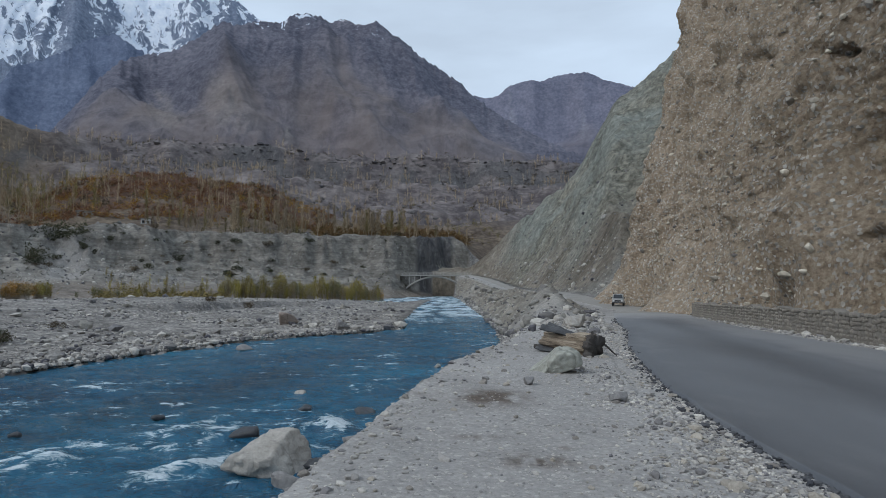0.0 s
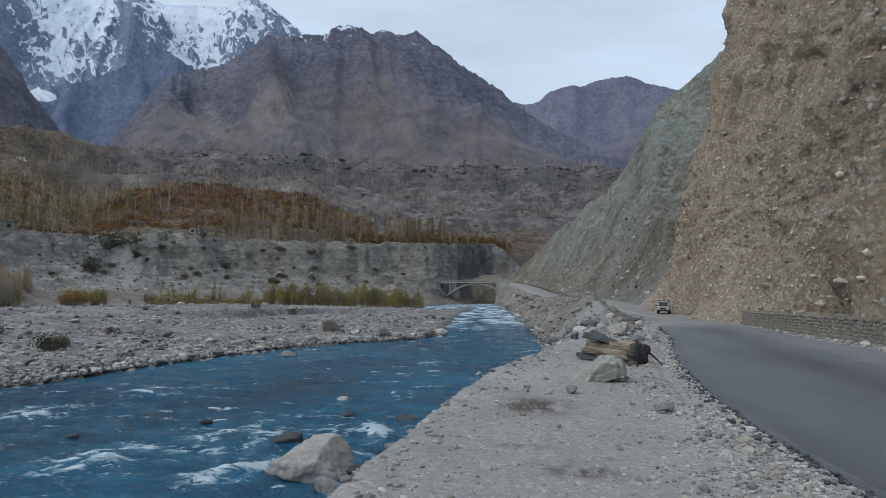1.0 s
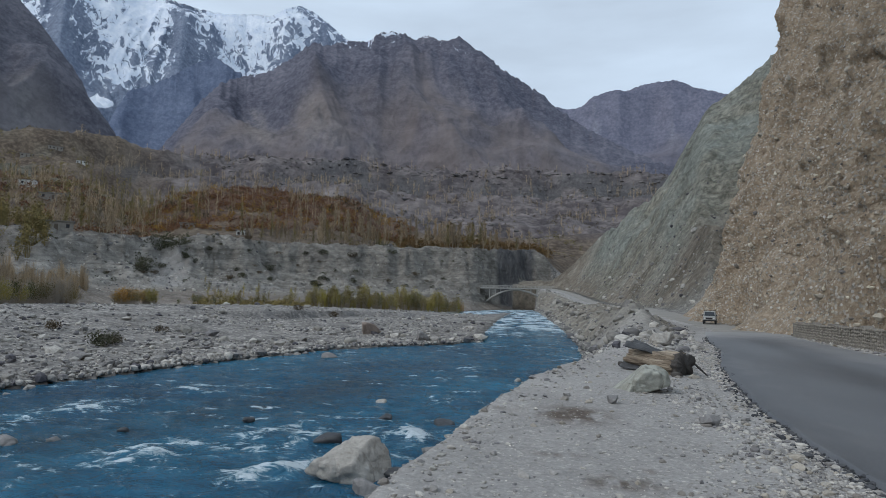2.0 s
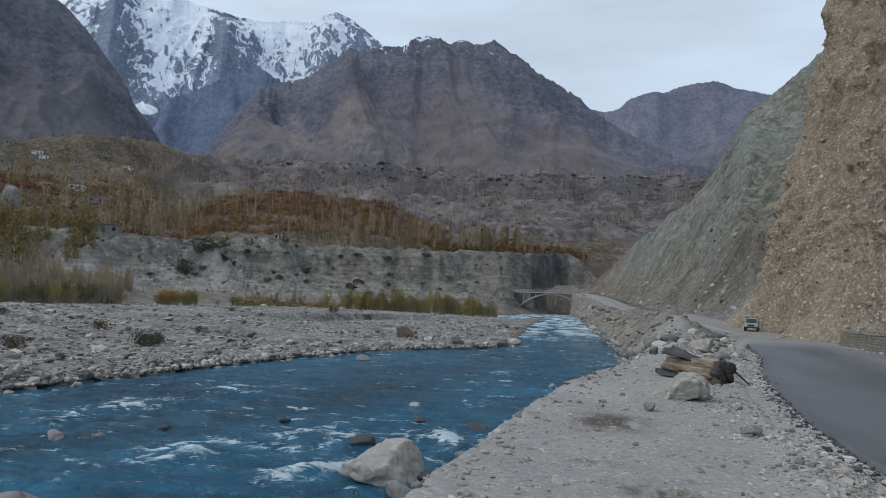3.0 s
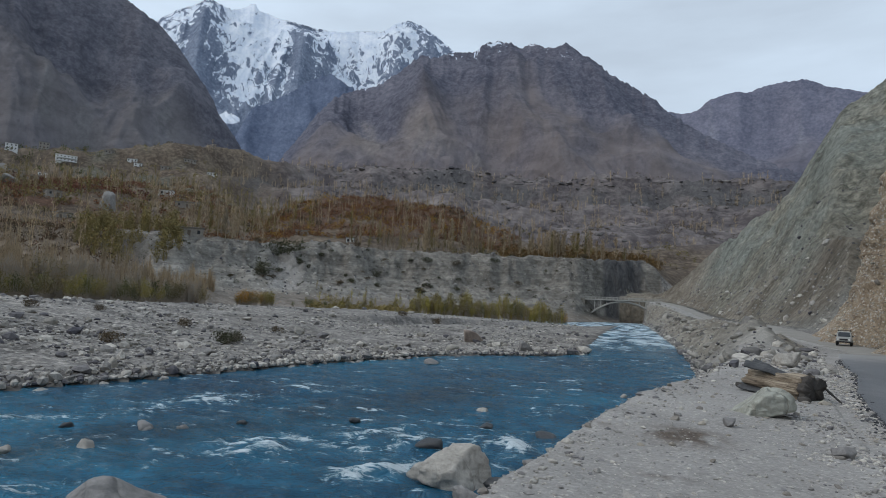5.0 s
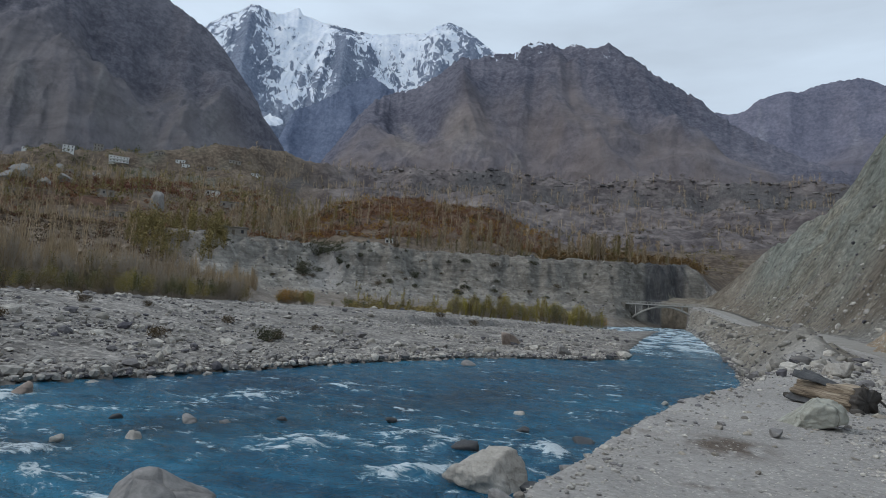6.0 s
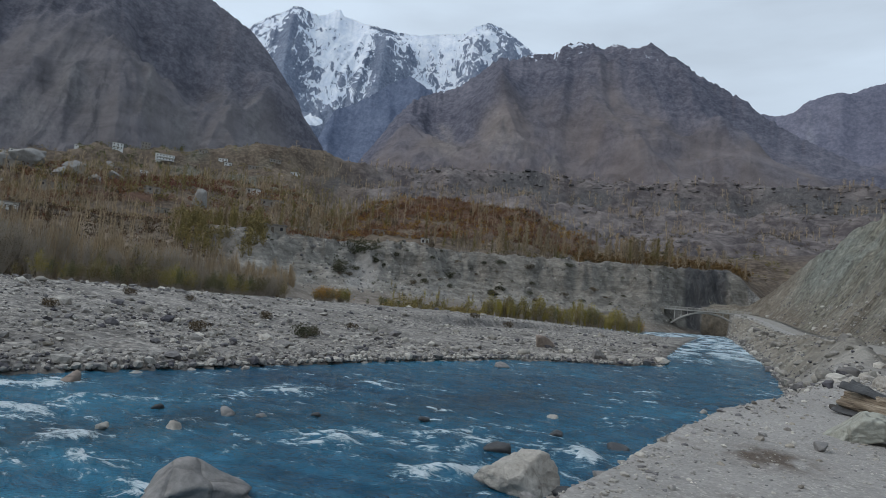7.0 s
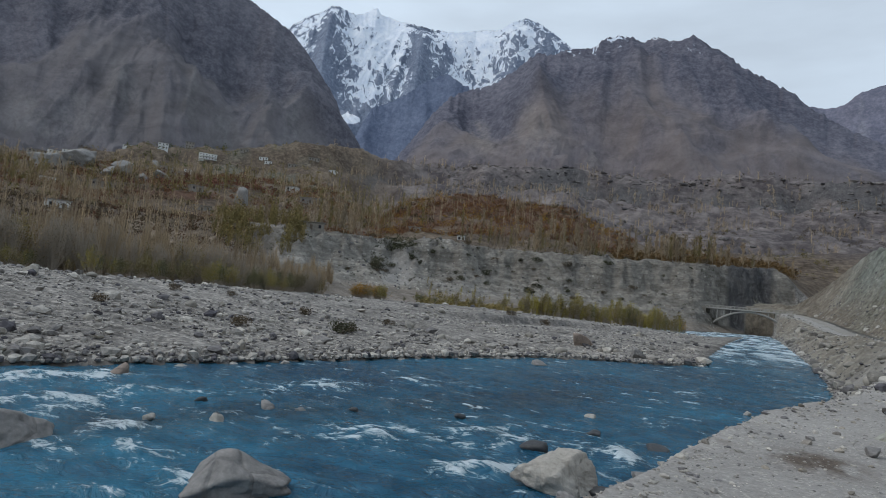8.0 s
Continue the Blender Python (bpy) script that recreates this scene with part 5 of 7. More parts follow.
# rocks in the river and at its edge
boulder("river_boulder", 21, (-4.15, 14.5, 0.0), (2.1, 1.5, 1.2), 12, M_BOULDER, "large pale angular boulder standing in the shallows", 5, 9, 0.28, skew=0.15)
boulder("river_boulder", 33, (-9.25, 9.2, 0.0), (2.25, 1.9, 1.2), 20, M_GREYBOULDER, "pointed smooth grey boulder in the river by the bank", 5, 20, 0.4, peak=0.75, skew=-0.15)
boulder("river_boulder", 44, (-16.3, 8.2, 0.0), (3.1, 2.3, 1.3), -12, M_GREYBOULDER, "rounded grey boulder half sunk in the rapids", 5, 22, 0.4)
for k, (x, y, w, h, mat_, text) in enumerate([
        (-5.75, 24.3, 0.6, 0.26, M_BOULDER, "small pale rock rising from the water"), (-4.9, 21.3, 0.7, 0.26, M_DARKROCK, "small dark wet rock in the rapids"),
        (-2.75, 20.9, 1.2, 0.22, M_DARKROCK, "flat dark slab awash near the bank"), (-5.8, 17.6, 1.3, 0.42, M_DARKROCK, "dark wet rock with white water against it"),
        (-2.35, 16.6, 1.15, 0.42, M_GREYBOULDER, "flat grey rock at the foot of the bank"), (-2.0, 15.6, 0.8, 0.4, M_GREYBOULDER, "grey rock at the water's edge"),
        (0.6, 33.6, 0.9, 0.38, M_GREYBOULDER, "grey rock standing in the river"), (-0.3, 32.3, 0.6, 0.3, M_BOULDER, "small pale rock in the river"),
        (-22.6, 15.7, 1.1, 0.6, M_REDBOULDER, "brown rock with foam streaming off it"), (-14.45, 15.5, 0.8, 0.36, M_GREYBOULDER, "grey rock in the shallow rapids"),
        (-13.9, 12.85, 0.62, 0.42, M_BOULDER, "pale round rock standing in the rapids"), (-15.5, 11.8, 0.42, 0.22, M_BOULDER, "small pale flat rock in the rapids"),
        (-13.3, 15.9, 0.5, 0.24, M_GREYBOULDER, "small grey rock in the rapids"), (-14.5, 13.5, 0.4, 0.2, M_DARKROCK, "small dark rock in the rapids"),
        (-13.6, 41.0, 1.5, 0.5, M_GREYBOULDER, "flat grey slab in the water off the gravel bar"), (-3.4, 13.3, 0.8, 0.42, M_GREYBOULDER, "grey rock beside the pale boulder"), (-2.85, 14.9, 1.5, 0.3, M_DARKROCK, "dark wet slab behind the pale boulder"),
        (-2.75, 11.9, 0.6, 0.45, M_GREYBOULDER, "grey rock beside the pale boulder"), (-3.0, 12.8, 0.5, 0.4, M_GREYBOULDER, "grey rock beside the pale boulder"),
        (-12.4, 17.6, 0.5, 0.22, M_DARKROCK, "small dark rock in the rapids"), (-9.4, 20.0, 0.5, 0.2, M_DARKROCK, "small dark rock in the rapids"),
        (-11.2, 15.6, 0.45, 0.2, M_DARKROCK, "small dark rock in the rapids"), (-16.6, 14.6, 0.5, 0.24, M_DARKROCK, "small dark rock in the rapids")]):
    boulder("river_rock", 70 + k, (x, y, 0.0), (w * 0.85, w * 0.66, h * 1.35), 37 * k, mat_, text, 3, 10, 0.4, "rocks in the river")
for x, y, w, h, mat_, text in [(-15.6, 60.5, 2.2, 1.5, M_REDBOULDER, "rust-coloured boulder standing on the gravel bar"), (-9.3, 56.0, 1.3, 1.2, M_GREYBOULDER, "pale pointed rock at the edge of the bar")]:
    boulder("bar_boulder", int(w * 100), (x, y, float(ground_at(x, y)[0])), (w, w * 0.8, h), 30, mat_, text, 4, 9, 0.18)

# on the verge
def verge_z(x, y):
    return float(ground_at(x, y)[0])


boulder("verge_boulder", 95, (2.42, 13.0, verge_z(2.42, 13.0)), (1.2, 0.85, 0.6), -12, M_GREENBOULDER, "green-grey boulder beside the broken log", 5, 9, 0.2, tilt=(0, -6), skew=0.3)
boulder("verge_boulder", 97, (6.0, 27.2, verge_z(6.0, 27.2)), (1.1, 0.9, 0.8), 20, M_BOULDER, "round pale boulder behind the log", 4, 16, 0.2)
boulder("verge_boulder", 103, (1.62, 11.35, verge_z(1.62, 11.35)), (0.26, 0.24, 0.17), 50, M_GREYBOULDER, "small dark grey stone on the verge", 4, 12, 0.15)
boulder("verge_boulder", 104, (2.82, 9.65, verge_z(2.82, 9.65)), (0.3, 0.24, 0.2), 15, M_GREYBOULDER, "grey angular stone on the verge", 4, 10, 0.2)

rs = np.random.RandomState(17)


def verge_points(n, seed, edge):
    """Places on the verge; edge: gathered along the asphalt."""
    q = np.random.RandomState(seed)
    y = 3.5 * (34 / 3.5) ** q.uniform(0, 1, n * 6)
    left = np.interp(y, [3.5, 5.5, 8, 12, 16.5, 21, 28, 34], [-2.4, -1.5, -1.1, -0.4, 0.9, 1.8, 3.0, 3.8])
    right = np.interp(y, fine_line[:, 1], fine_line[:, 0]) - 3.75 * (1 - 0.24 * smooth(14, 28, y)) - 0.05
    t = q.uniform(0, 1, n * 6)
    if edge:
        t = 1 - np.abs(q.normal(0, 0.16 + 0.1 * smooth(12, 22, y), n * 6))
    x = left + (right - left) * t
    keep = (t > 0) & (t < 1.03) & (fbm(x * 0.6, y * 0.6, 3, 3) + q.uniform(-0.5, 0.8, n * 6) > 0)
    return x[keep][:n], y[keep][:n], q


x_, y_, q_ = verge_points(5200, 71, True)
stones_stuff("road_edge_rubble", "pale and grey broken stones along the edge of the asphalt", M_PALE, x_, y_, np.clip(0.02 * q_.lognormal(0, 0.55, len(x_)) + 0.001 * y_, 0.01, 0.11), 1, 440, (1, 0.8, 0.55))
x_, y_, q_ = verge_points(4800, 72, False)
stones_stuff("verge_pebbles", "small pale pebbles strewn over the dusty verge", M_PALE, x_, y_, np.clip(0.008 * q_.lognormal(0, 0.65, len(x_)) + 0.0006 * y_, 0.005, 0.06), 1, 450, (1, 0.85, 0.5))
_stone_meshes = []
for k in range(6):
    _v, _f = rock_shape(540 + k, 2, 10, 0.07, 16.0)
    _stone_meshes.append(mesh_np("stone", _v * (0.6, 0.5, 0.36), _f, [M_PALE_OB], False))
for seed_, edge_, count_ in ((73, True, 120), (74, False, 110)):
    x_, y_, q_ = verge_points(count_, seed_, edge_)
    for k in range(len(x_)):
        size = float(np.clip(0.06 * q_.lognormal(0, 0.45), 0.035, 0.17)) * (1 + y_[k] / 50)
        ob = new("stone", _stone_meshes[k % 6])
        ob.matrix_world = pose(x_[k], y_[k], float(ground_at(x_[k], y_[k])[0]) + 0.1 * size, q_.uniform(-15, 15), q_.uniform(-15, 15), q_.uniform(0, 360)) @ Matrix.Diagonal((size, size, size, 1))
        tagged(ob, "broken pale stone lying on the dusty verge", "stone", "stones on the verge")
q_ = np.random.RandomState(78)
y_ = 4.5 * (30 / 4.5) ** q_.uniform(0, 1, 800)
x_ = np.interp(y_, [3.5, 5.5, 8, 12, 16.5, 21, 28, 34], [-2.4, -1.5, -1.1, -0.4, 0.9, 1.8, 3.0, 3.8]) + q_.normal(0.25, 0.55, 800)
stones_stuff("crest_stones", "pale stones along the crumbling crest of the bank", M_PALE, x_, y_, np.clip(0.02 * q_.lognormal(0, 0.7, 800) + 0.001 * y_, 0.01, 0.14), 1, 455, (1, 0.8, 0.55))
q_ = np.random.RandomState(80)
y_ = 4.2 * (40 / 4.2) ** q_.uniform(0, 1, 1500)
x_ = np.interp(y_, fine_line[:, 1], fine_line[:, 0]) - 3.75 * (1 - 0.24 * smooth(14, 28, y_)) - np.abs(q_.normal(0, 0.16, 1500)) + 0.08
stones_stuff("asphalt_crumbs", "dark crumbs of broken asphalt along the road's edge", earth("asphalt_crumb", (0.035, 0.036, 0.04), (0.075, 0.077, 0.083), (0.14, 0.142, 0.148), 2.0, 14.0, 0.9, 0.02, 0.4, isles=0.4), x_, y_, np.clip(0.022 * q_.lognormal(0, 0.5, 1500) + 0.0008 * y_, 0.01, 0.1), 1, 457, (1, 0.85, 0.6), 0.25)
# rubble on the steep bank below the track and around its heaps
q_ = np.random.RandomState(75)
y_ = 24 * (235 / 24) ** q_.uniform(0, 1, 2200)
x_ = np.interp(y_, right_line[:, 1], right_line[:, 0]) + q_.uniform(0, 1, 2200) ** 1.6 * (np.interp(y_, fine_line[:, 1], fine_line[:, 0]) - 3.6 - np.interp(y_, right_line[:, 1], right_line[:, 0]))
stones_stuff("bank_rubble", "grey broken rock tipped down the bank below the track", M_COBBLE, x_, y_, np.clip(0.001 * y_ + 0.075 * q_.lognormal(0, 0.75, 2200), 0.04, 0.8), 1, 460, (1, 0.8, 0.65))
for k in range(70):
    y0_ = float(30 * (190 / 30) ** q_.uniform(0, 1))
    x0_ = float(np.interp(y0_, right_line[:, 1], right_line[:, 0]) + 0.3 + q_.uniform(0, 1) ** 1.5 * 6)
    size = float(np.clip(0.6 * q_.lognormal(0, 0.4), 0.35, 1.5)) * (1 + y0_ / 160)
    ob = new("boulder", _boulder_meshes[k % 7])
    ob.matrix_world = pose(x0_, y0_, float(ground_at(x0_, y0_)[0]) + 0.1 * size, q_.uniform(-15, 15), q_.uniform(-15, 15), q_.uniform(0, 360)) @ Matrix.Diagonal((size, size, size, 1))
    tagged(ob, "broken grey boulder tipped onto the bank below the track", "rock", "boulders below the track")
# talus at the cliff's foot and stones along the wall
q_ = np.random.RandomState(76)
y_ = q_.uniform(12, 80, 2600)
x_ = np.interp(y_, cliff_base[40:, 1], cliff_base[40:, 0]) - 0.2 - np.abs(q_.normal(0, 1.7, 2600))
stones_stuff("talus", "brown stones fallen at the foot of the cliff", earth("talus_stone", (0.13, 0.11, 0.085), (0.22, 0.19, 0.15), (0.34, 0.31, 0.26), 0.7, 7.0, isles=0.35), x_, y_, np.clip(0.05 + 0.06 * q_.lognormal(0, 0.6, 2600), 0.04, 0.45), 1, 470)


q_ = np.random.RandomState(79)
y_ = q_.uniform(12, 44, 1100)
x_ = np.interp(y_, [9, 17, 22, 26, 32, 40, 45], [12.8, 13.7, 14.5, 15.1, 16.1, 17.6, 18.8]) - 0.1 - np.abs(q_.normal(0, 0.45, 1100))
stones_stuff("wall_rubble", "pale rubble lying between the asphalt and the wall", M_PALE, x_, y_, np.clip(0.05 * q_.lognormal(0, 0.6, 1100), 0.02, 0.25), 1, 475)


def build_cobbles():
    """Cobbles that stick out of the cliff's face."""
    q = np.random.RandomState(77)
    n = 11500
    S = q.uniform(70, len(cliff_base) - 14, n)
    H = 1.0 + 40 * q.uniform(0, 1, n) ** 1.4
    keep = fbm(S * 0.05, H * 0.12, 3, 3) + q.uniform(-0.5, 0.8, n) > 0
    S, H = S[keep], H[keep]
    p = cliff_surface(S, H, cliff_base, cliff_nor)
    sizes = np.clip(0.055 * q.lognormal(0, 0.75, len(S)) + 0.0009 * np.hypot(p[:, 0], p[:, 1]), 0.04, 0.5)
    v, f = scatter([rock_shape(600 + k, 1, 10, 0.06) for k in range(6)], p, sizes, q.uniform(0, 6.28, len(S)), 0.5, 7, (1, 0.8, 0.7))
    m = earth("cliff_cobble", (0.26, 0.236, 0.196), (0.4, 0.37, 0.315), (0.56, 0.525, 0.455), 0.8, 8.0, 0.9, 0.03, 0.5, isles=0.6)
    return tagged(new("cliff_cobbles", mesh_np("cliff_cobbles", v, f, [m], False)), "rounded cobbles set in the cliff face", "stones", kind="stuff")


build_cobbles()
build_wall()

# ---- broken log with torn metal sheets ----
def log_pile():
    wood, n, l, b = nodes_of("split_log_wood")
    grain = noise_of(n, l, 5.0, 7, 0.65, (0.25, 3.0, 3.0))
    l.new(ramp(n, l, grain, [(0.38, (0.07, 0.052, 0.038)), (0.5, (0.21, 0.165, 0.118)), (0.62, (0.36, 0.3, 0.225))]), b.inputs["Base Color"])
    b.inputs["Roughness"].default_value = 0.9
    bump(n, l, b, grain, 0.9, 0.04)
    end = earth("log_end_wood", (0.04, 0.036, 0.034), (0.075, 0.068, 0.062), (0.13, 0.12, 0.11), 3.0, 16.0, 0.95, 0.02, 0.6)
    sheet = earth("weathered_sheet", (0.035, 0.036, 0.038), (0.07, 0.071, 0.073), (0.15, 0.15, 0.15), 2.0, 14.0, 0.6, 0.01, 0.3)
    thing = empty("log", pose(3.55, 16.75, verge_z(3.55, 16.75), 0, 3, -50))
    tagged(thing, "broken brown tree log under dark torn sheets on the verge", "log")

    def trunk(name, x0, x1, r0, r1, y, z, seed, material, label):
        xs = np.linspace(x0, x1, 22)
        th = np.linspace(0, 2 * np.pi, 49)[:-1]
        T, X = np.meshgrid(th, xs)
        r = (r0 + (r1 - r0) * (X - x0) / (x1 - x0)) * (1 + 0.3 * fbm(np.cos(T) * 1.6 + seed, np.sin(T) * 1.6, X * 0.9, 4) + 0.17 * ridged(np.cos(T) * 3, np.sin(T) * 3, X * 0.35 + seed, 3))
        r = r * np.where(np.cos(T - 2.2) > 0.75, 0.86, 1)
        r[0] *= 0.05
        r[-1] *= 0.05
        X = X + 0.06 * fbm(np.cos(T) * 2, np.sin(T) * 2, seed, 2)
        V = np.stack([X, y + r * np.cos(T), z + r * np.sin(T)], -1)
        f = []
        for i in range(21):
            for j in range(48):
                f.append((i * 48 + j, i * 48 + (j + 1) % 48, (i + 1) * 48 + (j + 1) % 48, (i + 1) * 48 + j))
        part_mesh(name, mesh_np(name, V.reshape(-1, 3), f, [material]), thing, label)

    trunk("trunk", -0.95, 0.7, 0.25, 0.29, 0.0, 0.27, 3, wood, "split brown wood with open grain")
    trunk("stump_end", 0.6, 0.82, 0.28, 0.32, 0.0, 0.29, 9, end, "dark broken end of the log")

    def slab(name, x0, x1, y, z, slope, width, seed, turn, label):
        xs, ys = np.linspace(x0, x1, 26), np.linspace(-width, width, 8)
        Y, X = np.meshgrid(ys, xs)
        Z = z + slope * (X - x0) + 0.08 * np.sin((X - x0) * 2.2 + seed) + 0.5 * Y - 0.9 * Y * Y + 0.03 * fbm(X * 3, Y * 4, seed, 3)
        Yy = y + Y * (1 - 0.4 * smooth(0.6, 1.0, (X - x0) / (x1 - x0)))
        top = np.stack([X, Yy, Z], -1).reshape(-1, 3)
        c_, s_ = math.cos(turn), math.sin(turn)
        top = np.stack([top[:, 0] * c_ - top[:, 1] * s_, top[:, 0] * s_ + top[:, 1] * c_, top[:, 2]], -1)
        low = top - (0, 0, 0.035)
        f = grid_faces(26, 8)
        n_ = len(top)
        rim = [(i * 8, (i + 1) * 8, (i + 1) * 8 + n_, i * 8 + n_) for i in range(25)] + [(i * 8 + 7, i * 8 + 7 + n_, (i + 1) * 8 + 7 + n_, (i + 1) * 8 + 7) for i in range(25)]
        rim += [(j, j + n_, j + 1 + n_, j + 1) for j in range(7)] + [(200 + j, 201 + j, 201 + j + n_, 200 + j + n_) for j in range(7)]
        part_mesh(name, mesh_np(name, np.concatenate([top, low]), np.concatenate([f, f[:, ::-1] + n_, np.array(rim)]), [sheet]), thing, label)

    slab("sheet", -0.85, 0.8, 0.0, 0.62, -0.12, 0.12, 1.0, 0.5, "dark bent sheet lying on the log")
    slab("sheet", -0.7, 0.35, 0.1, 0.7, -0.15, 0.08, 2.2, 0.4, "grey curled sheet")
    slab("bark_slab", -0.95, 0.0, -0.26, 0.16, 0.04, 0.12, 3.4, 0.06, "grey slab of bark leaning on the log")
    bm = bmesh.new()
    tube(bm, (0.45, 0.3, 0.62), (1.0, 0.72, 0.02), 0.04, 0.02, 7)
    part("branch", bm, end, thing, "thin dark branch leaning off the log")
    for k, (x, y, s) in enumerate([(-0.95, -0.3, 0.13), (0.95, -0.45, 0.14), (-0.2, -0.35, 0.1)]):
        v, f = rock_shape(800 + k, 3, 10)
        part_mesh("chunk", mesh_np("chunk", v * (s, s * 0.8, s * 0.7) + (x, y, s * 0.5), f, [end]), thing, "dark broken chunk")


log_pile()

# ---- stone arch bridge ----
def build_bridge():
    conc = earth("bridge_concrete", (0.28, 0.27, 0.25), (0.38, 0.365, 0.335), (0.46, 0.44, 0.41), 0.4, 4.0, 0.9, 0.02, 0.3)
    a, b = Vector((11.7, 235, 8.45)), Vector((-17.8, 234, 8.45))
    mid = (a + b) / 2
    thing = empty("bridge", Matrix.Translation((mid.x, mid.y, 0.0)) @ pose(0, 0, 0, 0, 0, math.degrees(math.atan2(b.y - a.y, b.x - a.x))))
    tagged(thing, "slender pale concrete arch bridge over the river gorge", "bridge")
    L = (b - a).length / 2
    bm = bmesh.new()
    box(bm, (0, 0, 8.4), (2 * L, 4.2, 0.45), 0.05)
    part("deck", bm, conc, thing)
    for side in (-1, 1):
        bm = bmesh.new()
        box(bm, (0, side * 2.0, 9.35), (2 * L, 0.1, 0.12), 0.02)
        box(bm, (0, side * 2.0, 8.95), (2 * L, 0.06, 0.06))
        for k in range(22):
            box(bm, (-L + (k + 0.5) * 2 * L / 22, side * 2.0, 9.0), (0.12, 0.12, 0.75))
        part("railing", bm, conc, thing)
        bm = bmesh.new()
        span, n = L * 0.86, 24
        for k in range(n):
            x0, x1 = -span + 2 * span * k / n, -span + 2 * span * (k + 1) / n
            z0, z1 = (2.2 + 5.7 * (1 - (x / span) ** 2) for x in (x0, x1))
            tube(bm, (x0, side * 1.5, z0), (x1, side * 1.5, z1), 0.32, 0.32, 8)
        part("arch_rib", bm, conc, thing)
        for x in (-10.2, -8, -5.8, 5.8, 8, 10.2):
            bm = bmesh.new()
            z = 2.2 + 5.7 * (1 - (x / span) ** 2)
            box(bm, (x, side * 1.5, (z + 8.2) / 2), (0.28, 0.28, 8.2 - z), 0.02)
            part("spandrel_post", bm, conc, thing)
    for end in (-1, 1):
        bm = bmesh.new()
        box(bm, (end * (L + 0.6), 0, 5.0), (3.2, 5.4, 7.4), 0.15)
        part("abutment", bm, M_WALLSTONE, thing, "rough stone abutment")


build_bridge()

# ---- white jeep coming down the track ----
def build_jeep():
    paint, dark = plain("dusty_white_paint", (0.36, 0.36, 0.35), 0.45, 0, 0.15, 3.0, 0.05), plain("black_rubber", (0.025, 0.025, 0.027), 0.8)
    glass = plain("dark_car_glass", (0.03, 0.035, 0.04), 0.08, 0, 0.1)
    steel = plain("dull_steel", (0.2, 0.2, 0.21), 0.45, 0.8)
    lamp = plain("headlight_glass", (0.7, 0.7, 0.68), 0.15)
    thing = empty("jeep", pose(20.35, 69.5, 2.03, 0, 0, 161) @ Matrix.Diagonal((0.8, 0.8, 0.8, 1)))
    tagged(thing, "small dusty white four-wheel-drive with a roof rack", "car")

    def shell(name, profile, half, taper, material, parent, label="", inset=0.0):
        """A body of revolution-free section: side profile (y, z) extruded to a width that tapers upwards."""
        bm = bmesh.new()
        zs = [z for _, z in profile]
        lo, hi = min(zs), max(zs)
        sides = []
        for s in (-1, 1):
            sides.append([bm.verts.new((s * (half - inset - taper * (z - lo) / (hi - lo)), y, z)) for y, z in profile])
        n_ = len(profile)
        bm.faces.new(sides[0][::-1])
        bm.faces.new(sides[1])
        for i in range(n_):
            bm.faces.new((sides[0][i], sides[0][(i + 1) % n_], sides[1][(i + 1) % n_], sides[1][i]))
        bmesh.ops.recalc_face_normals(bm, faces=bm.faces)
        bmesh.ops.bevel(bm, geom=list(bm.edges), offset=0.05, segments=2, affect="EDGES")
        return part(name, bm, material, parent, label)

    body = shell("body", [(-1.75, 0.42), (1.8, 0.42), (1.85, 0.7), (1.78, 0.98), (0.75, 1.08), (-1.78, 1.06)], 0.82, 0.04, paint, thing)
    cabin = shell("cabin", [(0.75, 1.05), (0.25, 1.72), (-1.66, 1.74), (-1.76, 1.05)], 0.77, 0.09, paint, thing)

    def pane(name, corners, parent):
        bm = bmesh.new()
        f = bm.faces.new([bm.verts.new(c) for c in corners])
        out = bmesh.ops.extrude_face_region(bm, geom=[f])["geom"]
        bmesh.ops.recalc_face_normals(bm, faces=bm.faces)
        n_ = f.normal.copy()
        bmesh.ops.translate(bm, vec=n_ * 0.02, verts=[v for v in out if isinstance(v, bmesh.types.BMVert)])
        part(name, bm, glass, parent, "dark window glass")

    pane("windscreen", [(-0.64, 0.74, 1.13), (0.64, 0.74, 1.13), (0.58, 0.34, 1.64), (-0.58, 0.34, 1.64)], cabin)
    for s in (-1, 1):
        pane("side_window", [(s * 0.79, 0.4, 1.14), (s * 0.79, -0.55, 1.14), (s * 0.715, -0.55, 1.62), (s * 0.715, 0.2, 1.62)], cabin)
        pane("side_window", [(s * 0.79, -0.68, 1.14), (s * 0.79, -1.6, 1.14), (s * 0.715, -1.55, 1.62), (s * 0.715, -0.68, 1.62)], cabin)
        bm = bmesh.new()
        tube(bm, (s * 0.58, 1.8, 0.8), (s * 0.58, 1.87, 0.8), 0.12, 0.12, 14)
        part("headlight", bm, lamp, body, "round clear headlight")
        bm = bmesh.new()
        box(bm, (s * 0.9, 0.62, 1.18), (0.14, 0.08, 0.18), 0.03)
        part("mirror", bm, dark, thing)
        for y in (-1.15, 1.15):
            bm = bmesh.new()
            tube(bm, (s * 0.62, y, 0.36), (s * 0.84, y, 0.36), 0.36, 0.36, 24)
            bmesh.ops.bevel(bm, geom=[e for e in bm.edges if len(e.link_faces) == 2 and e.calc_face_angle(0) > 1], offset=0.05, segments=2, affect="EDGES")
            wheel = part("wheel", bm, dark, thing, "black tyre")
            bm = bmesh.new()
            tube(bm, (s * 0.835, y, 0.36), (s * 0.86, y, 0.36), 0.2, 0.17, 16)
            part("rim", bm, steel, wheel, "steel rim")
    bm = bmesh.new()
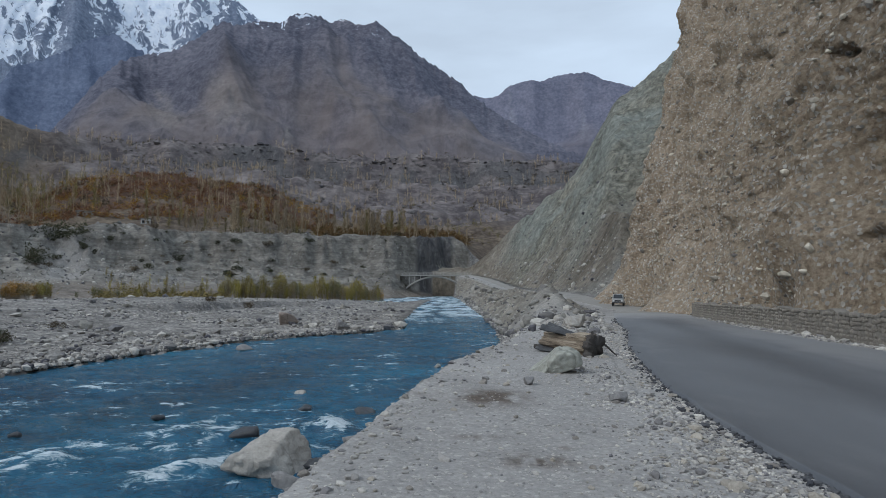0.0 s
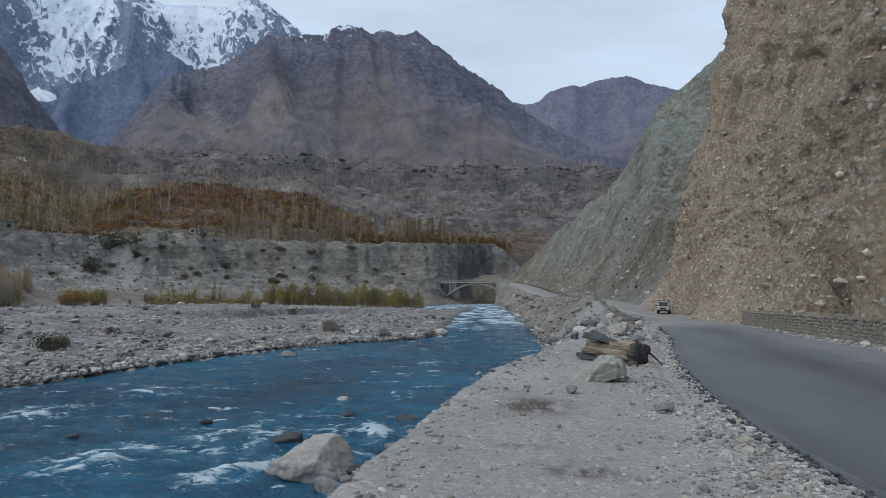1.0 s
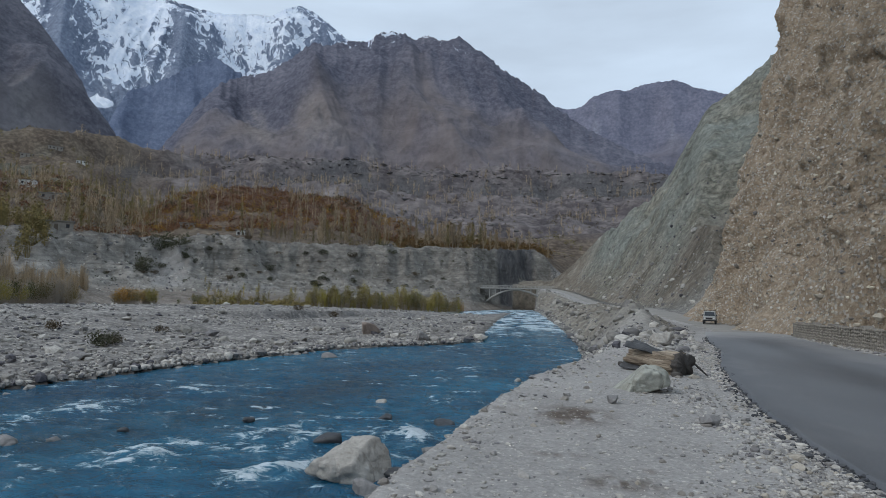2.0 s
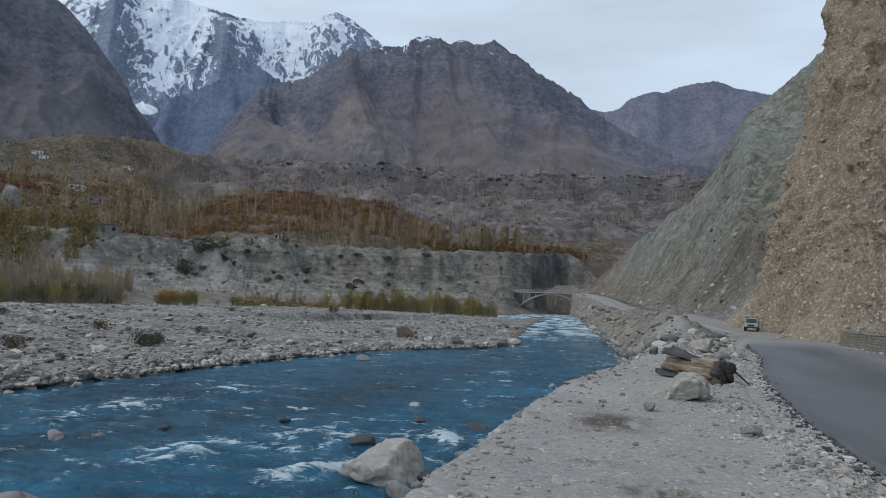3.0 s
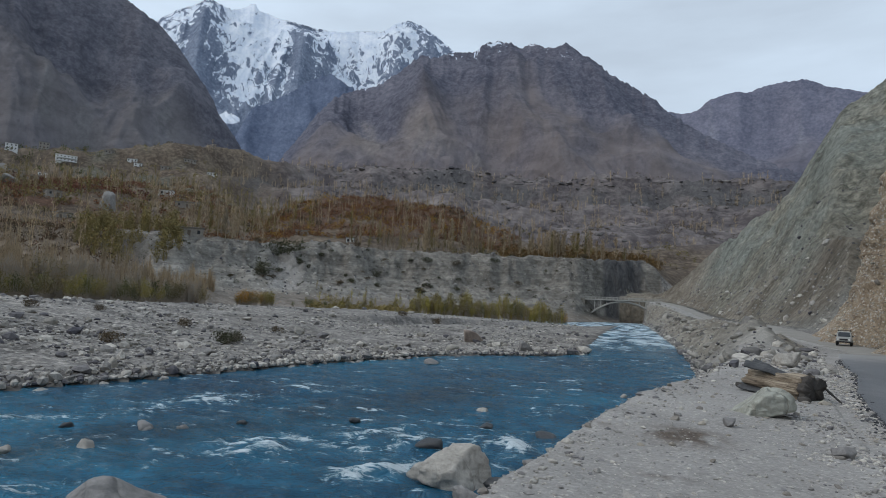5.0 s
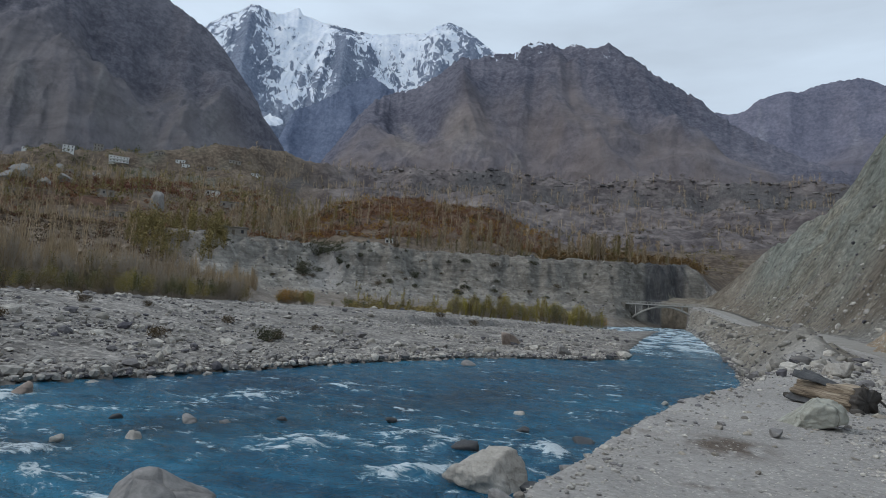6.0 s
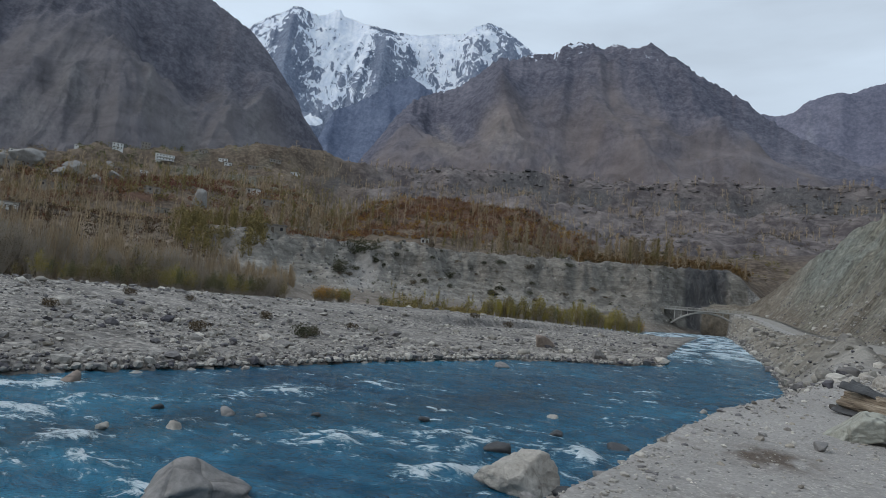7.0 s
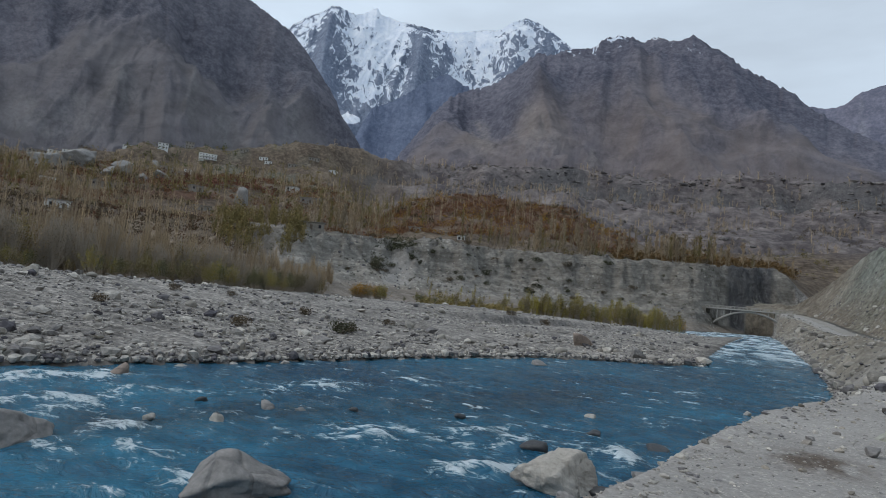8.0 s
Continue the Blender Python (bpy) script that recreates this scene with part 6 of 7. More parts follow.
    box(bm, (0, 1.85, 0.78), (0.82, 0.05, 0.2), 0.02)
    part("grille", bm, dark, body)
    bm = bmesh.new()
    box(bm, (0, 1.9, 0.5), (1.6, 0.14, 0.16), 0.04)
    part("bumper", bm, dark, thing)
    bm = bmesh.new()
    for y in (-1.55, -0.9, -0.3, 0.15):
        box(bm, (0, y, 1.86), (1.3, 0.05, 0.04))
    for x in (-0.65, 0.65):
        box(bm, (x, -0.7, 1.93), (0.04, 1.75, 0.04))
        for y in (-1.5, -0.7, 0.1):
            box(bm, (x, y, 1.82), (0.04, 0.04, 0.24))
    part("roof_rack", bm, dark, thing)


build_jeep()


# ---- trees and bushes ----
def sticks(starts, ends, r0, r1):
    """Thin three-sided tapered twigs."""
    starts, ends = np.asarray(starts, float), np.asarray(ends, float)
    n = len(starts)
    d = ends - starts
    d /= np.linalg.norm(d, axis=1)[:, None] + 1e-9
    side = np.cross(d, [0.3, 0.9, 0.1])
    side /= np.linalg.norm(side, axis=1)[:, None] + 1e-9
    up = np.cross(d, side)
    ring = []
    for k in range(3):
        a = 2 * np.pi * k / 3
        o = side * math.cos(a) + up * math.sin(a)
        ring.append((starts + o * np.reshape(r0, (-1, 1)), ends + o * np.reshape(r1, (-1, 1))))
    v = np.stack([ring[0][0], ring[1][0], ring[2][0], ring[0][1], ring[1][1], ring[2][1]], 1).reshape(-1, 3)
    f = np.array([(0, 1, 4), (0, 4, 3), (1, 2, 5), (1, 5, 4), (2, 0, 3), (2, 3, 5)])
    return v, (f[None] + 6 * np.arange(n)[:, None, None]).reshape(-1, 3)


def leaves(centres, size, q):
    n = len(centres)
    a, b = q.randn(n, 3), q.randn(n, 3)
    a /= np.linalg.norm(a, axis=1)[:, None]
    b -= a * (a * b).sum(1)[:, None]
    b /= np.linalg.norm(b, axis=1)[:, None]
    s = (size * q.uniform(0.6, 1.4, n))[:, None]
    v = np.stack([centres - a * s, centres + b * s * 0.6, centres + a * s, centres - b * s * 0.6], 1).reshape(-1, 3)
    f = np.array([(0, 1, 2), (0, 2, 3)])
    return v, (f[None] + 4 * np.arange(n)[:, None, None]).reshape(-1, 3)


def join(*pairs):
    vs, fs, k = [], [], 0
    for v, f in pairs:
        vs.append(v)
        fs.append(f + k)
        k += len(v)
    return np.concatenate(vs), np.concatenate(fs)


def poplar_shape(seed, twigs=34, leaf=46, spread=0.075):
    """An upright poplar of height 1: trunk and crown."""
    q = np.random.RandomState(seed)
    trunk = sticks([(0, 0, -0.03), (0.004, 0, 0.45)], [(0.004, 0, 0.45), (0, 0.004, 0.93)], np.array([0.009, 0.006]), np.array([0.006, 0.002]))
    h = q.uniform(0.1, 0.85, twigs)
    a = q.uniform(0, 6.28, twigs)
    out = spread * (1 - 0.6 * h) * q.uniform(0.35, 1.15, twigs)
    st = np.stack([0 * h, 0 * h, h], 1)
    en = np.stack([out * np.cos(a), out * np.sin(a), np.minimum(h + q.uniform(0.1, 0.24, twigs), 1.0)], 1)
    crown = sticks(st, en, np.full(twigs, 0.006), np.full(twigs, 0.003))
    if leaf:
        i = q.randint(0, twigs, leaf)
        t = q.uniform(0.2, 1.1, leaf)[:, None]
        crown = join(crown, leaves(st[i] + (en[i] - st[i]) * t + q.normal(0, 0.012, (leaf, 3)), 0.026, q))
    return trunk, crown


def willow_shape(seed, stems=24, leaf=170, wide=0.3, size=0.03):
    """A many-stemmed shrub-like willow of height 1."""
    q = np.random.RandomState(seed)
    a, lean = q.uniform(0, 6.28, stems), np.abs(q.normal(0, 0.5, stems)) * wide
    top = q.uniform(0.6, 1.0, stems) * (1 - 0.4 * lean / wide * 0.5)
    st = np.stack([0.12 * wide * np.cos(a), 0.12 * wide * np.sin(a), np.full(stems, -0.02)], 1)
    en = np.stack([lean * np.cos(a), lean * np.sin(a), top], 1)
    trunk = sticks(st, en, np.full(stems, 0.005), np.full(stems, 0.0018))
    i, t = q.randint(0, stems, leaf), q.uniform(0.3, 1.05, leaf)[:, None] ** 0.8
    crown = leaves(st[i] + (en[i] - st[i]) * t + q.normal(0, 0.035, (leaf, 3)) * (1, 1, 0.7), size, q)
    return trunk, crown


def bush_shape(seed, leaf=900, lumps=9, size=0.042):
    """A low rounded bush of height about 0.8 and width about 1.6."""
    q = np.random.RandomState(seed)
    c = np.stack([q.normal(0, 0.33, lumps), q.normal(0, 0.33, lumps), q.uniform(0.2, 0.5, lumps)], 1)
    i = q.randint(0, lumps, leaf)
    d = q.randn(leaf, 3)
    d /= np.linalg.norm(d, axis=1)[:, None]
    p = c[i] + d * (0.3 * q.uniform(0.45, 1.05, leaf) ** 0.5)[:, None]
    p[:, 2] = np.maximum(p[:, 2], 0.02)
    stems = sticks(np.zeros((lumps, 3)) - (0, 0, 0.05), c, np.full(lumps, 0.03), np.full(lumps, 0.012))
    return stems, leaves(p, size, q)


TAN = [(0.24, 0.188, 0.138), (0.34, 0.275, 0.2), (0.43, 0.352, 0.26), (0.29, 0.222, 0.158)]
M_BARK = plain("grey_bark", (0.340, 0.297, 0.246), 0.9)
M_TAN = foliage("tan_twigs", TAN)
M_GOLD = foliage("yellow_green_leaves", [(0.18, 0.175, 0.05), (0.28, 0.255, 0.07), (0.37, 0.305, 0.085), (0.2, 0.205, 0.06)])
M_GREEN = foliage("dull_green_leaves", [(0.060, 0.076, 0.034), (0.102, 0.119, 0.048), (0.153, 0.153, 0.060)])
M_ORANGE = foliage("orange_leaves", [(0.340, 0.170, 0.043), (0.476, 0.272, 0.060), (0.255, 0.187, 0.051)])
M_RUST = foliage("rust_red_leaves", [(0.11, 0.055, 0.038), (0.17, 0.085, 0.05), (0.21, 0.13, 0.075), (0.13, 0.09, 0.06), (0.19, 0.08, 0.05)])
M_HAZE = foliage("bare_grey_twigs", [(0.228, 0.189, 0.147), (0.323, 0.271, 0.207), (0.400, 0.335, 0.250)])
M_OLIVE = foliage("olive_leaves", [(0.132, 0.121, 0.061), (0.204, 0.178, 0.083), (0.252, 0.196, 0.088)])


def tree_thing(name, shape, crown_mat, label, category, group):
    (tv, tf), (cv, cf) = shape
    thing = empty(name, pose(0, 0, -500))
    part_mesh("trunk", mesh_np("trunk", tv, tf, [M_BARK]), thing)
    part_mesh("crown", mesh_np("crown", cv, cf, [crown_mat], False), thing)
    return tagged(thing, label, category, group)


def plant(kinds, xs, ys, heights, seed, wide=1.0, sink=0.0):
    """Set copies of the kinds at the places; the first of each kind is used as well."""
    q = np.random.RandomState(seed)
    zs = ground_at(xs, ys)
    used = set()
    for i in range(len(xs)):
        k = q.randint(len(kinds))
        h = float(heights[i])
        m = pose(xs[i], ys[i], zs[i] - sink * h, q.uniform(-3, 3), q.uniform(-3, 3), q.uniform(0, 360))
        if k not in used:
            used.add(k)
            ob = kinds[k]
        else:
            ob = copy_thing(kinds[k], m)
        ob.matrix_world = m @ Matrix.Diagonal((h * wide, h * wide, h, 1))
    for k, ob in enumerate(kinds):
        if k not in used:
            for o in (*ob.children, ob):
                bpy.data.objects.remove(o)


def polar(az, r):
    az = np.radians(az)
    return r * np.sin(az), r * np.cos(az)


q = np.random.RandomState(90)
# willows along the far edge of the bar
def willow_kinds(label, mats, group, wide, seed, leaf=170):
    return [tree_thing("willow_tree", willow_shape(seed + k, 110 if m in (M_TAN, M_HAZE) else 44, 2 * leaf, wide, 0.013 if m in (M_TAN, M_HAZE) else 0.021), m, label, "tree", group) for k, m in enumerate(mats)]


az = q.uniform(-28.5, -6.2, 120)
az = np.where(q.uniform(0, 1, 120) < 0.7, q.uniform(-20.5, -6.2, 120), az)
r = q.uniform(160, 184, 120)
x_, y_ = polar(az, r)
plant(willow_kinds("slender yellow-green willow at the back of the gravel bar", [M_GOLD, M_GOLD, M_OLIVE, M_GREEN, M_GOLD, M_OLIVE], "willows behind the bar", 0.26, 100, 300),
      x_, y_, np.interp(az, [-28, -21, -18, -6], [3.4, 4.2, 5.8, 5.6]) * q.uniform(0.4, 1.25, 120), 1)
x_, y_ = polar(q.uniform(-7.2, -5.4, 7), q.uniform(176, 190, 7))
plant(willow_kinds("orange autumn willow near the bridge", [M_ORANGE, M_ORANGE], "orange willows", 0.4, 120), x_, y_, q.uniform(2.6, 4.6, 7), 2)
x_, y_ = polar(q.uniform(-36.4, -33.3, 20), q.uniform(150, 160, 20))
plant(willow_kinds("round orange and olive willow bush behind the bar", [M_ORANGE, M_OLIVE, M_GOLD], "willow bushes", 0.6, 130, 620), x_, y_, q.uniform(2.4, 4.6, 20), 3)
x_, y_ = polar(np.array([-30.2, -29.8, -31.5, -28.6, -26.5, -25]), q.uniform(160, 172, 6))
plant(willow_kinds("dark green willow bush behind the bar", [M_GREEN, M_GREEN], "dark willow bushes", 0.5, 140, 420), x_, y_, np.array([3.2, 3.0, 1.8, 2.4, 2.8, 2.6]), 4)
# thicket before the village
az = q.uniform(-68, -39, 80)
r = np.interp(az, [-68, -50, -39], [108, 124, 150]) + q.uniform(-10, 6, 80)
x_, y_ = polar(az, r)
plant(willow_kinds("tall bare tan willow in a dense thicket", [M_TAN, M_HAZE, M_TAN, M_HAZE, M_OLIVE], "willow thicket", 0.3, 150, 260), x_, y_, np.interp(az, [-68, -57, -49, -39], [8.6, 10.2, 8.6, 6.2]) * q.uniform(0.6, 1.05, 80), 5)
az = q.uniform(-66, -39, 46)
x_, y_ = polar(az, np.interp(az, [-68, -50, -39], [86, 104, 136]) + q.uniform(-4, 6, 46))
plant(willow_kinds("olive green willow bush at the edge of the thicket", [M_OLIVE, M_GREEN, M_GOLD, M_OLIVE], "thicket bushes", 0.5, 160, 480), x_, y_, np.interp(az, [-68, -50, -39], [3.0, 4.2, 5.0]) * q.uniform(0.6, 1.1, 46), 6)


def bush_kinds(label, mats, group, seed):
    return [tree_thing("bush", bush_shape(seed + k), m, label, "bush", group) for k, m in enumerate(mats)]


M_SCRUB = foliage("dark_brown_scrub", [(0.070, 0.056, 0.042), (0.112, 0.091, 0.063), (0.154, 0.119, 0.084)])
M_DARKSCRUB = foliage("dark_grey_green_scrub", [(0.042, 0.048, 0.034), (0.070, 0.077, 0.049), (0.098, 0.098, 0.063)])
x_, y_ = polar(np.array([-46.3, -40.6, -36.9, -36.2, -21.2, -18.0, -32.7, -57.5, -47.2, -52.0]), np.array([43, 56, 46, 47, 96, 100, 57, 44, 60, 58.0]))
plant(bush_kinds("low brown thorn bush among the stones of the bar", [M_SCRUB, M_SCRUB, M_DARKSCRUB], "bushes on the bar", 180), x_, y_, np.array([1.1, 1.0, 1.5, 0.9, 1.3, 1.5, 0.8, 0.8, 0.7, 0.8]), 7)
az = q.uniform(-44, -4, 62)
er, fr = at_az(az, EDGE_R), at_az(az, FOOT_R)
x_, y_ = polar(az, fr + (er - fr) * q.uniform(0.2, 1.0, 62))
plant(bush_kinds("dark thorn bush clinging to the grey scarp", [M_DARKSCRUB, M_DARKSCRUB, M_SCRUB], "bushes on the scarp", 190), x_, y_, q.uniform(0.9, 2.6, 62), 8, 1.3)

# poplars along the terrace
poplars = [tree_thing("poplar_tree", poplar_shape(200 + k, 60, 120 if k % 2 else 70, 0.12 + 0.02 * (k % 3)), m, "tall narrow poplar with bare tan autumn twigs", "tree", "poplars on the terrace")
           for k, m in enumerate([M_TAN, M_TAN, M_OLIVE, M_TAN, M_HAZE])]
az = np.concatenate([q.uniform(-27, -13, 50), q.normal(-17.5, 1.4, 22), q.normal(-6.5, 1.6, 34), q.uniform(-46, -36, 40), q.uniform(-12, 2.4, 30)])
r = at_az(az, EDGE_R) + np.abs(q.normal(6, 26, len(az))) + 4
x_, y_ = polar(az, r)
plant(poplars, x_, y_, q.uniform(6, 13.5, len(az)), 9)


def wood(name, label, shapes, material, az, r, heights, seed, wide=1.0):
    x, y = polar(az, r)
    z = ground_at(x, y)
    v, f = scatter([join(*s) for s in shapes], np.stack([x, y, z], -1), heights, np.random.RandomState(seed).uniform(0, 6.28, len(az)), 0.04, seed, (wide, wide, 1))
    return tagged(new(name, mesh_np(name, v, f, [material], False)), label, "trees", kind="stuff")


def spread(n, a0, a1, r0, r1, seed, grain=0.012, bias=0.0):
    s = np.random.RandomState(seed)
    az, r = s.uniform(a0, a1, n * 4), np.sqrt(s.uniform(r0**2, r1**2, n * 4))
    x, y = polar(az, r)
    keep = (fbm(x * grain, y * grain, seed, 3) + s.uniform(-0.4, 0.4, n * 4) > bias) & (r > at_az(az, EDGE_R) + 3)
    return az[keep][:n], r[keep][:n], s


a_ = np.where(q.uniform(0, 1, 420) < 0.6, q.uniform(-20.5, -6.0, 420), q.uniform(-29.5, -6, 420))
clump = np.clip(0.8 + 0.7 * fbm(a_ * 0.5, 0 * a_, 2.0, 3), 0.45, 1.3)
h_ = np.interp(a_, [-28, -21, -18, -6], [3.2, 4.0, 5.6, 5.6]) * q.uniform(0.55, 1.15, 420) * clump
r_ = q.uniform(168, 202, 420)
for k_, (mat_, words) in enumerate(((M_GOLD, "yellow-green willow thicket under the grey scarp"), (M_OLIVE, "dull olive willow thicket under the grey scarp"))):
    wood("willows", words, [willow_shape(170 + k, 10, 150, 0.34, 0.026) for k in range(5)], mat_, a_[k_::2], r_[k_::2], h_[k_::2], 29 + k_)
a_ = q.uniform(-69, -38.5, 420)
wood("willows", "dense bare tan willow thicket before the village", [willow_shape(176 + k, 44, 40, 0.26, 0.011) for k in range(5)], M_TAN, a_, np.interp(a_, [-68, -50, -39], [112, 128, 155]) + q.uniform(0, 30, 420),
     np.interp(a_, [-68, -57, -49, -39], [9.0, 10.6, 9.0, 6.4]) * q.uniform(0.6, 1.05, 420), 30)
light_poplars = [poplar_shape(260 + k, 17, 14, 0.165) for k in range(6)]
a_, r_, s_ = spread(1000, -70, -34, 240, 500, 31, 0.018, 0.2)
wood("poplar_wood", "bare tan poplars crowding the village slope", light_poplars, M_TAN, a_, r_, s_.uniform(5, 13, len(a_)), 31, 1.1)
a_, r_, s_ = spread(1050, -40, 12, 380, 700, 32)
wood("poplar_wood", "bare grey poplars on the upper terraces", light_poplars, M_HAZE, a_, r_, s_.uniform(4, 11, len(a_)), 32, 1.8)
a_, r_, s_ = spread(480, -70, -30, 300, 600, 33, 0.016, 0.2)
wood("poplar_wood", "yellowing poplars between the village fields", light_poplars, M_OLIVE, a_, r_, s_.uniform(5, 13, len(a_)), 33, 1.5)
light_bush = [bush_shape(280 + k, 28, 3, 0.09) for k in range(6)]
a_, r_, s_ = spread(1500, -35.5, -10.5, 285, 392, 34, 0.03, -0.25)
wood("shrubs", "rust-red autumn shrubs covering the round hill", light_bush, M_RUST, a_, r_, s_.uniform(1.6, 3.6, len(a_)), 34, 1.3)
a_, r_, s_ = spread(420, -35.5, -10.5, 285, 395, 41, 0.04, -0.1)
wood("shrubs", "orange and ochre shrubs on the round hill", light_bush, M_ORANGE, a_, r_, s_.uniform(1.6, 3.8, len(a_)), 41, 1.2)
a_, r_, s_ = spread(200, -34, -11, 290, 400, 42, 0.05, 0.0)
wood("poplar_wood", "bare poplars scattered over the red hill", light_poplars, M_TAN, a_, r_, s_.uniform(5, 11, len(a_)), 42)
a_, r_, s_ = spread(1500, -70, -34, 215, 560, 35)
wood("shrubs", "brown and red shrubs on the village slope", light_bush, M_RUST, a_, r_, s_.uniform(1.8, 4.4, len(a_)), 35, 1.4)
a_, r_, s_ = spread(1300, -70, 6, 235, 560, 36)
wood("shrubs", "olive shrubs and low trees on the terraces", light_bush, M_OLIVE, a_, r_, s_.uniform(1.5, 4.2, len(a_)), 36, 1.2)
a_, r_, s_ = spread(2100, -70, 14, 300, 760, 37)
wood("shrubs", "grey-brown bare bushes on the far slopes", light_bush, M_SCRUB, a_, r_, s_.uniform(1.8, 4.5, len(a_)), 37, 1.3)
a_, r_, s_ = spread(420, -12, 2.5, 245, 330, 38, 0.02, -0.3)
wood("shrubs", "orange-brown trees above the bridge", light_bush, foliage("brown_orange_leaves", [(0.12, 0.08, 0.04), (0.17, 0.11, 0.05), (0.1, 0.075, 0.045)]), a_, r_, s_.uniform(2.2, 5.0, len(a_)), 38, 1.1)


# ---- houses of the village ----
def on_slope(az, el, r0=215, r1=640):
    """The place where the line of sight at that bearing and elevation meets the slope."""
    r = np.arange(r0, r1, 2.0)
    x, y = polar(np.full_like(r, az), r)
    z = ground_at(x, y)
    up = np.where(z >= rise(r, el))[0]
    i = up[0] if len(up) else len(r) - 1
    return float(x[i]), float(y[i]), float(z[i])


M_LIME = plain("whitewashed_wall", (0.66, 0.66, 0.64), 0.9, 0, 0.12, 1.2)
M_MUD = plain("mud_and_stone_wall", (0.26, 0.235, 0.205), 0.95, 0, 0.25, 1.2)
M_ROOF = plain("flat_earth_roof", (0.22, 0.205, 0.185), 0.95, 0, 0.2, 1.0)
M_PANE = plain("dark_window_glass", (0.03, 0.033, 0.038), 0.15)
M_FRAME = plain("weathered_timber", (0.13, 0.105, 0.08), 0.9)


def build_house(az, el, wide, deep, floors, mat_, label, turn=0.0):
    x, y, z = on_slope(az, el)
    thing = empty("house", pose(x, y, z + (0.5 if el > 6 else -0.7), 0, 0, -az + turn))
    tagged(thing, label, "house", "village houses")
    h = 2.8 * floors
    bm = bmesh.new()
    box(bm, (0, deep / 2, h / 2 - 1.5), (wide, deep, h + 3.0), 0.04)
    wall = part("wall", bm, mat_, thing)
    bm = bmesh.new()
    box(bm, (0, deep / 2, h + 0.13), (wide + 0.9, deep + 0.9, 0.26), 0.04)
    part("roof", bm, M_LIME if wide > 14 and mat_ is M_LIME else M_ROOF, thing, "flat overhanging roof")
    n = max(2, int(wide / 2.6))
    for f_ in range(floors):
        for k in range(n):
            cx = -wide / 2 + (k + 0.5) * wide / n
            door = f_ == 0 and k == n // 2
            bm = bmesh.new()
            box(bm, (cx, -0.03, f_ * 2.8 + (1.0 if door else 1.5)), (1.0, 0.1, 2.0 if door else 1.25), 0.01)
            frame_ = part("door" if door else "window", bm, M_FRAME, wall)
            if not door:
                bm = bmesh.new()
                box(bm, (cx, -0.07, f_ * 2.8 + 1.5), (0.82, 0.06, 1.05))
                part("pane", bm, M_PANE, frame_)
        if wide > 14 and mat_ is M_LIME:
            bm = bmesh.new()
            box(bm, (0, -0.8, f_ * 2.8 + 0.1), (wide, 1.6, 0.18), 0.02)
            box(bm, (0, -1.55, f_ * 2.8 + 0.55), (wide, 0.1, 0.8), 0.02)
            part("balcony", bm, M_LIME, thing)
    return thing


HOUSES = [
    (-50.6, 9.7, 16, 9, 2, M_LIME, "white three-storey house with balconies on the hillside", 4), (-54.3, 10.1, 9, 6, 2, M_LIME, "pale house on the village crest", 0),
    (-41.3, 11.2, 11, 6, 1, M_MUD, "low stone house on the upper terraces", 10), (-45.4, 10.2, 7, 5, 1, M_LIME, "small whitewashed house among fields", 0),
    (-58.3, 6.1, 13, 6, 1, M_MUD, "long low pale house in the trees", 20), (-62.3, 6.0, 7, 5, 1, M_LIME, "small white house half hidden by trees", 0),
    (-40.9, 4.7, 9, 4, 1, M_MUD, "flat-roofed stone house at the terrace edge", 0), (-37.6, 5.1, 7, 4, 1, M_MUD, "dark open-fronted house at the terrace edge", 0),
    (-61.4, 4.1, 7, 5, 1, M_LIME, "pale walled house behind the thicket", 0), (-50.6, 5.3, 8, 5, 1, M_MUD, "stone house in the wooded slope", 0),
    (-63.2, 7.7, 14, 7, 2, M_MUD, "unfinished grey concrete house with open bays", 8), (-26.6, 5.3, 3.6, 3, 1, M_LIME, "small white house below the red hill", 0),
    (-31.1, 5.6, 6, 4, 1, M_MUD, "stone house above the scarp", 0),
    (-47.6, 10.9, 8, 5, 1, M_MUD, "brown house on the upper slope", 0), (-52.2, 10.6, 8, 5, 2, M_MUD, "dark house under trees on the crest", 0),
    (-43.2, 10.3, 9, 5, 1, M_MUD, "low house between terraced fields", 0),
]
for row in HOUSES:
    build_house(*row)
q_ = np.random.RandomState(44)
for k in range(14):
    stone_built = q_.uniform() < 0.7
    build_house(float(q_.uniform(-64, -38)), float(q_.uniform(6.5, 10.8)), float(q_.uniform(6, 9)), 5, 1, M_MUD if stone_built else M_LIME,
                "low stone house among trees on the slope" if stone_built else "low whitewashed house among trees on the slope", float(q_.uniform(-20, 20)))


# ---- rock outcrops on the village slope and broken rock on the scarp ----
M_OUTCROP = earth("pale_outcrop_rock", (0.155, 0.149, 0.139), (0.266, 0.257, 0.244), (0.376, 0.366, 0.348), 0.15, 1.2, 0.95, 0.3, 0.8, cracks=0.25)
for k, (az_, el_, w_, h_) in enumerate([(-47.4, 6.4, 8, 13), (-60.6, 7.6, 30, 13), (-62.4, 7.2, 20, 10), (-57.2, 7.7, 12, 10), (-54.1, 7.5, 13, 7), (-55.6, 7.2, 9, 6), (-54.7, 8.4, 9, 10), (-58.2, 7.2, 8, 8)]):
    x, y, z = on_slope(az_, el_)
    boulder("rock_outcrop", 900 + k, (x, y, z), (w_, w_ * 0.7, h_), 25 * k, M_OUTCROP, "pale grey rock outcrop breaking through the slope", 5, 15, 0.3, "outcrops on the village slope")
q_ = np.random.RandomState(94)
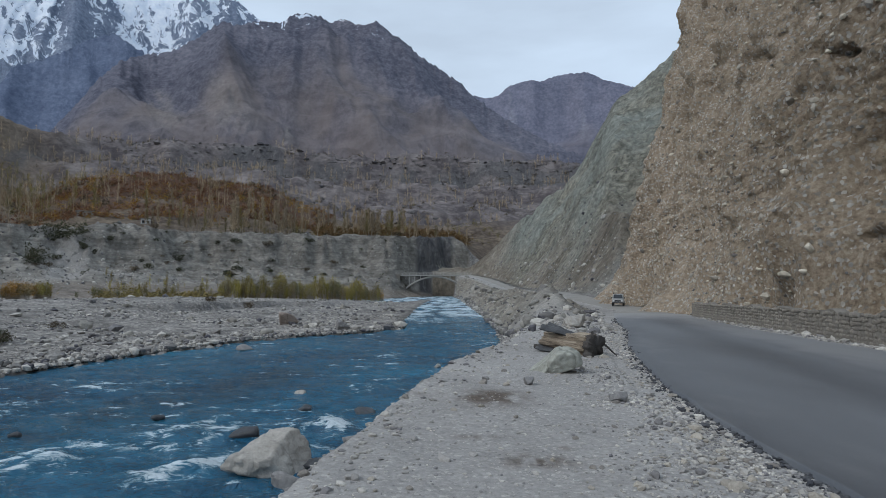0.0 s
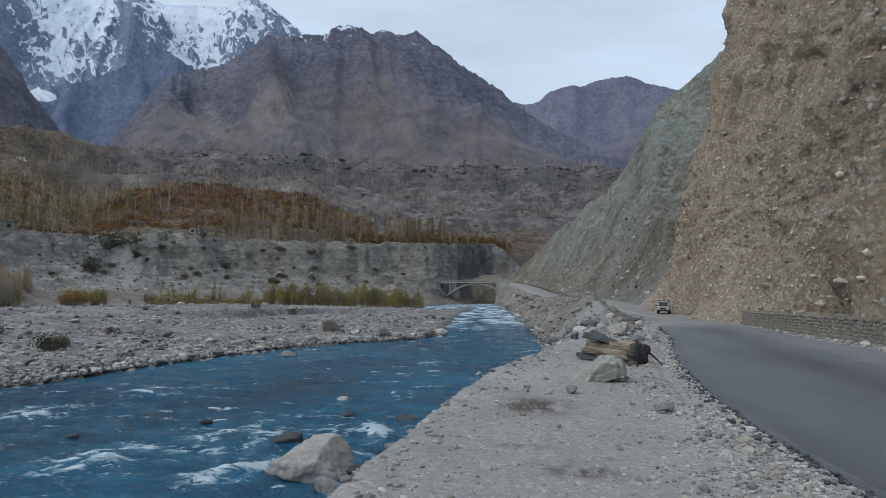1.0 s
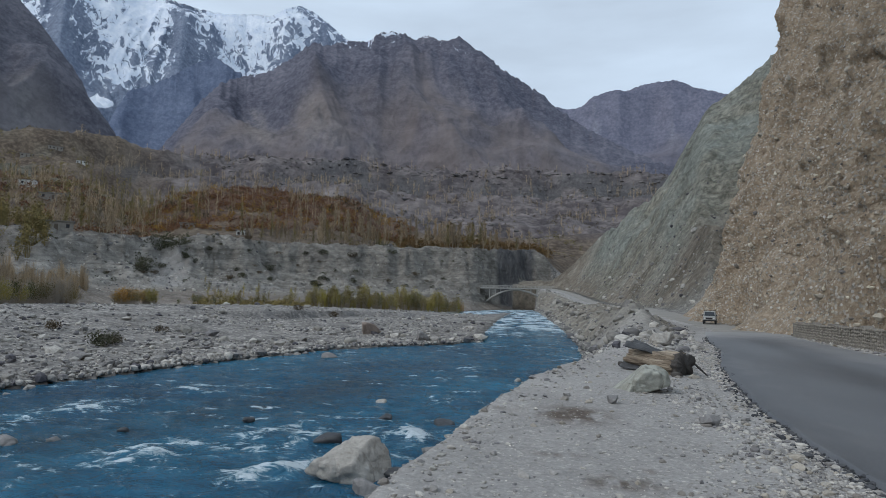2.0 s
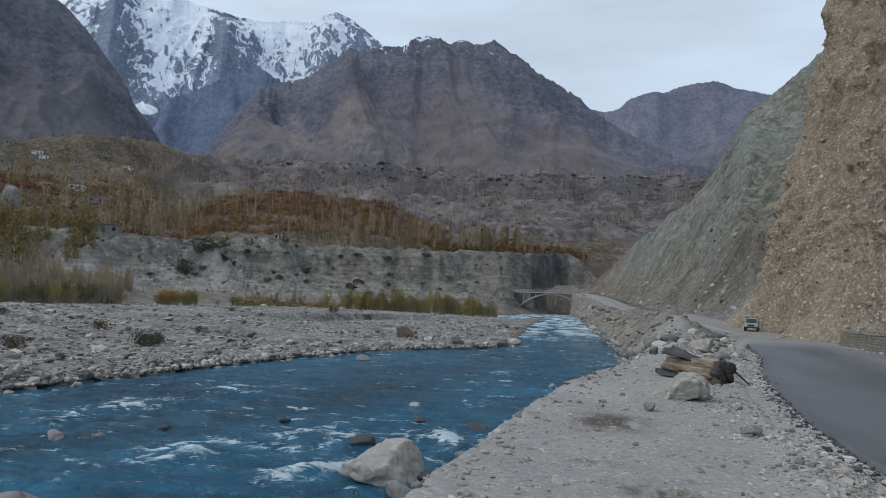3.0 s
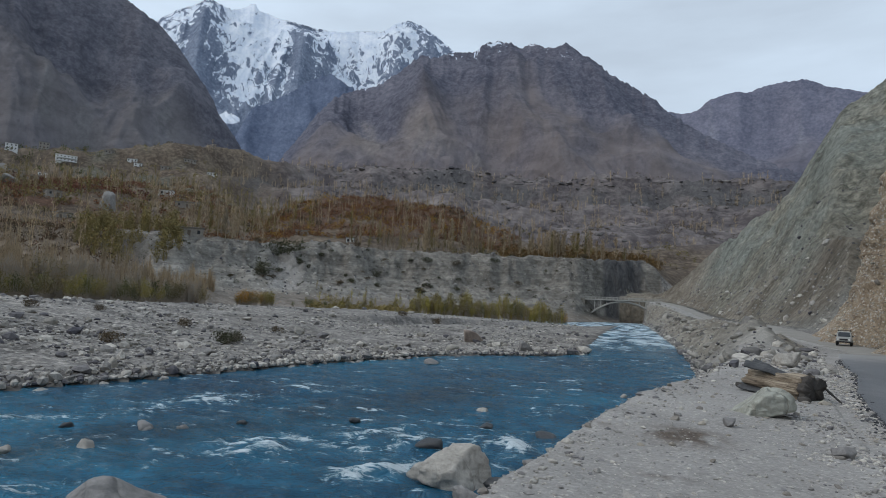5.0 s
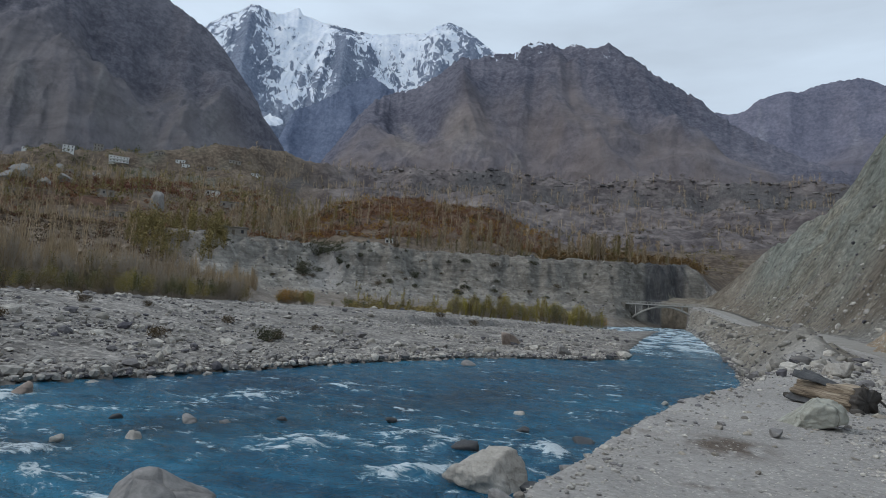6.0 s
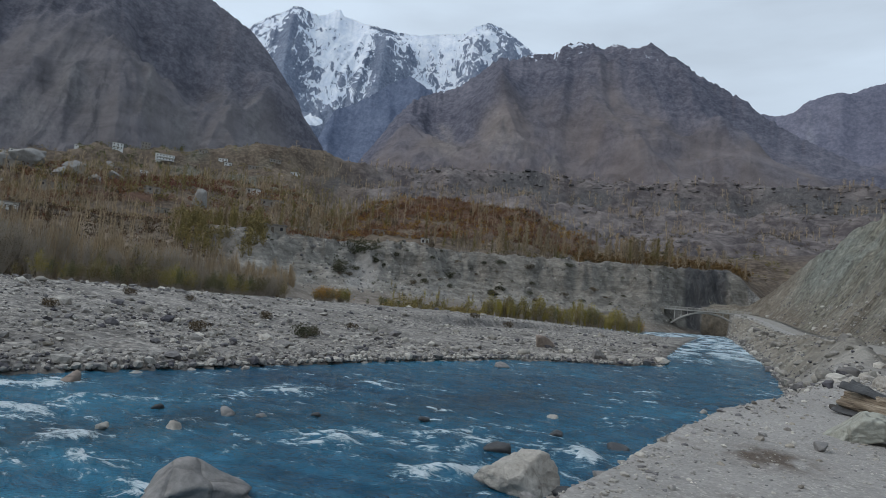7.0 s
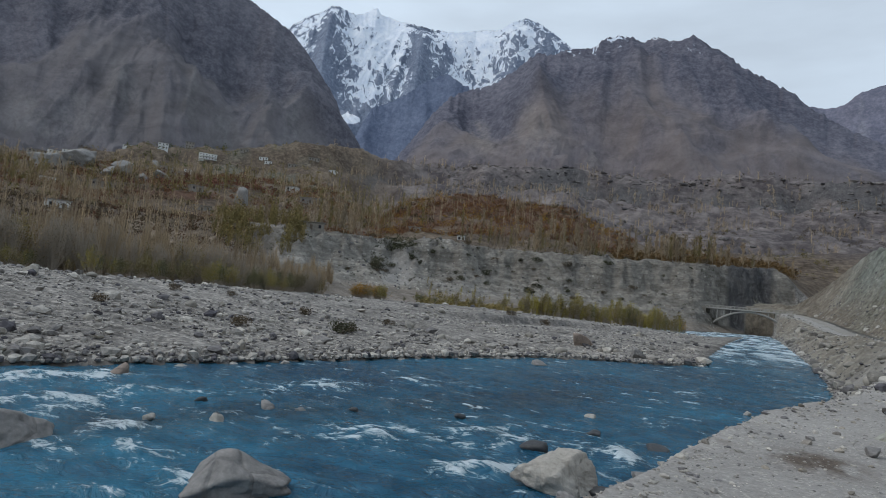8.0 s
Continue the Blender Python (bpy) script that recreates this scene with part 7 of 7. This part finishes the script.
a_ = np.concatenate([q_.uniform(-29, 13, 420), q_.uniform(-30, 12, 260)])
r_ = np.concatenate([at_az(a_[:420], LEDGE_R) - 8 - np.abs(q_.normal(0, 22, 420)), q_.uniform(440, 640, 260)])
x_, y_ = polar(a_, r_)
stones_stuff("ledge_rocks", "grey rock ledges and fallen blocks on the far terraces", earth("ledge_rock", (0.08, 0.074, 0.074), (0.145, 0.134, 0.131), (0.23, 0.215, 0.208), 0.15, 1.2, 0.95, 0.3, 0.8, isles=0.5), x_, y_, np.clip(1.3 * q_.lognormal(0, 0.5, 680), 0.6, 4.0), 1, 495, (1.6, 1.0, 0.6), -0.1)
q_ = np.random.RandomState(95)
az = q_.uniform(-44, -3, 2600)
az = np.where(q_.uniform(0, 1, 2600) < 0.4, q_.uniform(-40, -24, 2600), az)
r = at_az(az, FOOT_R) - 6 + (at_az(az, EDGE_R) - at_az(az, FOOT_R) + 6) * q_.uniform(0, 1, 2600)
x_, y_ = polar(az, r)
stones_stuff("scarp_rubble", "grey broken rock on the face of the scarp", M_COBBLE, x_, y_, np.clip(0.22 * q_.lognormal(0, 0.6, 2600), 0.12, 1.3), 1, 480, (1, 0.8, 0.8))
a_ = q_.uniform(-45, -3, 420)
wood("shrubs", "small dark bushes dotted over the scarp", light_bush, M_DARKSCRUB, a_, at_az(a_, FOOT_R) + (at_az(a_, EDGE_R) - at_az(a_, FOOT_R)) * q_.uniform(0.05, 1.05, 420) , np.clip(0.6 * q_.lognormal(0, 0.5, 420), 0.3, 2.2), 43, 1.3)
y_ = q_.uniform(70, 230, 1800)
x_ = np.interp(y_, fine_line[:, 1], fine_line[:, 0]) + 4.5 + np.abs(q_.normal(0, 9, 1800))
stones_stuff("spur_rubble", "grey-green broken rock at the foot of the spur", M_COBBLE, x_, y_, np.clip(0.18 * q_.lognormal(0, 0.6, 1800), 0.1, 1.2), 1, 490, (1, 0.8, 0.8))

# ---- darker clumps of trees by the promontory and on the crest ----
q_ = np.random.RandomState(97)
a_ = q_.uniform(-49.5, -41.5, 90)
wood("willows", "olive and golden trees crowding beside the rocky promontory", [willow_shape(186 + k, 16, 150, 0.28, 0.03) for k in range(5)], M_OLIVE, a_, q_.uniform(190, 255, 90), q_.uniform(4.5, 9.5, 90), 51, 1.2)
a_ = q_.uniform(-34.6, -30.6, 60)
wood("shrubs", "dark evergreen bushes in the notch of the scarp", light_bush, M_DARKSCRUB, a_, at_az(a_, EDGE_R) - q_.uniform(0, 14, 60), q_.uniform(1.4, 3.6, 60), 52, 1.2)
q_ = np.random.RandomState(98)
a_ = q_.uniform(-70, -46, 620)
wood("shrubs", "brown and tan bushes on the lower village slope", light_bush, M_SCRUB, a_, np.interp(a_, [-70, -46], [130, 165]) + q_.uniform(0, 110, 620), q_.uniform(1.0, 3.2, 620), 55, 1.3)
a_ = q_.uniform(-70, -46, 260)
wood("poplar_wood", "bare tan poplars on the lower village slope", light_poplars, M_TAN, a_, np.interp(a_, [-70, -46], [150, 180]) + q_.uniform(0, 90, 260), q_.uniform(3.5, 8.5, 260), 56)
a_ = q_.uniform(-70, -46, 260)
wood("shrubs", "rust-red bushes on the lower village slope", light_bush, M_RUST, a_, np.interp(a_, [-70, -46], [150, 180]) + q_.uniform(0, 90, 260), q_.uniform(1.2, 3.2, 260), 57, 1.3)
a_ = q_.uniform(-57, -48, 60)
wood("shrubs", "dark green trees around the houses on the crest", light_bush, M_GREEN, a_, q_.uniform(560, 636, 60), q_.uniform(3.5, 8, 60), 53, 0.9)
a_ = q_.uniform(-68, -36, 620)
wood("shrubs", "yellow-green trees between the village terraces", light_bush, M_OLIVE, a_, q_.uniform(330, 640, 620), q_.uniform(2.5, 7.0, 620), 54, 1.0)
x_, y_ = polar(np.array([-34.75, -34.3]), np.array([207.0, 212.0]))
plant(bush_kinds("big dark bush at the foot of the promontory", [M_DARKSCRUB, M_DARKSCRUB], "dark bushes", 196), x_, y_, np.array([3.6, 2.6]), 11, 1.2)
q_ = np.random.RandomState(99)
a_ = q_.uniform(-58, -44.5, 1000)
wood("shrubs", "maroon autumn shrubs below the white house", light_bush, foliage("maroon_leaves", [(0.11, 0.05, 0.045), (0.16, 0.075, 0.06), (0.2, 0.1, 0.07)]), a_, q_.uniform(360, 560, 1000), q_.uniform(2.0, 4.8, 1000), 58, 1.4)
a_ = q_.uniform(-30, -20, 240)
wood("shrubs", "low olive bushes at the back of the bar", light_bush, M_OLIVE, a_, q_.uniform(160, 185, 240), q_.uniform(0.9, 2.4, 240), 59, 1.2)
